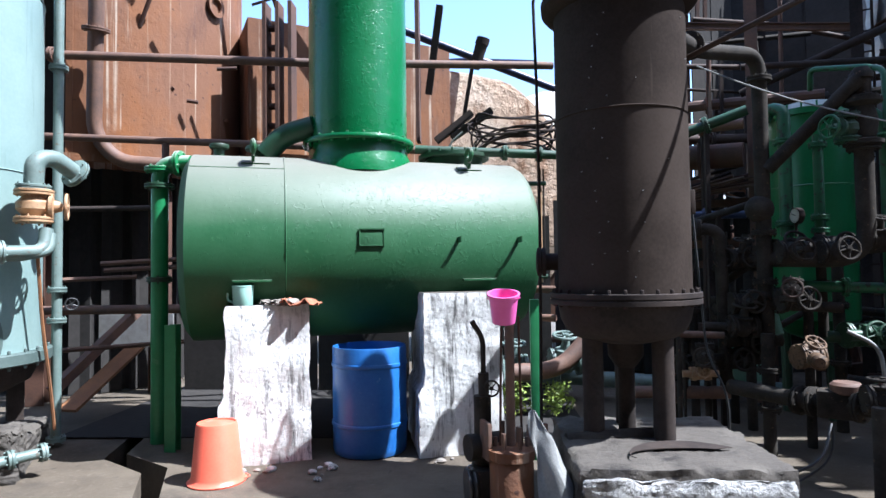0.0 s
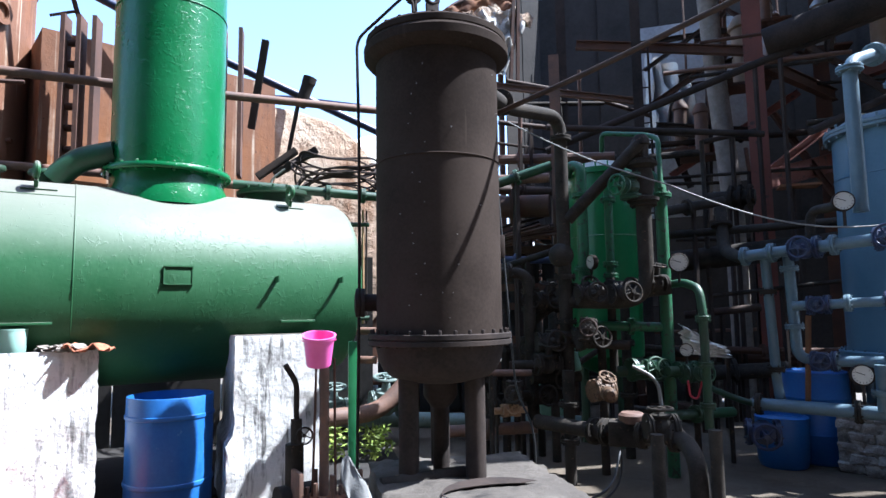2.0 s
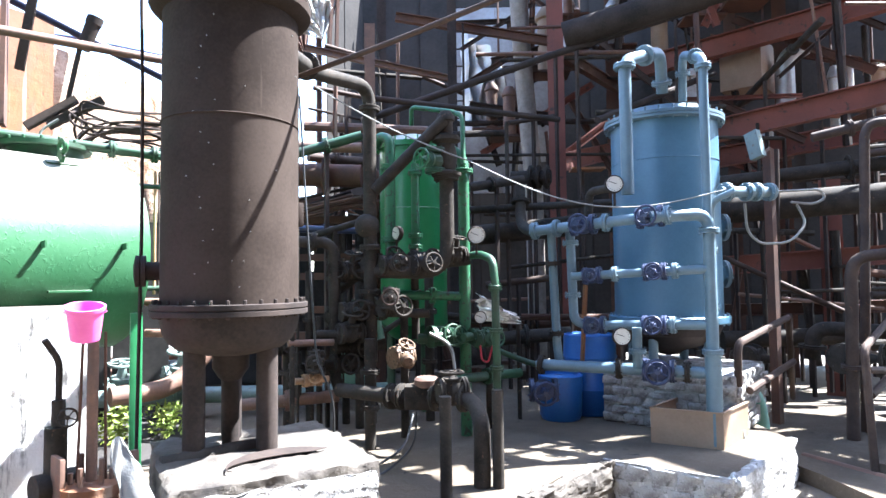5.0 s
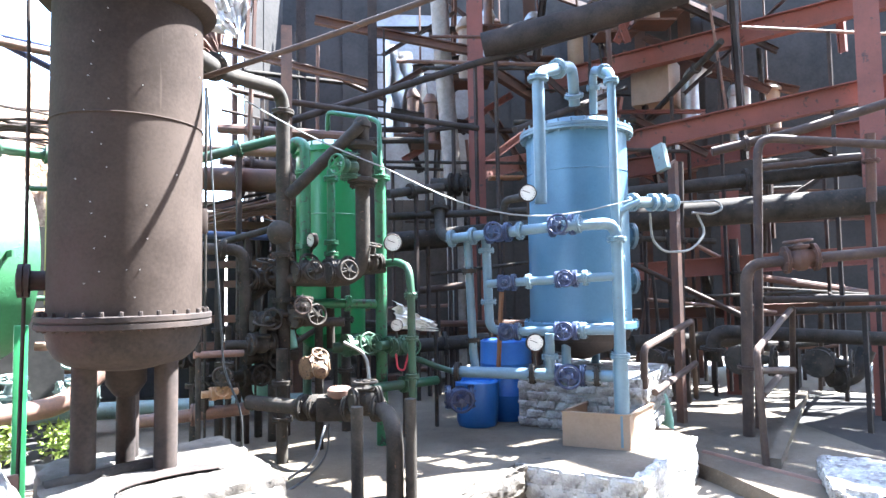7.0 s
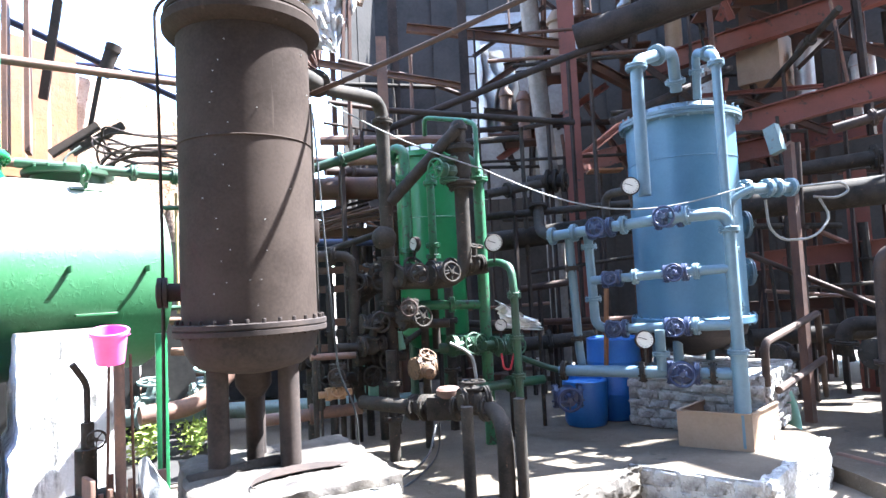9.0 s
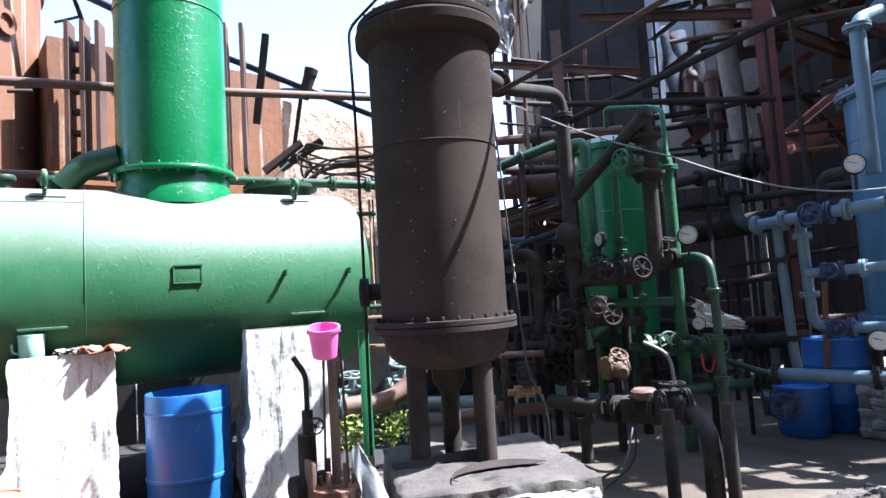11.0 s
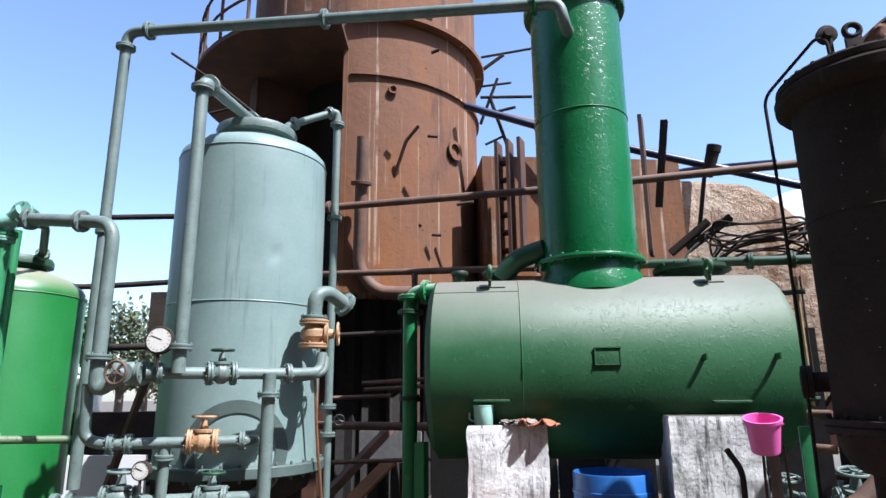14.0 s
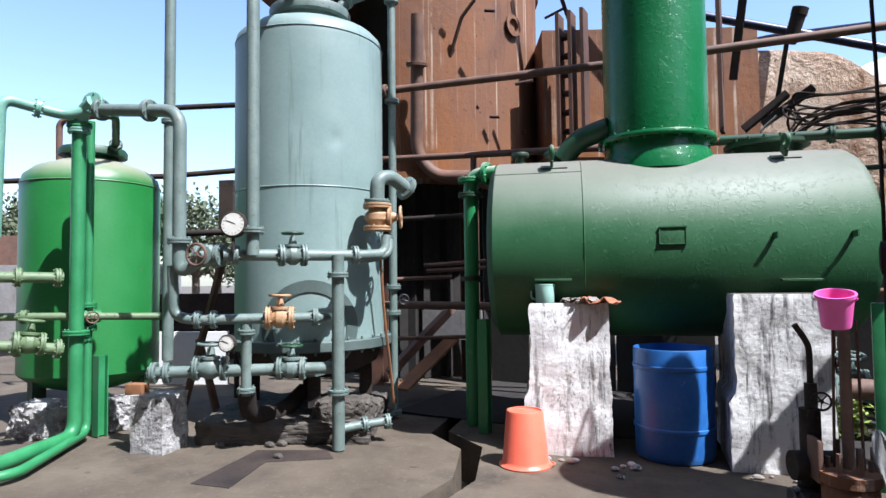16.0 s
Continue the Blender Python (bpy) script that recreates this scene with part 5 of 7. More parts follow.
    flange(pp, (-3.257, 3.851, y), (0, 0, 1), 0.055, mp, 1.7)
pipe("process_pipe", [(-4.386, 3.016, 1.621), (-4.389, 3.038, 1.185), (-4.234, 3.129, 1.15), (-3.414, 3.836, 1.15), (-3.664, 4.271, 1.11)], 0.045, mp, "pale mint lower pipe into the tank", bend=0.1, flanges=((2, 0.02), (2, 0.14), (2, 0.94)))
valve((-3.691, 3.582, 1.152), (0.536, 0.484, -0.018), (0, 0, 1), 0.052, "brass", label="ochre-painted gate valve on the lower pipe")
pipe("process_pipe", [(-4.598, 2.943, 0.699), (-3.342, 3.902, 0.699)], 0.052, mp, "pale mint bottom pipe on a white block", flanges=((0, 0.03), (0, 0.1)))
valve((-4.177, 3.244, 0.727), (0.513, 0.413, -0.023), (0, 0, 1), 0.055, mp, size=1.1)
valve((-3.62, 3.647, 0.709), (0.619, 0.475, -0.024), (0, 0, 1), 0.052, mp, "green_dk")
gauge((-3.961, 3.24, 0.951), (0.45, -1, 0.1), 0.075, (0, 0, -0.16))
pipe("tee_pipe", [(-3.925, 3.418, 1.172), (-3.925, 3.418, 0.483)], 0.045, mp, "short pale mint vertical pipe between two lines", flanges=((0, 0.2), (0, 0.93)))
pipe("suction_pipe", [(-3.951, 3.443, 0.529), (-4.019, 3.532, 0.284), (-4.05, 3.981, 0.22), (-3.996, 4.233, 0.398)], 0.08, "steel_dk", "dark suction elbow under the tank", bend=0.15)
pipe("bottom_pipe", [(-3.325, 3.941, 0.148), (-3.212, 4.121, 0.163), (-3.047, 4.331, 0.172)], 0.04, mp, "short pale pipe by the floor", flanges=((1, 0.1), (1, 0.9)))
# ochre valve on the right of the tank
yv = valve((-3.17, 4.329, 2.067), (0, 0, 1), (0.241, 0.14, -0.019), 0.07, "brass", size=0.8, label="ochre-painted gate valve with a side handwheel", bonnet=2.0)
pipe("elbow_pipe", [(-3.171, 4.322, 2.191), (-3.158, 4.317, 2.426), (-3.112, 4.457, 2.474), (-3.047, 4.673, 2.362)], 0.07, mp, "pale mint double elbow above the ochre valve", bend=0.11, flanges=((0, 0.1), (2, 0.9)))
pv = pipe("drain_riser", [(MX + 0.32, MY + 0.1, MT + 0.28), (MX + 0.32, MY + 0.1, 4.407), (-3.522, 5.095, 4.714), (-3.522, 5.095, 0.05)], 0.042, mp, "slim pale mint riser beside the tank", bend=0.09, flanges=((1, 0.15), (1, 0.85)))
for z in (4.542, 3.424, 1.395, 1.119, 0.06):
    flange(pv, (-3.522, 5.095, z), (0, 0, 1), 0.042, mp, 1.9)
handwheel(pv, (-3.596, 5.407, 1.25), (0.6, -0.8, 0), 0.055, "ink")
solo("hose", sweep(bm_new(), rounded([(-3.25, 4.473, 1.78), (-3.293, 4.6, 1.114), (-3.318, 4.726, 0.654), (-3.356, 4.845, 0.207)], 0.2), 0.014, 6), "wood", "thin red-brown hose hanging beside the tank", "hose")
# dark ring laid on the shell to paint in a curved shadow
bm = bm_new()
hc, hd_ = Vector((MX, MY, 1.031)), Vector((0.2 - MX, -0.4 - MY, 0)).normalized()
hs = Vector((0, 0, 1)).cross(hd_)
inner, outer = [], []
for i in range(48):
    a = 2 * math.pi * i / 48
    for lst, r in ((inner, 0.34), (outer, 0.45)):
        x = r * math.cos(a)
        lst.append(bm.verts.new(hc + hs * x + Vector((0, 0, r * math.sin(a))) + hd_ * (math.sqrt(MR * MR - x * x) + 0.012)))
skin(bm, inner, outer)
part("arc_shadow", bm, "mint_shaded", mint, "dark ring painted as a shadow arc on the shell")
# white block, timber, board
rough_block("pad_block", -4.892, -4.552, 2.976, 3.316, -0.012, 0.491, "white_brick", "whitewashed concrete block carrying the bottom pipe", "block", 15, 2, 0.01, cuts=7)
solo("timber_block", box(bm_new(), (-4.871, 3.027, 0.533), (0.16, 0.12, 0.09), 20, 0.006), "wood", "short orange-brown timber offcut on the block", "timber")
solo("white_board", box(bm_new(), (-7.444, 5.602, 0.273), (1.1, 0.05, 0.95), 25), "panel", "white board standing behind the pipes in the sun", "board")
for a in ([(-5.4, 4.394, 1.659), (-5.839, 4.221, 0.191)], [(-5.651, 4.294, 0.829), (-5.487, 4.421, 0.25)]):
    solo("leaning_bar", beam_box(bm_new(), a[0], (a[1][0], a[1][1], -0.02), 0.07, 0.05), "rust_pipe", "leaning rusty steel angle", "bar", "leaning bars")
solo("beam_scrap", beam_box(bm_new(), (-3.796, 5.632, 0.189), (-3.655, 6.611, 0.696), 0.22, 0.03), "wood", "rust-orange plate leaning in the dark under the furnace", "plate")
solo("beam_scrap", beam_box(bm_new(), (-4.135, 5.891, 0.327), (-3.837, 6.947, 1.08), 0.1, 0.1), "rust_pipe", "rusty angle leaning under the furnace", "beam")
solo("grey_sheet", box(bm_new(), (-3.943, 7.13, 0.834), (0.9, 0.04, 0.4), 5), "tin", "grey sheet under the furnace", "sheet")
for a in ([(-3.728, 6.054, 1.644), (-3.063, 6.435, 1.69)], [(-3.7, 6.073, 1.574), (-3.066, 6.438, 1.607)], [(-4.096, 5.85, 1.475), (-3.431, 6.233, 1.501)], [(-4.121, 5.876, 0.745), (-3.035, 6.502, 0.764)]):
    solo("rack_rod", sweep(bm_new(), a, 0.025, 8), "rust_pipe", "rusty rod stacked under the furnace", "rod", "stacked rods")

# ---- green tank on the far left and its pipes ----
gp = "green_pipe"
g1 = pipe("green_riser", [(-5.499, 2.834, 3.039), (-5.499, 2.834, 0.09), (-5.192, 2.089, 0.07), (-5.156, 1.542, 0.07)], 0.062, gp, "thick green riser pipe bent along the floor", bend=0.15, flanges=((0, 0.03),))
flange(g1, (-5.499, 2.834, 1.023), (0, 0, 1), 0.062, gp, 1.8)
g2 = pipe("green_riser", [(-5.606, 3.002, 3.037), (-5.606, 3.002, 0.07), (-4.854, 2.05, 0.06), (-4.975, 1.479, 0.06)], 0.04, gp, "thin green riser pipe bent along the floor", bend=0.12)
for z in (1.269, 1.053):
    flange(g2, (-5.606, 3.002, z), (0, 0, 1), 0.045, gp, 1.8)
solo("channel_post", ibeam(bm_new(), (-5.645, 3.157, 0), (-5.645, 3.157, 0.77), 0.1, 0.1, 0.012, up=(0, 1, 0)), gp, "green steel channel leg by the pipes", "post")
pipe("header_pipe", [(-5.322, 2.857, 3.092), (-5.477, 2.714, 3.013), (-5.574, 2.482, 3.051), (-5.619, 2.224, 3.085), (-5.703, 2.241, 1.883)], 0.05, "sea_pipe", "sea-green header pipe against the sky", bend=0.15, flanges=((1, 0.9),))
hd = thing("header_tee", (-5.344, 2.844, 3.102), "sea-green tee with upright flange on the header", "pipe fitting")
part("body", sweep(bm_new(), rounded([(-5.493, 2.828, 2.881), (-5.434, 2.818, 3.057), (-5.271, 2.827, 3.139)], 0.08), 0.062, 14), "sea_pipe", hd)
flange(hd, (-5.281, 2.833, 3.127), (0.4, -1, 0.1), 0.06, "sea_pipe", 1.7)
flange(hd, (-5.492, 2.827, 2.897), (0, 0, 1), 0.06, "sea_pipe", 1.6)
pipe("neck_pipe", [(-5.864, 3.233, 3.185), (-5.904, 3.438, 3.237), (-6.297, 3.687, 2.985)], 0.04, "green_dk", "dark bent pipe on the tank neck", bend=0.1, flanges=((1, 0.9),))
pipe("rail_pipe", [(-7.99, 3.983, 2.955), (-7.969, 3.961, 3.578), (-7.554, 4.197, 3.645)], 0.04, "rust_pipe", "rusty bent rail behind the tank", bend=0.1)
for a, r, m in (([(-5.84, 2.18, 1.545), (-5.615, 2.774, 1.529)], 0.05, "olive_pipe"), ([(-6.084, 2.291, 1.185), (-5.552, 2.888, 1.17), (-5.295, 3.558, 1.136)], 0.036, "olive_pipe"), ([(-5.745, 2.152, 0.963), (-5.534, 2.74, 0.883)], 0.05, "olive_pipe")):
    pipe("side_pipe", a, r, m, "pale olive side pipe with flanges at the green tank", bend=0.1, flanges=((0, 0.45), (0, 0.93)))
valve((-5.59, 2.473, 0.957), (0.211, 0.589, -0.08), (0, 0, 1), 0.052, "olive_pipe")
valve((-5.56, 2.999, 1.163), (0.257, 0.67, -0.034), (0.4, -1, 0), 0.03, gp, "rust_pipe")
rough_block("pad_block", -6.438, -6.038, 2.726, 3.126, -0.012, 0.32, "white_brick", "whitewashed chipped block under the green tank", "block", 10, 6, 0.05)
rough_block("pad_block", -6.024, -5.674, 3.316, 3.666, -0.012, 0.3, "white_brick", "whitewashed chipped block under the green tank", "block", 10, 7, 0.05)
for a in ([(-7.529, 5.347, 4.017), (-6.742, 5.799, 4.047)], [(-9.923, 4.022, 2.971), (-7.635, 5.34, 3.021), (-6.775, 5.833, 3.091)], [(-6.654, 4.801, 2.101), (-6.019, 5.167, 2.122)]):
    rail = pipe("far_rail", a, 0.04, "steel_dk", "dark horizontal rail behind the tanks", bend=0.1)
    stand(rail, a[-1][0], a[-1][1], a[-1][2], -0.4)
solo("dark_box", box(bm_new(), (-6.23, 5.257, 2.476), (0.2, 0.3, 0.65), 20), "steel_dk", "dark cabinet edge behind the mint tank", "cabinet")
# sheds behind the left pipes
for c, s, m in (((-16.917, 8.132, 1.947), (7, 1, 1.2), "tin"), ((-9.876, 7.612, 1.242), (4.5, 0.6, 0.8), "steel_dk"), ((-19.61, 8.84, 2.837), (5, 1, 0.5), "rust_pipe")):
    solo("shed_wall", box(bm_new(), (c[0], c[1], c[2] / 2), (s[0], s[1], c[2]), 40), m, "weathered sheet-metal shed wall in the distance", "shed", kind="structure")


def tree(c, h, w, seed):
    """A trunk with limbs and a ragged crown of small leaf clumps."""
    rnd = random.Random(seed)
    t = thing("tree", c, "distant broad-leaved tree with a ragged dusty crown", "tree", "distant trees")
    bm = bm_new()
    sweep(bm, [Vector(c), Vector(c) + Vector((0.1, 0, h * 0.3)), Vector(c) + Vector((-0.1, 0.1, h * 0.6))], w * 0.035, 8)
    tips = []
    for k in range(14):
        a, f = rnd.uniform(0, 6.28), rnd.uniform(0.35, 0.6)
        p = Vector(c) + Vector((0, 0, h * f))
        q = p + Vector((math.cos(a) * w * rnd.uniform(0.2, 0.5), math.sin(a) * w * rnd.uniform(0.2, 0.5), h * rnd.uniform(0.08, 0.4)))
        sweep(bm, [p, p.lerp(q, 0.5) + Vector((0, 0, 0.2)), q], w * 0.012, 6)
        tips.append(q)
        tips.append(p.lerp(q, 0.6) + Vector((0, 0, 0.3)))
    part("trunk", bm, "bark", t)
    verts, faces = [], []
    for q in tips:
        for k in range(170):
            d = Vector((rnd.gauss(0, 1), rnd.gauss(0, 1), rnd.gauss(0, 0.75))) * w * 0.085
            u = Vector((rnd.gauss(0, 1), rnd.gauss(0, 1), rnd.gauss(0, 1))).normalized()
            v = u.cross(Vector((rnd.gauss(0, 1), rnd.gauss(0, 1), rnd.gauss(0, 1)))).normalized()
            s = rnd.uniform(0.05, 0.12) * w * 0.28
            o = q + d
            n = len(verts)
            verts += [o - u * s, o - v * s * 0.5, o + u * s, o + v * s * 0.5]
            faces.append((n, n + 1, n + 2, n + 3))
    me = bpy.data.meshes.new("crown")
    me.from_pydata([tuple(v) for v in verts], [], faces)
    me.materials.append(M["leaf"])
    ob = new("crown", me)
    ob.parent, ob.matrix_parent_inverse = t, Matrix.Translation(t.location).inverted()


for (x, y), h, w, s in (((-23.813, 15.475), 6.2, 4.0, 1), ((-21.713, 16.794), 5.2, 4.5, 2), ((-26.4, 11.722), 5.6, 4.5, 3), ((-24.182, 20.03), 4.6, 4.0, 4), ((-23.064, 12.476), 4.4, 4.0, 5)):
    tree((x, y, -0.4), h, w, s)

# ---- blue tank: pedestal, slab bricks, tray ----
bp = "blue_pipe"


def brick_wall(parent, o, e, up_rows, n, bl, bh, out, depth=0.05, seed=0, mat="white_brick", gap=0.014):
    """Courses of bricks on a face that starts at o and runs along e; out: the face's normal."""
    rnd = random.Random(seed)
    e, out = Vector(e).normalized(), Vector(out).normalized()
    kinds = []
    for k in range(9):
        bm = bm_new()
        box(bm, (0, 0, 0), (bl - gap, depth, bh - gap), bevel=0.016)
        for v in bm.verts:
            v.co += Vector((noise.noise(v.co * 9 + Vector((k * 5, 0, 0))), noise.noise(v.co * 9 + Vector((0, k * 5, 0))), noise.noise(v.co * 9 + Vector((0, 0, k * 5))))) * 0.03
        me = bpy.data.meshes.new("brick")
        bm.to_mesh(me)
        bm.free()
        me.materials.append(M[mat])
        kinds.append(me)
    rot = Matrix((e, -out, Vector((0, 0, 1)))).transposed().to_4x4()
    for r in range(up_rows):
        for i in range(n):
            x = (i + 0.5 + (0.5 if r % 2 else 0.0)) * bl
            if x + bl * 0.45 > n * bl + 0.02:
                continue
            p = Vector(o) + e * x + Vector((0, 0, (r + 0.5) * bh)) + out * (depth / 2 - 0.012 + rnd.uniform(-0.006, 0.008))
            ob = new("brick", rnd.choice(kinds))
            ob.parent = parent
            ob.matrix_basis = Matrix.Translation(p) @ rot


PC, PR = Vector((6.0, 4.33, 0)), radians(24)
E2, E1 = Vector((math.cos(PR), math.sin(PR), 0)), Vector((math.sin(PR), -math.cos(PR), 0))
PH = 0.56
ped = solo("brick_pedestal", box(bm_new(), PC + Vector((0, 0, PH / 2)), (1.3, 1.3, PH), 24, 0.02), "white_brick", "rough whitewashed brick pedestal under the blue tank", "pedestal")
brick_wall(ped, PC - E2 * 0.65 + -E1 * 0.65, E1, 6, 6, 0.216, PH / 6, -E2, seed=1)
brick_wall(ped, PC - E2 * 0.65 + E1 * 0.65, E2, 6, 6, 0.216, PH / 6, E1, seed=2)
floor_ob = bpy.data.objects["floor"]
a, b = Vector((4.165, 3.62, -0.42)), Vector((4.61, 2.74, -0.42))
brick_wall(floor_ob, a, b - a, 3, 5, (b - a).length / 5, 0.14, (-0.9, -0.435, 0), seed=3)
out = Vector((-0.9, -0.435, 0))
solo("mortar_bed", beam_box(bm_new(), a + out * 0.01 + Vector((0, 0, 0.213)), b + out * 0.01 + Vector((0, 0, 0.213)), 0.03, 0.426), "white_brick", "whitewashed mortar between the bricks of the slab edge", "mortar", kind="structure")
c = Vector((6.04, 3.2, -0.42))
face = rough_block("slab_face", 0, (c - b).length, -0.05, 0.06, -0.42, 0.012, "white_brick", "rough whitewashed plaster on the edge of the slab", "plaster", 0, 12, 0.02, "structure")
for v in face.data.vertices:
    v.co = b + (c - b).normalized() * v.co.x + Vector((-0.306, 0.952, 0)) * v.co.y + Vector((0, 0, v.co.z + 0.42))
b0, b1 = Vector((3.05, 3.2, -0.42)), Vector((4.17, 3.6, -0.42))
edge = rough_block("broken_edge", 0, (b1 - b0).length, -0.09, 0.05, -0.42, 0.014, "concrete_dk", "broken dusty edge of the concrete floor slab", "floor edge", 0, 15, 0.045, "structure")
for v in edge.data.vertices:
    v.co = b0 + (b1 - b0).normalized() * v.co.x + Vector((-0.336, 0.942, 0)) * v.co.y + Vector((0, 0, v.co.z + 0.42))
# steel tray
tray = thing("steel_tray", (5.268, 3.619, 0), "open tan sheet-steel tray on the slab", "tray")
ta, tb, tc = Vector((4.89, 3.781, 0)), Vector((5.217, 3.281, 0)), Vector((5.84, 3.485, 0))
td = ta + (tc - tb)
hgt = Vector((0, 0, 0.31))
for q0, q1 in ((ta, tb), (tb, tc), (tc, td), (td, ta)):
    part("side", beam_box(bm_new(), q0 + hgt / 2, q1 + hgt / 2, 0.008, 0.31), "tan", tray)
    part("rim", beam_box(bm_new(), q0 + hgt, q1 + hgt, 0.03, 0.012), "tan", tray)
bm = bm_new()
f = bm.faces.new([bm.verts.new(q + Vector((0, 0, 0.012))) for q in (ta, tb, tc, td)])
part("bottom", bm, "tan", tray)

# ---- blue tank pipework ----
p1 = pipe("vent_pipe", [(4.778, 3.876, 2.262), (4.778, 3.876, 3.525), (5.477, 4.072, 3.79), (5.621, 4.185, 3.414)], 0.058, bp, "grey-blue vent pipe with double elbow on the tank lid", bend=0.14, flanges=((0, 0.955), (1, 0.55), (2, 0.75)))
pipe("vent_pipe", [(5.3, 3.431, 1.752), (5.3, 3.431, 3.498), (5.68, 3.963, 3.753), (5.768, 4.054, 3.308)], 0.042, bp, "slim grey-blue vent pipe beside the lid", bend=0.1, flanges=((0, 0.95), (1, 0.35), (2, 0.4)))
bx, by = 5.233, 3.37
p3 = pipe("outlet_pipe", [(4.751, 3.597, 2.02), (bx, by, 2.049), (bx, by, 0.33)], 0.054, bp, "grey-blue outlet pipe dropping into the tray", bend=0.14)
for y in (1.899, 0.831):
    flange(p3, (bx, by, y), (0, 0, 1), 0.056, bp, 1.6)
part("sleeve", cyl(bm_new(), (bx, by, 0.02), (bx, by, 0.816), 0.068, seg=18), bp, p3)
pipe("sample_pipe", [(bx + 0.11, by + 0.06, 0.7), (bx + 0.11, by + 0.06, 2.169), (5.451, 3.26, 2.252)], 0.03, bp, "thin grey-blue sample pipe beside the outlet", bend=0.1, flanges=((0, 0.35), (0, 0.7)))
rows = {
    1: ((4.284, 4.71, 1.965), (4.926, 3.5, 2.043)),
    2: ((4.517, 4.381, 1.506), (5.231, 3.361, 1.56)),
    3: ((4.634, 4.343, 1.032), (5.237, 3.386, 1.066)),
    4: ((4.289, 4.667, 0.644), (5.273, 3.39, 0.636)),
}
for k, r, fl in ((1, 0.05, (0.03, 0.2, 0.56, 0.97)), (2, 0.042, (0.33, 0.76)), (3, 0.045, (0.16, 0.72)), (4, 0.055, (0.03, 0.49, 0.86))):
    a, b = Vector(rows[k][0]), Vector(rows[k][1])
    pipe("process_pipe", [tuple(a), tuple(b)], r, bp, "grey-blue horizontal pipe with flanges across the blue tank", flanges=tuple((0, f) for f in fl), fmat="black_pipe" if k == 4 else bp)
    for f, sz in {1: ((0.4, 1.0), (0.86, 1.0)), 2: ((0.16, 0.8), (0.62, 1.0)), 3: ((0.09, 0.9), (0.58, 1.0)), 4: ((0.71, 1.1),)}[k]:
        valve(a.lerp(b, f), b - a, (-0.62, -0.78, 0.05), r, "blue_wheel", "blue_wheel", sz, "dark blue gate valve with a handwheel facing out", bonnet=1.9)
pipe("drop_pipe", [(4.427, 4.574, 1.987), (4.496, 4.601, 0.832), (4.498, 4.574, 0.667)], 0.042, bp, "grey-blue drop pipe beside the tank", bend=0.05, flanges=((0, 0.3), (0, 0.9)), fmat="black_pipe")
pipe("drop_pipe", [(4.557, 4.445, 2.009), (4.575, 4.431, 1.062), (4.706, 4.304, 1.025)], 0.045, bp, "grey-blue drop pipe with bottom elbow", bend=0.12, flanges=((0, 0.18), (0, 0.72)))
pipe("tee_pipe", [(4.821, 3.853, 1.032), (4.821, 3.853, 0.67)], 0.045, bp, "short grey-blue vertical pipe", flanges=((0, 0.6),))
pipe("gauge_pipe", [(4.654, 4.274, 2.08), (4.651, 4.262, 2.327), (4.656, 3.917, 2.325)], 0.04, "black_pipe", "dark bent pipe carrying the pressure gauge", bend=0.1)
FACE = (-0.55, -0.83, 0.05)
gauge((4.579, 3.844, 2.341), FACE, 0.082, (0, 0, -0.2))
gauge((4.586, 3.803, 0.966), FACE, 0.082, (0, 0, -0.22))
part("nozzle", cyl(bm_new(), (UX, UY, 2.026), Vector((UX, UY, 2.026)) + Vector((0.80, -0.42, 0)) * 0.7, 0.09, seg=20), "blue", blue)
part("nozzle", cyl(bm_new(), (UX, UY, 1.516), Vector((UX, UY, 1.516)) + Vector((0.80, -0.42, 0)) * 0.7, 0.09, seg=20), "blue", blue)
for z in (2.026, 1.516):
    flange(blue, Vector((UX, UY, z)) + Vector((0.80, -0.42, 0)) * 0.7, (0.8, -0.42, 0), 0.1, bp, 1.5)
pipe("feed_pipe", [(5.428, 3.386, 2.257), (6.117, 3.351, 2.292)], 0.05, bp, "grey-blue feed pipe with a flanged valve cluster", flanges=((0, 0.1), (0, 0.5), (0, 0.68), (0, 0.95)))
pipe("hose_line", [(6.117, 3.351, 2.292), (6.621, 3.188, 2.327), (6.68, 3.16, 2.244), (6.575, 3.221, 2.18), (6.381, 3.325, 2.205)], 0.012, "wire", "pale cable looped at the feed pipe", bend=0.08)
pipe("hose_line", [(5.804, 3.414, 2.176), (5.826, 3.416, 1.91), (5.935, 3.364, 1.792), (6.289, 3.284, 1.804), (6.519, 3.262, 1.999), (6.43, 3.3, 2.182)], 0.012, "wire", "pale cable hanging in a loop", bend=0.15)
# sagging cable from the rear pipework to the feed pipe
ca, cb = Vector((2.192, 5.094, 3.25)), Vector((3.418, 4.464, 2.567))
cd = Vector((5.384, 3.295, 2.268))
pts = [ca.lerp(cb, i / 8) + Vector((0, 0, -0.05 * math.sin(math.pi * i / 8))) for i in range(8)] + [cb.lerp(cd, i / 14) + Vector((0, 0, -0.28 * math.sin(math.pi * i / 14))) for i in range(15)]
solo("sagging_cable", sweep(bm_new(), pts, 0.007, 6), "wire", "pale cable sagging between the pipework and the blue tank", "cable")

drum2 = thing("plastic_drum", (5.35, 5.216, 0), "blue plastic drum behind the pipes of the blue tank", "drum")
dc = Vector((5.303, 5.035, 0.494))
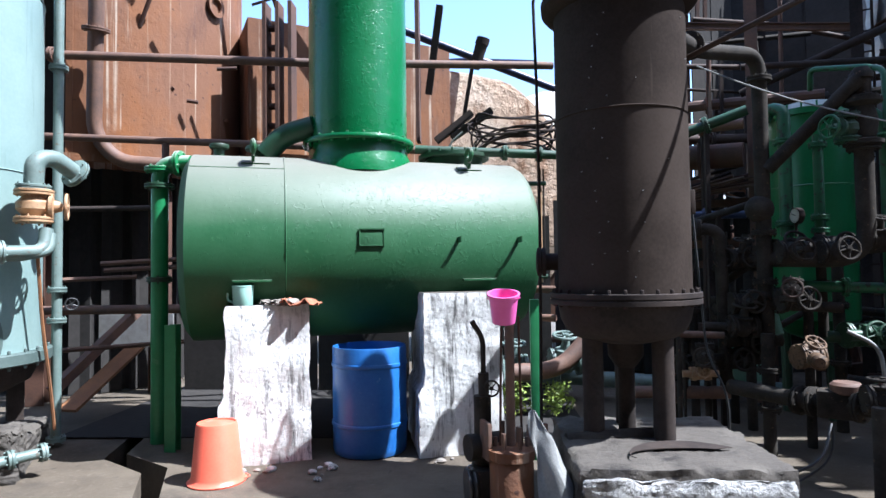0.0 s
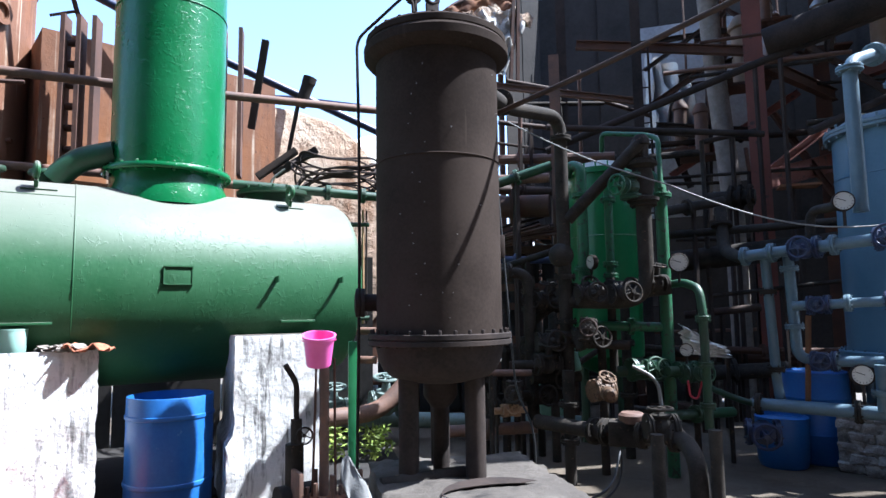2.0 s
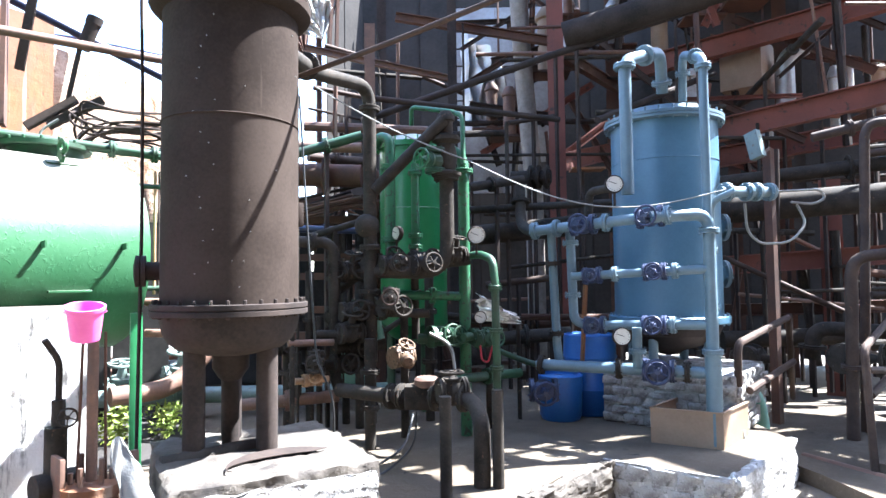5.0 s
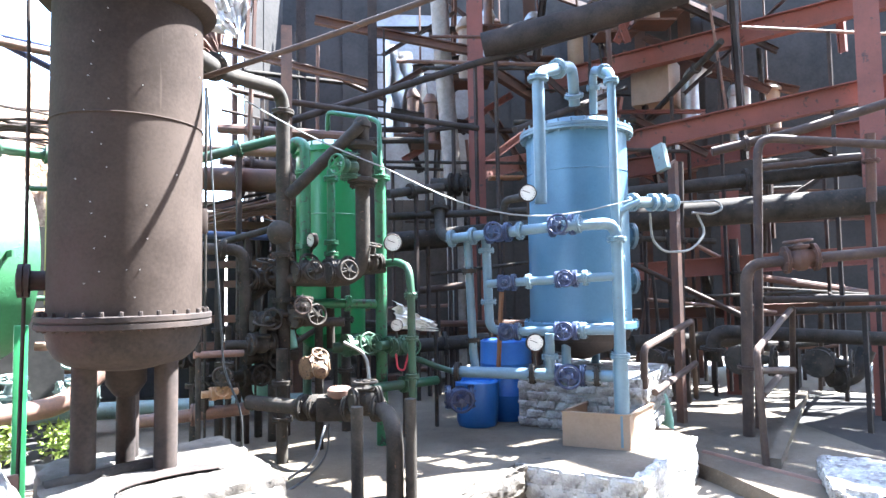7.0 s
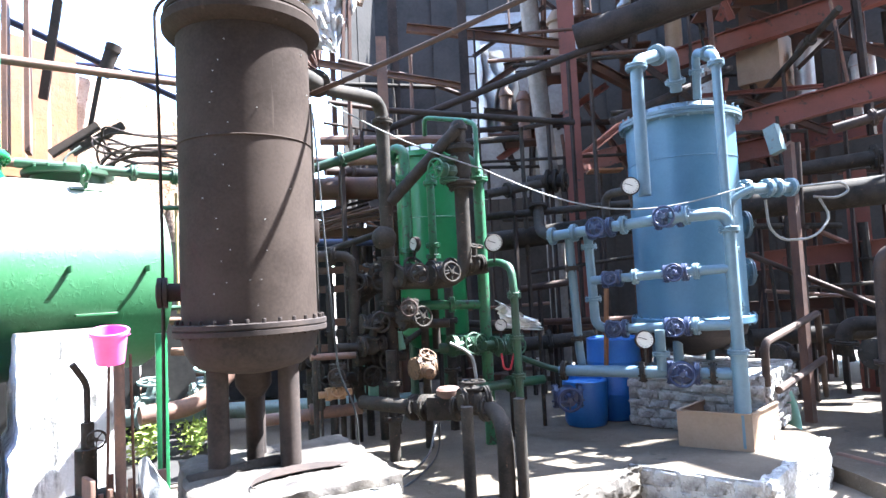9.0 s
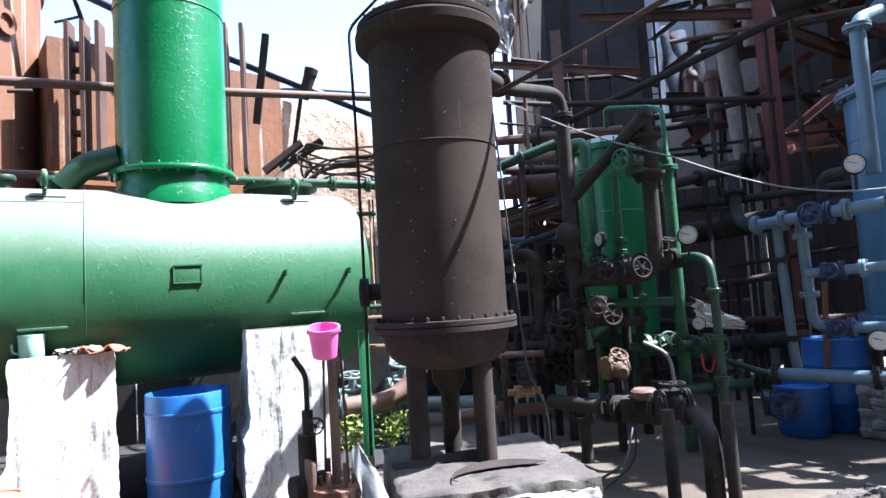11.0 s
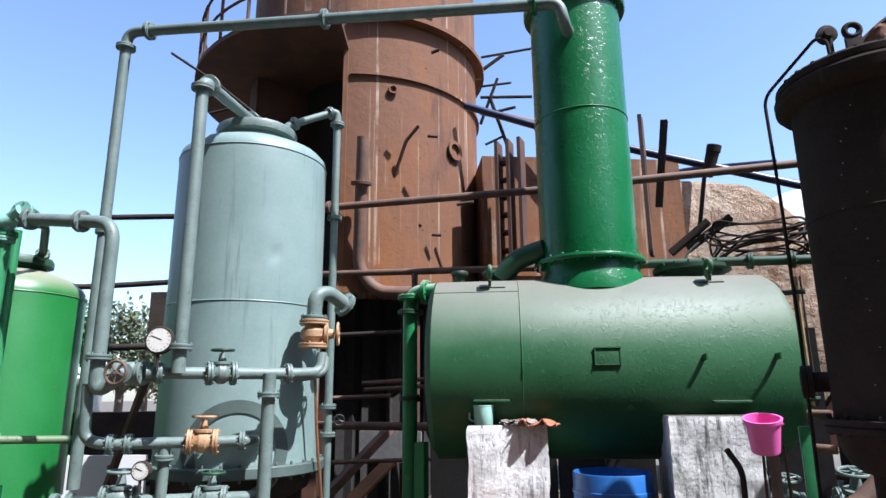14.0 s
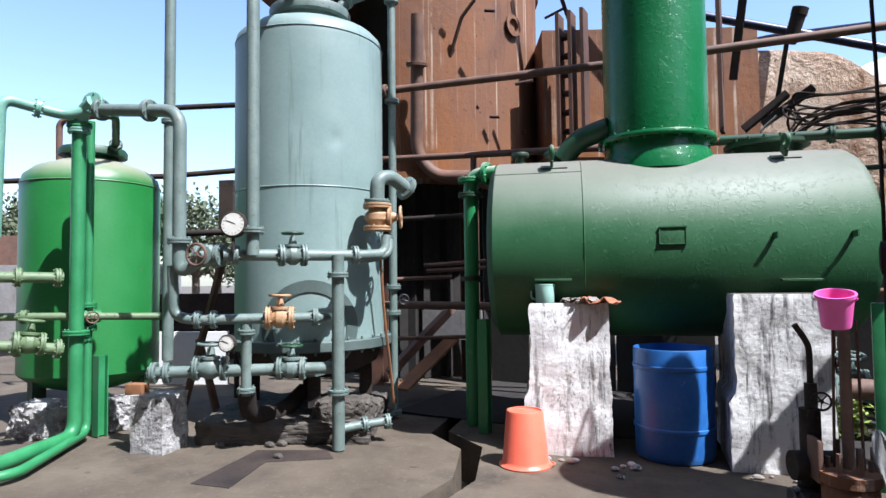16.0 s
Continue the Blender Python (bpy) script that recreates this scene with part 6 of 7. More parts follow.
part("body", lathe(bm_new(), (dc.x, dc.y, 0), (0, 0, 1), [(0.26, 0), (0.28, 0.03), (0.29, 0.26), (0.298, 0.28), (0.29, 0.3), (0.29, 0.6), (0.298, 0.62), (0.29, 0.64), (0.285, 0.86), (0.26, 0.87), (0.25, 0.85)], 40), "drum", drum2)
tub = thing("plastic_tub", (5.118, 5.293, 0), "dark blue tub with a pump fitting beside the drum", "tub")
tcn = Vector((4.823, 4.965, 0.3))
part("body", lathe(bm_new(), (tcn.x, tcn.y, 0), (0, 0, 1), [(0.2, 0), (0.22, 0.05), (0.23, 0.3), (0.235, 0.46), (0.2, 0.48), (0.19, 0.44)], 32), "drum", tub)
valve((4.32, 4.606, 0.401), (0.8, -0.5, 0), (-0.6, -0.8, 0), 0.06, "blue_wheel", "blue_wheel", label="dark blue valve by the tub")
solo("timber_stick", beam_box(bm_new(), (5.043, 4.783, 1.414), (5.022, 4.845, 0.508), 0.04, 0.03), "wood", "orange timber stick leaning behind the pipes", "timber")
pipe("green_elbow", [(5.96, 4.02, 0.3), (6.45, 3.86, 0.34), (6.52, 3.82, 0.1), (6.53, 3.8, -0.3)], 0.07, "sea_pipe", "pale green elbow pipe beside the pedestal", bend=0.2)
fl = thing("flood_light", (7.552, 4.351, 1.004), "pale green floodlight on a dark post", "lamp")
part("post", beam_box(bm_new(), (7.565, 4.321, -0.26), [7.565, 4.321, 3.023], 0.1, 0.08), "rust_dk", fl)
part("head", beam_box(bm_new(), (7.224, 4.293, 3.186), (7.206, 4.207, 2.865), 0.16, 0.08), "mint_pipe", fl, "pale green lamp housing")
part("arm", beam_box(bm_new(), (7.316, 4.259, 2.917), (7.515, 4.258, 3.023), 0.03, 0.03), "rust_dk", fl)

# ---- black valve pipework behind the black tank ----
bk = "black_pipe"
r1x, r1y = 2.694, 5.066
r1 = pipe("main_riser", [(BX + BR - 0.05, BY + 0.05, 3.095), (2.073, 4.703, 3.244), (r1x, r1y, 3.318), (r1x, r1y, 0.738)], 0.062, bk, "sooty main pipe bent down from the black tank", bend=0.2, flanges=((0, 0.6),))
for y in (3.107, 1.802, 1.391):
    flange(r1, (r1x, r1y, y), (0, 0, 1), 0.062, bk, 1.6)
bm = bm_new()
bmesh.ops.create_uvsphere(bm, u_segments=20, v_segments=12, radius=0.115, matrix=Matrix.Translation((r1x - 0.03, r1y, 2.002)))
part("tee_body", bm, bk, r1)
r2x, r2y = 3.336, 4.745
r2 = pipe("main_riser", [(r2x, r2y, 3.033), (r2x, r2y, 1.562), (2.698, 5.083, 1.581)], 0.068, bk, "sooty riser with a gate valve and bottom bend", bend=0.26, flanges=((0, 0.14), (0, 0.4)))
part("cap", lathe(bm_new(), (r2x, r2y, 2.98), (0, 0, 1), [(0.068, 0), (0.085, 0.01), (0.085, 0.05), (0.05, 0.1)], 18), bk, r2)
part("valve_body", lathe(bm_new(), (r2x, r2y, 2.465), (0, 0, 1), [(0.14, 0), (0.14, 0.03), (0.085, 0.05), (0.11, 0.18), (0.085, 0.3), (0.14, 0.33), (0.14, 0.36)], 22), bk, r2)
pipe("brace_pipe", [(3.286, 4.684, 2.983), (2.721, 5.029, 2.328)], 0.055, bk, "sooty diagonal pipe between two risers")
valve((3.217, 4.743, 2.6), (0, 0, 1), (-0.365, -0.138, -0.08), 0.05, "green_dk", "green_shade_grime", label="green gate valve on the riser")
pipe("green_riser", [(2.929, 5.514, 2.845), (2.973, 5.483, 2.96), (3.032, 5.371, 2.913), (3.032, 5.371, 1.784)], 0.055, "green_shade_grime", "green riser with a top bend at the rear tank", bend=0.14, flanges=((2, 0.25), (2, 0.9)))
pipe("green_riser", [(3.258, 5.255, 2.66), (3.258, 5.255, 1.78)], 0.042, "green_shade_grime", "slim green riser in front of the rear tank", flanges=((0, 0.1), (0, 0.82), (0, 0.95)))
pipe("green_riser", [(3.501, 4.976, 2.794), (3.597, 4.874, 2.672), (3.597, 4.874, 0.64), (3.597, 4.874, 0)], 0.055, "green_shade_grime", "green riser with a top bend beside the gauge", bend=0.12, flanges=((1, 0.06), (1, 0.85)))
pipe("thin_pipe", [(3.341, 5.501, 3.122), (3.296, 5.403, 3.284), (3.57, 5.031, 3.178), (3.61, 4.899, 3.11), (3.575, 4.832, 2.617)], 0.024, "green_shade_grime", "thin pale green pipe over the rear tank", bend=0.06)
gauge((3.59, 4.635, 1.904), (-0.45, -0.9, 0.05), 0.086, (0, 0, -0.18))
gauge((3.633, 4.655, 1.134), (-0.45, -0.9, 0.05), 0.06, (0, 0, -0.15))
gauge((3.014, 5.175, 1.949), (-1, -0.2, 0.0), 0.07, (0, 0, -0.18))
pipe("gauge_line", [(3.587, 4.876, 1.711), (3.625, 4.626, 1.728), (3.619, 4.405, 1.667), (3.612, 4.363, 1.462), (3.614, 4.358, 0.506)], 0.036, "green_dk", "dark green gauge line dropping to a post", bend=0.08, flanges=((3, 0.05), (3, 0.45), (3, 0.8)))
up = (-0.4, -0.9, 0.1)
for k, (c, ax, r, w) in enumerate((((2.563, 5.213, 1.584), (1, 0.1, 0), 0.045, bk), ((2.869, 4.987, 1.631), (1, 0.1, 0), 0.05, bk), ((3.128, 4.846, 1.627), (1, 0.1, 0), 0.05, bk), ((3.44, 4.784, 1.722), (1, 0.1, 0), 0.045, bk), ((2.533, 5.137, 1.206), (1, 0.1, 0), 0.05, bk), ((2.826, 4.861, 1.243), (1, 0.1, 0), 0.05, bk), ((2.491, 5.056, 1.017), (1, 0.1, 0), 0.05, bk), ((2.164, 5.019, 0.79), (0, 0, 1), 0.04, bk), ((2.763, 4.777, 1.323), (0.2, 0.1, 1), 0.04, "brown_pipe"), ((1.992, 5.315, 1.254), (0, 0, 1), 0.04, bk), ((3.356, 4.93, 0.954), (1, 0.1, 0), 0.055, "green_dk"), ((3.682, 4.64, 0.931), (1, 0.1, 0), 0.045, "green_dk"), ((2.797, 5.567, 1.134), (1, 0.2, 0), 0.04, bk), ((2.483, 5.509, 1.149), (0, 0, 1), 0.04, bk))):
    valve(c, ax, up if k % 3 else (0, -0.3, 1), r, bk if w != "green_dk" else "green_dk", w, label="sooty gate valve in the black pipework")
for pts, r, m in (
    ([(2.437, 5.282, 1.585), (2.906, 4.969, 1.588), (3.584, 4.766, 1.669)], 0.042, bk), ([(2.386, 5.217, 1.209), (3.166, 4.793, 1.182)], 0.042, bk), ([(2.191, 5.105, 1.019), (2.582, 5.007, 1.005)], 0.04, bk),
    ([(3.166, 5.101, 1.799), (3.191, 5.136, 0.92)], 0.04, bk), ([(2.971, 5.118, 1.353), (3.64, 4.869, 1.326)], 0.045, "green_shade_grime"), ([(2.757, 5.234, 1.367), (2.804, 5.117, 0.943)], 0.05, "sea_pipe"),
    ([(2.03, 5.261, 1.854), (2.378, 5.186, 1.845), (2.418, 5.239, 0.488), (2.814, 4.912, 0.449)], 0.052, bk), ([(1.919, 5.029, 0.962), (2.325, 5.037, 0.947)], 0.03, "rust_pipe"),
    ([(1.579, 5.474, 0.393), (2.408, 5.133, 0.454)], 0.055, "rust_pipe"), ([(3.166, 5.035, 0.929), (3.831, 4.672, 0.936)], 0.05, "green_dk"), ([(3.308, 4.635, 0.585), (4.202, 4.834, 0.547)], 0.045, "green_dk"),
    ([(2.472, 5.389, 1.371), (2.777, 5.207, 1.637)], 0.035, bk), ([(2.342, 5.884, 1.943), (2.822, 5.614, 2.097)], 0.035, bk), ([(2.205, 6.024, 2.801), (2.882, 5.757, 3.021)], 0.05, "green_dk"),
    ([(2.423, 6.856, 2.108), (3.148, 6.463, 2.078)], 0.045, "blue_wheel"), ([(2.463, 7.007, 3.107), (3.208, 6.602, 3.083)], 0.06, "rust_pipe"), ([(2.519, 7.221, 2.803), (3.284, 6.806, 2.778)], 0.14, "rust_dk"),
    ([(4.111, 5.1, 0.754), (4.37, 4.965, 0.633), (4.463, 4.803, 0.599)], 0.03, "green_dk"), ([(2.938, 4.355, 1.043), (3.107, 4.268, 0.945), (3.11, 4.224, 0.691)], 0.014, "wire"), ([(2.67, 5.891, 0.657), (3.368, 5.713, 1.105)], 0.03, bk),
):
    run = pipe("valve_pipe", pts, r, m, "grimy pipe in the crowded valve rack", bend=0.12, flanges=((0, 0.5),) if r > 0.038 else ())
    if pts[0][1] > 5.8:
        mid = Vector(pts[0]).lerp(Vector(pts[1]), 0.5)
        stand(run, mid.x, mid.y, mid.z)
for pts, r in (([(1.953, 5.027, 3.199), (1.953, 5.027, 0)], 0.022), ([(2.034, 5.144, 3.246), (2.034, 5.144, 0)], 0.012), ([(2.075, 5.635, 1.647), (2.075, 5.635, 0)], 0.05), ([(2.285, 5.635, 1.592), (2.285, 5.635, 0)], 0.04), ([(2.249, 5.212, 1.174), (2.249, 5.212, 0)], 0.028), ([(2.815, 5.678, 1.821), (2.815, 5.678, 0)], 0.045), ([(2.763, 5.94, 1.654), (2.763, 5.94, 0)], 0.04), ([(3.582, 5.604, 1.646), (3.582, 5.604, 0)], 0.05), ([(3.054, 5.105, 1.147), (3.054, 5.105, 0)], 0.04), ([(3.927, 4.979, 0.892), (3.927, 4.979, 0)], 0.03), ([(4.425, 5.16, 1.091), (4.425, 5.16, 0)], 0.022), ([(2.615, 4.89, 0.973), (2.615, 4.89, 0)], 0.05), ):
    pipe("rack_post", pts, r, bk, "sooty upright pipe in the valve rack", flanges=((0, 0.3), (0, 0.62)) if r > 0.03 else ())
# big ochre valve and bottom line
valve((2.816, 4.662, 0.821), (1, 0.2, 0), (-0.2, -0.6, 0.75), 0.05, "bronze", "bronze", 0.8, "large worn ochre control valve", bonnet=1.8)
part("cover", lathe(bm_new(), (2.761, 4.407, 0.814), (-0.3, -1, 0), [(0.06, -0.1), (0.06, 0.02), (0.036, 0.04)], 22), "bronze", r1)
bl = pipe("pump_line", [(2.374, 5.033, 0.523), (2.652, 4.425, 0.532), (3.024, 3.821, 0.578), (2.961, 3.577, 0.461), (2.937, 3.545, 0)], 0.062, bk, "black bottom line with a strainer and a down elbow", bend=0.16, flanges=((0, 0.95), (1, 0.1), (1, 0.55), (1, 0.9)))
part("strainer", box(bm_new(), (2.779, 4.207, 0.554), (0.26, 0.17, 0.19), -30, 0.02), bk, bl)
part("strainer_cap", lathe(bm_new(), (2.818, 4.181, 0.631), (0, 0, 1), [(0.09, 0), (0.1, 0.01), (0.1, 0.06), (0.08, 0.08)], 20), "rust_pipe", bl)
valve((2.914, 3.934, 0.636), (1, -0.2, 0), (0, 0, 1), 0.05, bk, bk, label="black valve on the bottom line", bonnet=1.6)
for pts, m in (([(2.602, 3.474, 0.689), (2.602, 3.474, 0)], bk), ([(3.028, 3.47, 0.695), (3.028, 3.47, 0)], bk)):
    pipe("bollard_pipe", pts, 0.042, m, "upright black steel pipe stub standing in the floor", seg=18)
# plastic bag on a rail
bm = bm_new()
g = 14
bo, bu, bv = Vector((3.888, 5.086, 1.073)), Vector((0.414, -0.109, -0.052)), Vector((0, 0, 0.28))
vs = [[bm.verts.new(bo + bu * (i / 13) + bv * ((j / 13) * (1 - 0.75 * i / 13)) + Vector((noise.noise(Vector((i * 0.5, j * 0.5, 0))), noise.noise(Vector((i * 0.5, j * 0.5, 4))), 0)) * 0.09) for j in range(g)] for i in range(g)]
for i in range(g - 1):
    for j in range(g - 1):
        bm.faces.new((vs[i][j], vs[i + 1][j], vs[i + 1][j + 1], vs[i][j + 1]))
bag = solo("plastic_bag", bm, "panel", "crumpled white plastic sheet over a pipe", "plastic sheet")
bag.modifiers.new("thick", "SOLIDIFY").thickness = 0.004
solo("red_cord", sweep(bm_new(), rounded([(3.529, 4.497, 0.89), (3.545, 4.496, 0.756), (3.595, 4.47, 0.735), (3.629, 4.443, 0.888)], 0.03), 0.009, 6), "red", "loop of red cord hanging from a valve", "cord")
for pts in ([(2.762, 4.258, 0.421), (2.713, 4.184, 0.173), (2.497, 4.196, 0.027), (2.344, 4.168, -0.018)], [(2.004, 4.976, 3.116), (2.028, 4.805, 1.865), (2.074, 4.724, 0.83), (2.168, 4.573, 0.566), (2.181, 4.588, 0.177)], [(2.232, 3.771, 0.21), (2.441, 3.79, 0.289), (2.577, 3.934, 0.485)]):
    solo("hanging_cable", sweep(bm_new(), rounded(pts, 0.25), 0.009, 6), "ink", "thin black cable hanging to the floor", "cable", "hanging cables")
solo("green_case", box(bm_new(), (2.87, 6.013, 0.599), (0.3, 0.2, 0.4), 10, 0.01), "sea_pipe", "dull teal steel case behind the pipes", "case")

# low pipes behind the black tank's legs
pipe("low_main", [(0.351, 7.405, 0.253), (1.33, 7.1, 0.252), (3.602, 6.55, 0.179)], 0.09, "mint_pipe", "pale low main pipe behind the tank legs", bend=0.2, flanges=((0, 0.25), (0, 0.9)))
pipe("low_main", [(0.58, 6.195, 0.452), (1.12, 6.327, 0.458), (1.44, 6.435, 0.769), (1.584, 6.535, 1.002)], 0.09, "rust_pipe", "curved grimy duct behind the tank legs", bend=0.35)
for a in ([(0.411, 8.39, 0.412), (1.418, 7.955, 0.418)], [(0.432, 8.944, 0.486), (1.462, 8.38, 0.545)], [(0.882, 6.39, 1.007), (1.085, 6.279, 1.004)], [(0.878, 6.375, 1.309), (1.081, 6.265, 1.306)]):
    pipe("low_pipe", a, 0.04, "rust_pipe", "rusty low pipe behind the tanks")
for c in ((0.702, 7.553, 0.305), (1.249, 6.835, 0.471)):
    valve(c, (1, 0.1, 0), (0, -0.2, 1), 0.08, "mint_pipe", "mint_pipe", label="pale gate valve on the low main")
rough_block("low_wall", 1.6, 8.2, 8.9, 9.2, 0.0, 0.7, "concrete_dk", "low stained concrete wall behind the pipe rack", "wall", 0, 4, 0.05, kind="structure")


def weed(c, h, n, seed):
    rnd = random.Random(seed)
    verts, faces = [], []
    for k in range(n):
        a, t = rnd.uniform(0, 6.28), rnd.uniform(0.1, 1.0)
        o = Vector(c) + Vector((math.cos(a) * 0.2 * rnd.random(), math.sin(a) * 0.2 * rnd.random(), h * t))
        u = Vector((rnd.gauss(0, 1), rnd.gauss(0, 1), rnd.gauss(0, 0.6))).normalized() * rnd.uniform(0.02, 0.05)
        v = u.cross(Vector((rnd.gauss(0, 1), rnd.gauss(0, 1), rnd.gauss(0, 1)))).normalized() * 0.014
        q = len(verts)
        verts += [o - u, o - v, o + u, o + v]
        faces.append((q, q + 1, q + 2, q + 3))
    me = bpy.data.meshes.new("weed")
    me.from_pydata([tuple(v) for v in verts], [], faces)
    me.materials.append(M["weed"])
    tagged(new("weed", me), "small yellow-green weed growing behind the tank", "plant", "weeds", "stuff")


for k, (x, y, z) in enumerate(((0.589, 6.228, 0), (1.093, 6.403, 0), (0.661, 6.417, 0), (1.073, 6.263, 0))):
    weed((x, y, 0.0), 0.32, 150, k)

# more sooty valves crowded in the rack
for c, ax, n, r, w, m in (((2.434, 5.29, 1.599), (0, 0, 1), (-0.3, -1, 0), 0.045, bk, bk), ((2.619, 5.282, 1.571), (1, 0.1, 0), (-0.2, -1, 0.2), 0.05, bk, bk), ((2.904, 5.132, 1.645), (1, 0.1, 0), (0, -1, 0.5), 0.055, bk, bk), ((3.195, 4.982, 1.667), (1, 0.2, 0), (0.2, -1, 0.1), 0.055, bk, bk),
        ((2.811, 5.041, 1.268), (1, 0.1, 0), (-0.1, -1, 0.3), 0.045, "rust_pipe", bk), ((2.568, 5.287, 1.158), (1, 0.1, 0), (-0.4, -1, 0.1), 0.045, bk, bk), ((2.632, 5.199, 0.878), (1, 0.1, 0), (-0.2, -1, 0), 0.05, bk, bk), ((3.433, 4.86, 0.961), (1, 0.2, 0), (-0.2, -1, 0.1), 0.045, "green_dk", "green_dk"),
        ((3.648, 4.705, 0.957), (1, 0.2, 0), (0, -1, 0.1), 0.04, "green_dk", "green_dk"), ((2.058, 5.26, 0.655), (0, 0, 1), (-0.4, -1, 0), 0.04, bk, bk), ((2.141, 5.079, 0.622), (1, 0, 0), (-0.2, -1, 0.4), 0.03, "brass", "brass"), ((2.477, 5.198, 0.726), (1, 0.1, 0), (0, -1, 0.1), 0.05, bk, bk), ((2.05, 5.621, 0.865), (1, 0.1, 0), (0, -1, 0.2), 0.04, bk, bk)):
    valve(c, ax, n, r, m, w, label="sooty gate valve crowded in the pipe rack", bonnet=1.9)
    d = Vector(ax).normalized()
    pipe("link_pipe", [Vector(c) - d * r * 5, Vector(c) - d * r * 1.6], r, m, "short sooty pipe piece beside a valve")
    pipe("link_pipe", [Vector(c) + d * r * 1.6, Vector(c) + d * r * 5], r, m, "short sooty pipe piece beside a valve")
# stacked bars and dark rails behind the rack
rnd = random.Random(44)
for k in range(18):
    a, b = Vector((2.644, 7.559, 2.333)), Vector((3.421, 6.989, 2.434))
    o = Vector((rnd.uniform(-0.2, 0.2), rnd.uniform(-0.3, 0.3), rnd.uniform(-0.02, 0.14)))
    a, b = a + o + Vector((0, 0, rnd.uniform(-0.1, 0.05))), b + o + Vector((0, 0, rnd.uniform(-0.05, 0.1)))
    solo("scrap_bar", sweep(bm_new(), [a, a.lerp(b, 0.5) + Vector((0, 0, rnd.uniform(-0.04, 0.04))), b], rnd.uniform(0.01, 0.022), 6), rnd.choice(("rust_pipe", "rust_dk", "steel_dk")), "rusty scrap bar lying in a loose stack", "bar", "stack of scrap bars")
shelf = thing("scrap_rack", (3.031, 7.291, 2.151), "dark steel shelf rack behind the valve pipework", "rack")
for z in (2.543, 2.279, 1.797, 1.553, 1.124, 0.794):
    part("rail", beam_box(bm_new(), (2.579, 7.751, z), (3.638, 6.986, z), 0.12, 0.09), "rust_dk", shelf)
for x, y in ((2.597, 7.739), (3.609, 7.007)):
    part("upright", box(bm_new(), (x, y, 1.3), (0.1, 0.1, 2.62)), "rust_dk", shelf)

# ---- dark plant building behind ----
rnd = random.Random(21)
# near-black backdrop sheets: the building's shadowed inside painted as a wall
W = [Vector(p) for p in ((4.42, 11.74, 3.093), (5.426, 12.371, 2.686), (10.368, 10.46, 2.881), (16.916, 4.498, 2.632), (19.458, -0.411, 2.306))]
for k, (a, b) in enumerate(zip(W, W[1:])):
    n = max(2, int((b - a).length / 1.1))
    wall = thing("wall_%d" % (k + 1), (a.x, a.y, 0), "dark backdrop sheets for the shadowed depth of the plant building", "wall", kind="structure")
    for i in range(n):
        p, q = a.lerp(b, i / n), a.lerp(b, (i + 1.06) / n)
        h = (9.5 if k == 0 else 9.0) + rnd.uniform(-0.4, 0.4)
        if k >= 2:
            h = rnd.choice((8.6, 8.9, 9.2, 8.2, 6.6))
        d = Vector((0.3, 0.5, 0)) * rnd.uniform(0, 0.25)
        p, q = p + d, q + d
        part("sheet", beam_box(bm_new(), (p.x, p.y, h / 2 - 0.2), (q.x, q.y, h / 2 - 0.2), 0.03, h), "shade_dark", wall)
# unseen overhead sheets, added to keep the pipe rack in shade
for i in range(9):
    for j in range(5):
        x, y = 6.3 + i * 0.85, 2.4 + j * 1.35
        if rnd.random() < (0.3, 0.16, 0.03, 0.03, 0.03)[j] or (y < 3 and x > 11) or (abs(x - 8.4) < 0.5 and abs(y - 2.9) < 0.6):
            continue
        bm = bm_new()
        w, l = rnd.uniform(0.66, 0.84) if j < 2 else 0.84, rnd.uniform(1.16, 1.34)
        m = 16
        vs = [[bm.verts.new((x + w * (u / m - 0.5), y + l * (v - 0.5), 7.6 + 0.02 * math.sin(u * 1.9) + 0.05 * noise.noise(Vector((x, y, v))))) for v in range(2)] for u in range(m + 1)]
        for u in range(m):
            bm.faces.new((vs[u][0], vs[u + 1][0], vs[u + 1][1], vs[u][1]))
        solo("shade_sheet", bm, "tin", "unseen corrugated sheet added overhead to cast shade", "roof sheet", "roof sheets")
# more sheets out of view, added to shade the pit by the walkway
for i in range(8):
    for j in range(3):
        if rnd.random() < 0.12:
            continue
        x, y = 11.4 + i * 0.85, -0.7 + j * 1.3
        bm = bm_new()
        vs = [[bm.verts.new((x + 0.82 * (u / 16 - 0.5), y + 1.32 * (v - 0.5), 7.6 + 0.02 * math.sin(u * 1.9) + 0.05 * noise.noise(Vector((x, y, v))))) for v in range(2)] for u in range(17)]
        for u in range(16):
            bm.faces.new((vs[u][0], vs[u + 1][0], vs[u + 1][1], vs[u][1]))
        solo("shade_sheet", bm, "tin", "unseen corrugated sheet added overhead to cast shade", "roof sheet", "roof sheets")
# purlins added to carry the shading sheets
shade_frame = thing("shade_frame", (6.0, 2.0, 7.5), "added steel purlins under the unseen shading sheets", "roof frame")
for j in range(-2, 6):
    part("purlin", beam_box(bm_new(), (5.9 if j >= 0 else 11.0, 1.8 + j * 1.35, 7.52), (14.0 if j > 0 else 17.8, 1.8 + j * 1.35, 7.52), 0.08, 0.12), "rust_dk", shade_frame)

# steel columns and beams
ox = "oxide"


def column(x, y, h, w, mat, label):
    d = Vector((x - 0.4, y + 0.4, 0)).normalized()
    return solo("steel_column", ibeam(bm_new(), (x, y, -0.4), (x, y, h), w, w, 0.02, up=d), mat, label, "column", "plant columns")


column(*(6.914, 7.486), 8.5, 0.26, ox, "red-oxide steel column of the plant frame")
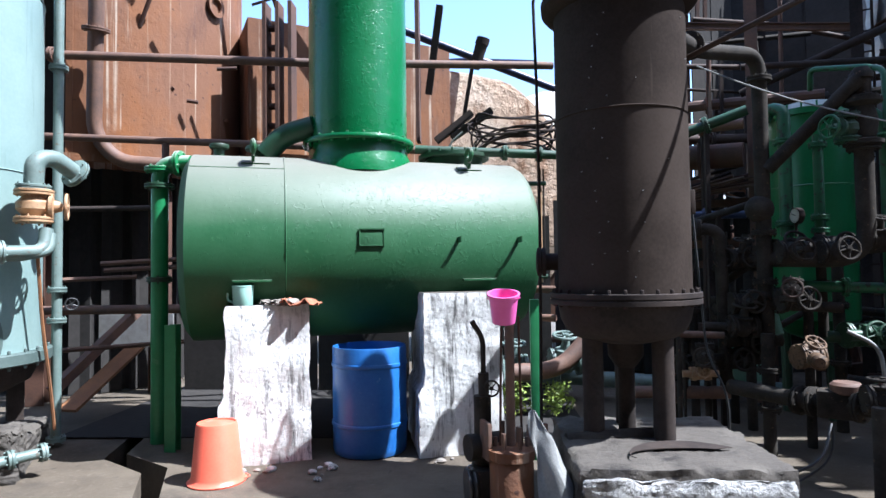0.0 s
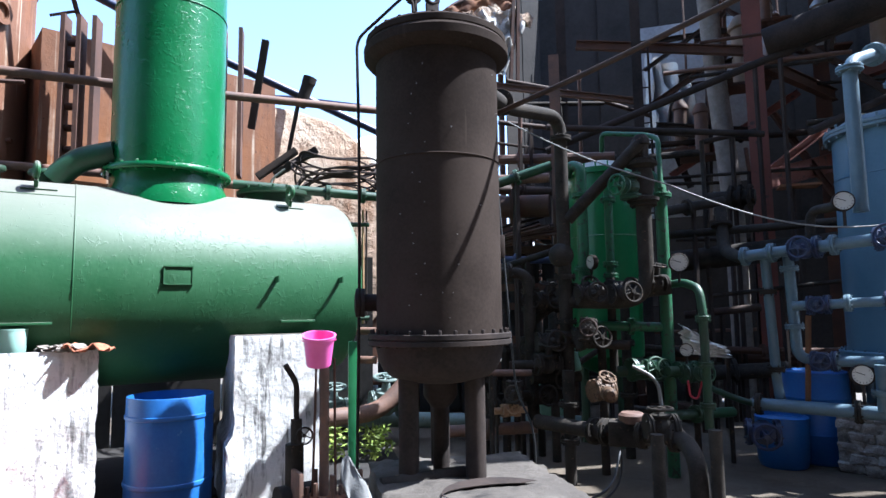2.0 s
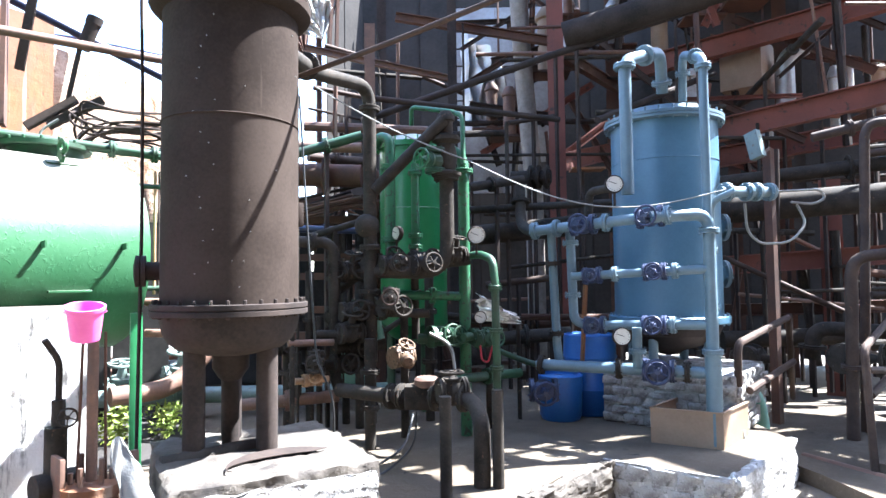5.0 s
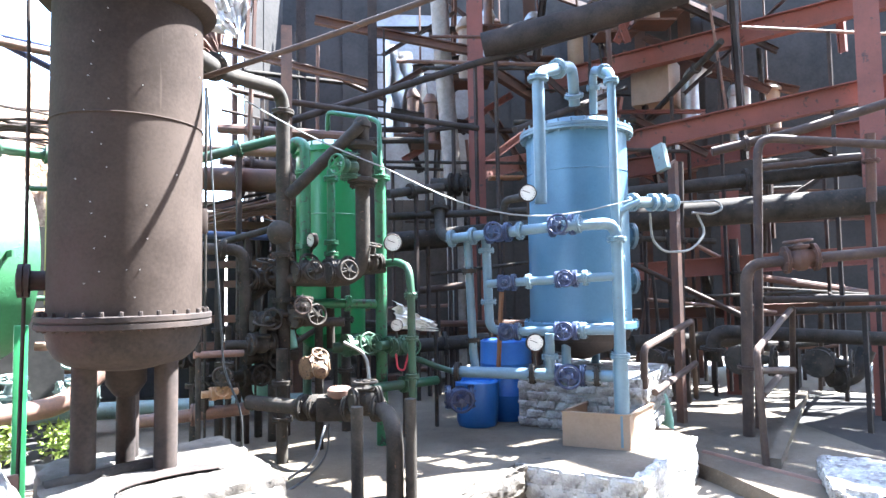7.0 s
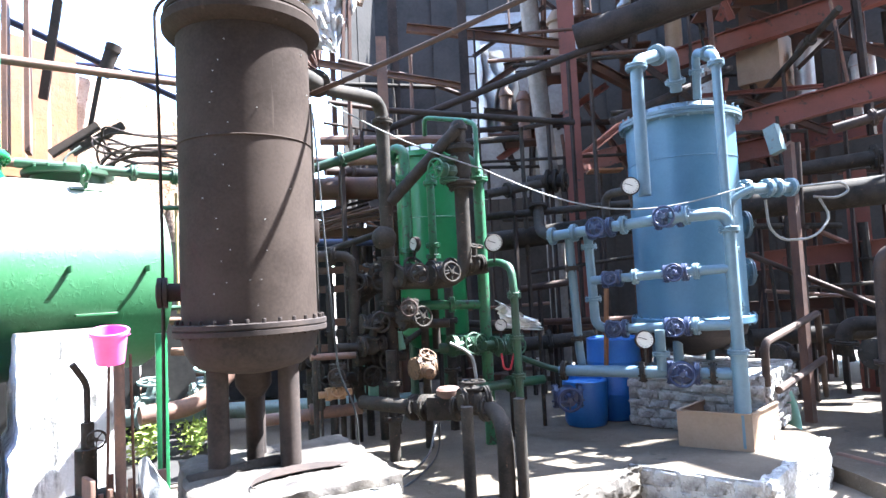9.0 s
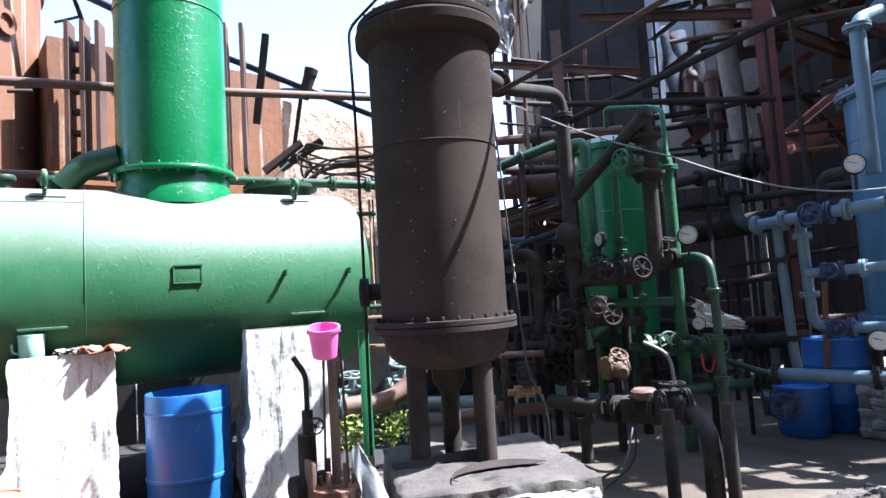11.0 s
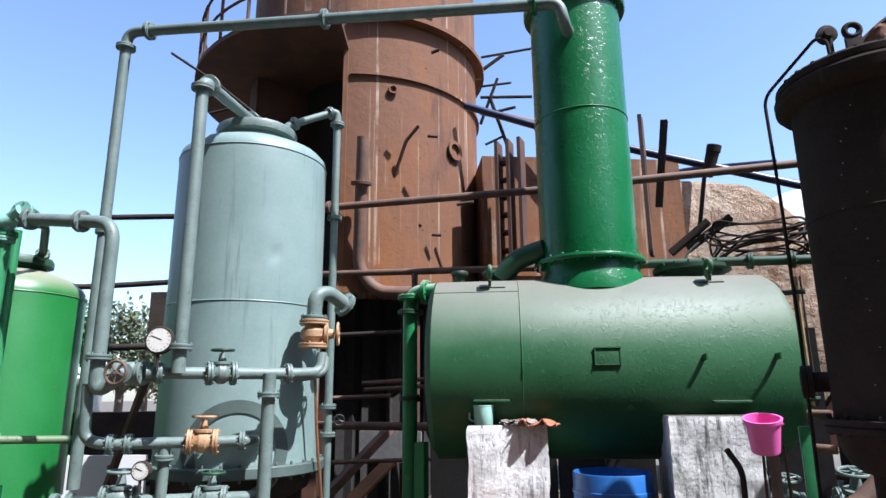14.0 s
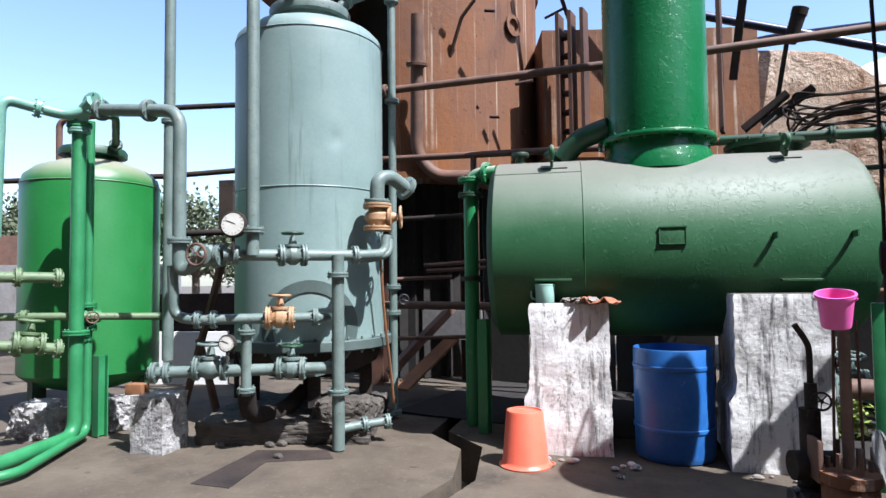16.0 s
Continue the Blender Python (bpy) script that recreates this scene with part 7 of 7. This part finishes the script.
column(*(9.154, 8.517), 8.5, 0.24, "rust_dk", "dark rusty steel column of the plant frame")
column(*(10.616, 3.159), 8.5, 0.3, ox, "red-oxide steel column of the plant frame")
column(*(11.811, 6.793), 8.5, 0.24, "rust_dk", "dark rusty steel column of the plant frame")
column(*(10.706, 5.369), 3.0, 0.3, ox, "red-oxide steel column of the plant frame")
column(*(11.558, 7.67), 8.5, 0.22, "rust_dk", "dark rusty steel column of the plant frame")
column(*(3.44, 6.902), 4.738, 0.13, "rust_pipe", "slim rusty channel post above the pipe rack")
column(*(4.662, 9.39), 8.0, 0.16, "steel_dk", "dark steel column against the dark building")
column(*(5.17, 7.825), 8.0, 0.14, "steel_dk", "dark steel column against the dark building")
for a, b, w, h, m in (
    ((8.535, 5.917, 3.665), (11.98, 2.372, 4.513), 0.2, 0.34, ox), ((9.872, 7.059, 3.565), (12.811, 3.042, 4.032), 0.2, 0.34, ox), ((9.17, 8.054, 5.379), (12.472, 3.137, 6.097), 0.2, 0.36, ox),
    ((9.26, 6.403, 1.655), (12.853, 3.163, 1.928), 0.2, 0.3, ox), ((11.124, 7.812, 6.268), (13.095, 5.23, 5.13), 0.12, 0.16, "rust_dk"), ((10.667, 6.909, 6.225), (11.648, 5.062, 4.838), 0.1, 0.14, "rust_dk"),
    ((6.924, 7.527, 3.346), (8.896, 8.133, 3.872), 0.14, 0.3, ox), ((6.901, 7.437, 5.176), (9.293, 8.417, 5.128), 0.12, 0.2, "rust_dk"),
    ((4.6, 8.659, 5.758), (6.899, 7.43, 5.314), 0.1, 0.14, "rust_dk"), ((3.18, 8.901, 5.083), (5.418, 8.27, 4.739), 0.08, 0.1, "rust_pipe"), ((6.177, 9.007, 4.557), (7.361, 7.813, 4.157), 0.12, 0.2, "steel_dk"),
    ((6.521, 8.774, 5.357), (7.26, 7.796, 5.456), 0.1, 0.12, "steel_dk"), ((7.77, 8.134, 4.635), (8.586, 7.774, 3.114), 0.08, 0.1, "rust_dk"), ((7.272, 7.704, 3.57), (8.23, 7.579, 4.257), 0.1, 0.12, ox),
    ((9.686, 6.767, 0.907), (12.871, 3.213, 1.059), 0.12, 0.2, "rust_dk"), ((10.863, 8.185, 5.763), (12.418, 6.431, 6.463), 0.14, 0.24, ox), ((10.473, 7.311, 2.608), (14.061, 3.475, 2.623), 0.1, 0.14, "rust_dk"),
):
    solo("steel_beam", ibeam(bm_new(), a, b, w, h, 0.018), m, "rusty rolled steel beam of the plant frame", "beam", "plant beams")

# ladder, concrete pipe column, torn sheet, dark bin
lad = thing("ladder", (5.423, 8.078, 4.045), "narrow steel ladder on the plant frame", "ladder")
la, lb = [(5.342, 8.079, 5.571), (5.342, 8.079, 0.0)], [(5.476, 8.006, 5.57), (5.476, 8.006, 0.0)]
for q in (la, lb):
    part("stile", sweep(bm_new(), q, 0.018, 6), "steel_dk", lad)
for k in range(20):
    f = (k + 0.5) / 20
    part("rung", cyl(bm_new(), Vector(la[0]).lerp(Vector(la[1]), f), Vector(lb[0]).lerp(Vector(lb[1]), f), 0.012, seg=6), "steel_dk", lad)
pc = pipe("stack_pipe", [(6.496, 7.925, 6.521), (6.597, 7.949, 5.105), (6.789, 7.96, 3.029), (6.82, 7.97, 0.0)], 0.15, "stone", "grey upright flue pipe with a flanged foot", flanges=())
pipe("stack_pipe", [(5.824, 7.234, 2.995), (6.216, 6.793, 2.972)], 0.1, bk, "flanged dark pipe end below the flue", flanges=((0, 0.5), (0, 0.7), (0, 0.9)))
stand(bpy.data.objects["stack_pipe.001"], 6.0, 7.036, 2.98)
bm = bm_new()
o, ux, uz = Vector((6.328, 9.513, 4.224)), Vector((0.633, -0.683, -0.082)), Vector((0, 0, 1.85))
g = 20
vs = [[bm.verts.new(o + ux * (i / g) * (1 - 0.35 * max(0, j / g - 0.4)) + uz * (j / g) * (1 - 0.35 * (i / g) ** 2) + Vector((0, -1, 0)) * (0.12 * math.sin(i * 1.1) + 0.2 * noise.noise(Vector((i * 0.2, j * 0.2, 0))))) for j in range(g + 1)] for i in range(g + 1)]
for i in range(g):
    for j in range(g):
        bm.faces.new((vs[i][j], vs[i + 1][j], vs[i + 1][j + 1], vs[i][j + 1]))
solo("torn_sheet", bm, "tin", "torn buckled galvanised sheet hanging on the frame", "sheet")
solo("sheet_wall", box(bm_new(), (7.701, 9.951, 5.453), (2.2, 0.05, 3.2), -30), "tin", "grey sheet-metal wall panel in shade", "panel", kind="structure")
solo("sheet_wall", box(bm_new(), (7.295, 9.803, 3.879), (1.6, 0.05, 1.4), -30), "tin", "grey sheet-metal wall panel in shade", "panel", kind="structure")
solo("box_hood", box(bm_new(), (10.864, 6.834, 5.288), (0.9, 0.7, 0.9), 20, 0.01), "tan", "tan sheet-metal box on the upper floor", "hood")
pipe("vent_duct", [(11.25, 6.359, 4.565), (11.199, 6.338, 5.376), (11.475, 6.123, 5.586)], 0.16, "tin", "grey vent duct on the upper floor", bend=0.25)
ledge = thing("ledge_plate", (6.958, 6.849, 0), "small rust-orange ledge plate propped on the frame", "plate")
part("plate", box(bm_new(), (6.958, 6.849, 3.142), (0.5, 0.3, 0.03), -30), "wood", ledge)
stand(ledge, 6.958, 6.95, 3.13)

# pipes through the frame
for pts, r, m in (
    ([(1.638, 3.911, 2.89), (2.12, 3.186, 3), (2.582, 2.606, 3.154), (2.833, 2.35, 3.248)], 0.018, "brown_pipe"), ([(3.599, 7.61, 3.685), (6.139, 6.511, 4.695), (8.007, 5.456, 5.353)], 0.05, "steel_dk"), ([(3.416, 7.129, 3.871), (6.058, 6.383, 3.7)], 0.04, "steel_dk"),
    ([(5.663, 7.051, 3.762), (6.596, 7.099, 3.992)], 0.035, "steel_dk"), ([(6.257, 6.483, 4.965), (7.689, 4.925, 5.326), (8.171, 4.44, 5.503)], 0.19, "steel_dk"), ([(4.654, 6.521, 2.682), (5.501, 6.507, 2.84)], 0.06, bk),
    ([(4.761, 6.706, 2.411), (6.508, 5.749, 2.492)], 0.05, bk), ([(4.971, 7.065, 2.094), (6.512, 5.761, 2.237)], 0.14, bk), ([(5.351, 6.367, 2.719), (5.253, 6.223, 2.176), (5.038, 5.663, 2.042), (4.631, 4.974, 2.006)], 0.07, bk),
    ([(5.133, 6.901, 1.407), (5.919, 6.468, 1.498)], 0.05, "brown_pipe"), ([(5.001, 6.441, 0.715), (5.837, 5.982, 0.777)], 0.09, bk), ([(7.865, 5.381, 2.392), (11.005, 2.227, 2.596)], 0.19, bk),
    ([(8.333, 5.628, 2.844), (11.361, 2.669, 3.166)], 0.1, bk), ([(9.535, 4.242, 3.125), (11.115, 2.594, 3.263)], 0.05, "brown_pipe"), ([(8.0, 3.58, -0.26), (7.935, 3.417, 3.198), (9.166, 2.049, 2.957)], 0.05, "brown_pipe"),
    ([(8.241, 4.185, 3.203), (8.953, 3.406, 3.413), (9.882, 2.21, 3.81)], 0.06, "brown_pipe"), ([(7.53, 3.46, -0.26), (7.466, 3.372, 1.681), (8.7, 1.974, 1.818)], 0.062, "brown_pipe"), ([(7.841, 3.378, 1.267), (9.2, 2.146, 1.273)], 0.04, "steel_dk"),
    ([(8.345, 3.27, 1.125), (9.446, 2.223, 1.154)], 0.04, bk), ([(8.122, 4.221, 0.468), (8.126, 4.191, 0.848), (9.944, 2.389, 0.716)], 0.09, bk), ([(8.909, 3.17, 0.273), (9.163, 2.986, 0.282), (9.269, 2.884, 0.627)], 0.1, bk),
    ([(8.507, 5.703, 1.77), (9.378, 4.511, 0.989)], 0.04, "brown_pipe"), ([(8.244, 4.681, 3.151), (8.332, 4.817, 0.397)], 0.06, "steel_dk"), ([(8.116, 5.452, 0.604), (9.385, 4.53, 0.659)], 0.12, bk),
    ([(9.697, 2.872, 3.36), (9.732, 2.909, 2.482)], 0.06, "rust_dk"), ([(3.628, 9.309, 5.334), (4.974, 9.392, 5.228), (6.603, 9.5, 4.901)], 0.04, "brown_pipe"), ([(2.983, 7.81, 4.125), (3.934, 7.867, 4.097)], 0.035, "brown_pipe"),
    ([(2.97, 8.018, 3.891), (3.945, 8.078, 3.825)], 0.02, "steel_dk"), ([(3.269, 7.723, 4.218), (3.259, 7.746, 3.567)], 0.03, "rust_dk"), ([(2.799, 7.435, 3.09), (3.738, 7.49, 3.098)], 0.06, "brown_pipe"), ([(2.994, 8.051, 3.012), (4.007, 8.11, 3.02)], 0.12, "rust_dk"),
):
    run = pipe("plant_pipe", pts, r, m, "grimy pipe run through the plant frame", bend=0.2, flanges=((0, 0.4),) if 0.05 < r < 0.12 else ())
    if len(pts) == 2 and (Vector(pts[0]) - Vector(pts[1])).length < 1.6:
        mid = Vector(pts[0]).lerp(Vector(pts[1]), 0.5)
        stand(run, mid.x, mid.y, mid.z, -0.3)
valve((7.802, 2.939, 1.73), (0.71, -0.769, 0.1), (0, 0, 1), 0.078, "rust_dk", "rust_dk", label="dull red flanged valve on the bent pipe", bonnet=1.4)
for c in ((7.656, 3.56, 0.593), (8.589, 3.138, 0.511), (7.7, 4.775, 0.455)):
    valve(c, (1, 0.3, 0), (-0.6, -0.8, 0), 0.085, bk, bk, label="large black gate valve on the floor pipe")

# hand rails, ledge and a dark plate for the shaded pit
rail = thing("hand_rail", (9.186, 5.171, -0.26), "worn pipe hand rail beside the walkway", "rail")
for pts in ([(5.722, 3.486, 0.467), (5.705, 3.469, 0.862), (7.331, 4.012, 1.012)], [(5.889, 3.493, 0.409), (7.396, 4.001, 0.516)], [(7.342, 4.004, 1.025), (9.198, 5.16, -0.26)]):
    part("bar", sweep(bm_new(), rounded(pts, 0.1), 0.036, 10), "brown_pipe", rail)
rail = thing("hand_rail", (6.579, 2.776, -0.26), "worn pipe stair rail at the edge of the sump", "rail")
for pts in ([(6.526, 2.749, -0.26), (6.489, 2.78, 0.833), (8.089, 3.206, 1.15), (8.121, 3.183, 1.163)], [(8.11, 3.19, 1.163), (9.038, 3.694, -0.26)], [(6.65, 2.819, 0.392), (7.384, 3.024, 0.47)], [(6.569, 2.799, 0.636), (7.302, 2.829, 0.564)], [(8.592, 3.088, 1.167), (11.283, 4.309, -0.26)]):
    part("bar", sweep(bm_new(), rounded(pts, 0.1), 0.034, 10), "brown_pipe", rail)
# flat near-black plate: the pit's shade painted instead of its depth
slab("pit_shade", [(11.326, 4.589), (6.798, 2.85), (7.172, 2.351), (7.415, 1.714), (12.807, 3.265)], -0.385, -0.42, "shade_dark", "flat dark plate standing in for the shaded black pit beside the walkway", "sump")
solo("sump_kerb", beam_box(bm_new(), (10.765, 4.315, -0.22), (6.551, 2.69, -0.22), 0.12, 0.1), "concrete", "pale concrete kerb along the sump", "kerb", kind="structure")
pipe("floor_pipe", [(6.559, 3.41, -0.3), (6.434, 2.081, -0.3)], 0.06, "rust_pipe", "dusty pipe lying along the walkway")
rough_block("ledge_block", 5.973, 7.073, 1.305, 2.205, -0.42, -0.1, "white_brick", "worn whitewashed concrete ledge by the walkway", "block", 30, 9, 0.04)

# scrap and pipe clutter in the dark
colors = [bk, bk, "rust_pipe", "rust_dk", "steel_dk", bk]
e1, e2 = Vector((3.08, 8.016, 1.475)), Vector((11.744, 3.383, 1.44))
for k in range(70):
    f = rnd.random()
    p = e1.lerp(e2, f) + Vector((0.5, 0.85, 0)) * rnd.uniform(-0.3, 3.0)
    p.z = rnd.uniform(0.1, 5.5) if rnd.random() < 0.75 else rnd.uniform(0.05, 1.2)
    d = (e2 - e1).normalized() if rnd.random() < 0.6 else (Vector((0, 0, 1)) if rnd.random() < 0.7 else Vector((rnd.gauss(0, 1), rnd.gauss(0, 1), rnd.gauss(0, 0.5))).normalized())
    d = (d + Vector((rnd.gauss(0, 0.06), rnd.gauss(0, 0.06), rnd.gauss(0, 0.05)))).normalized()
    l, r = rnd.uniform(0.8, 3.2), rnd.choice((0.025, 0.03, 0.04, 0.05, 0.07))
    a, b = p - d * l / 2, p + d * l / 2
    a.z, b.z = max(a.z, 0.05), max(b.z, 0.05)
    run = pipe("clutter_pipe", [tuple(a), tuple(b)], r, rnd.choice(colors), "grimy pipe in the dark depth of the plant", flanges=((0, rnd.uniform(0.2, 0.8)),) if r > 0.035 else (), seg=10, group="clutter pipes")
    stand(run, p.x, p.y, (a.z + b.z) / 2, -0.3)
for k in range(26):
    p = Vector((3.435, 8.096, 2.48)) + Vector((rnd.uniform(-0.7, 0.7), rnd.uniform(-0.4, 0.4), rnd.uniform(-0.25, 0.12)))
    d = Vector((rnd.gauss(0, 1), rnd.gauss(0, 0.5), rnd.gauss(0, 0.14))).normalized() * rnd.uniform(0.2, 0.5)
    solo("scrap_strip", beam_box(bm_new(), p - d, p + d, rnd.uniform(0.02, 0.07), 0.015), rnd.choice(("rust_pipe", "wood", "tin")), "rusty scrap strip lying on a rack", "scrap", "scrap strips")
solo("scrap_rack", beam_box(bm_new(), (2.982, 8.076, 2.283), (4.033, 8.137, 2.298), 0.9, 0.05), "rust_dk", "dark plate rack carrying scrap strips", "rack")
for k in range(40):
    f = rnd.random()
    p = e1.lerp(e2, f) + Vector((0.5, 0.85, 0)) * rnd.uniform(0.2, 2.8)
    p.z = rnd.uniform(0.0, 0.25)
    bm = bm_new()
    box(bm, p, (rnd.uniform(0.1, 0.5), rnd.uniform(0.08, 0.3), rnd.uniform(0.05, 0.2)), rnd.uniform(0, 180), 0.01)
    solo("rubble", bm, rnd.choice(("stone", "rust_dk", "concrete_dk", "stone")), "broken rubble on the plant floor", "rubble", "rubble pieces")

# braces, gratings and stubs high in the plant frame
rnd = random.Random(52)
u1, u2 = Vector((6.2, 8.6, 0)), Vector((12.6, 4.4, 0))
along = (u2 - u1).normalized()
for k in range(34):
    p = u1.lerp(u2, rnd.random()) + Vector((0.55, 0.83, 0)) * rnd.uniform(-0.6, 1.8)
    p.z = min(rnd.uniform(3.2, 7.2), 6.4)
    lean = rnd.choice((0.0, 0.0, 0.9, -0.9, 0.6, -0.5))
    d = (along * rnd.choice((1, 1, 0.3)) + Vector((0, 0, lean))).normalized() if rnd.random() < 0.75 else Vector((rnd.gauss(0, 0.08), rnd.gauss(0, 0.08), 1)).normalized()
    half = rnd.uniform(0.6, 1.7)
    solo("frame_angle", ibeam(bm_new(), p - d * half, p + d * half, rnd.uniform(0.05, 0.1), rnd.uniform(0.06, 0.13), 0.012), rnd.choice(("rust_dk", "oxide", "steel_dk", "brown_pipe")), "rusty steel angle bracing the plant frame", "brace", "plant braces")
for k in range(16):
    p = u1.lerp(u2, rnd.random()) + Vector((0.55, 0.83, 0)) * rnd.uniform(0.0, 1.6)
    p.z = rnd.uniform(3.4, 6.8)
    tall = rnd.uniform(0.5, 1.3)
    vessel = thing("upper_vessel", p, "grey lagged vessel stub on an upper floor of the plant", "vessel", "upper vessels")
    r = rnd.uniform(0.07, 0.17)
    part("shell", lathe(bm_new(), p, (0, 0, 1), [(r, 0), (r, tall * 0.8), (r * 1.25, tall * 0.82), (r * 1.25, tall * 0.87), (r * 0.7, tall)], 18), rnd.choice(("tin", "tan", "rust_pipe", "lining")), vessel)
    part("ledge", box(bm_new(), p - Vector((0, 0, 0.02)), (0.7, 0.5, 0.04), -33), "rust_dk", vessel)
    part("hanger", beam_box(bm_new(), p + Vector((0.3, 0.2, 0)), (p.x + 0.3, p.y + 0.2, 7.5), 0.03, 0.03), "rust_dk", vessel)

# unseen wall added behind the walk to hold back sky light
sky_block = thing("wall_6", (-2.0, -5.2, 0), "unseen tall dark wall added to block sky light", "wall", kind="structure")
for k in range(30):
    part("sheet", box(bm_new(), (-20.0 + 1.2 * k, -5.2 - 0.03 * (k % 2), 8.3 + 0.3 * (k % 3)), (1.19, 0.05, 17.4)), "rust_dk", sky_block)

# rubble at the feet of piers and plinths
rnd = random.Random(63)
for k in range(14, 46):
    if k < 20:
        x, y, m = MX + rnd.uniform(-0.5, 1.3), MY - rnd.uniform(0.75, 1.15), "concrete_dk"
        floor_z = -0.012
    elif k < 34:
        x, y, m, floor_z = rnd.uniform(-1.6, -0.85), rnd.uniform(4.2, 4.55), rnd.choice(("white", "stone", "white_brick")), 0.0
    else:
        x, y, m, floor_z = rnd.uniform(-0.1, 0.55), rnd.uniform(4.5, 4.75), rnd.choice(("white", "stone", "white_brick")), 0.0
    size = rnd.uniform(0.01, 0.032) * (1.4 if k < 20 else 1.0)
    bm = bm_new()
    bmesh.ops.create_icosphere(bm, subdivisions=2, radius=size)
    for v in bm.verts:
        v.co = Vector((v.co.x * 1.4, v.co.y, v.co.z * 0.75)) * (1 + 0.45 * noise.noise(v.co * (0.6 / size) + Vector((k * 3, 0, 0))))
        v.co += Vector((x, y, floor_z + size * 0.5))
    solo("rubble", bm, m, "broken chip of stone and plaster on the floor", "rubble", "rubble on the floor", crease=25)

# flat dark patch before the mint tank, painting a gully's shade on the floor
slab("gully_shade", [(-3.667, 2.655), (-3.333, 2.721), (-3.573, 3.305), (-3.138, 3.64), (-3.349, 3.815), (-3.906, 3.526)], -0.007, -0.013, "steel_dk", "flat dark patch painting a shadowed gully on the concrete floor", "gully")
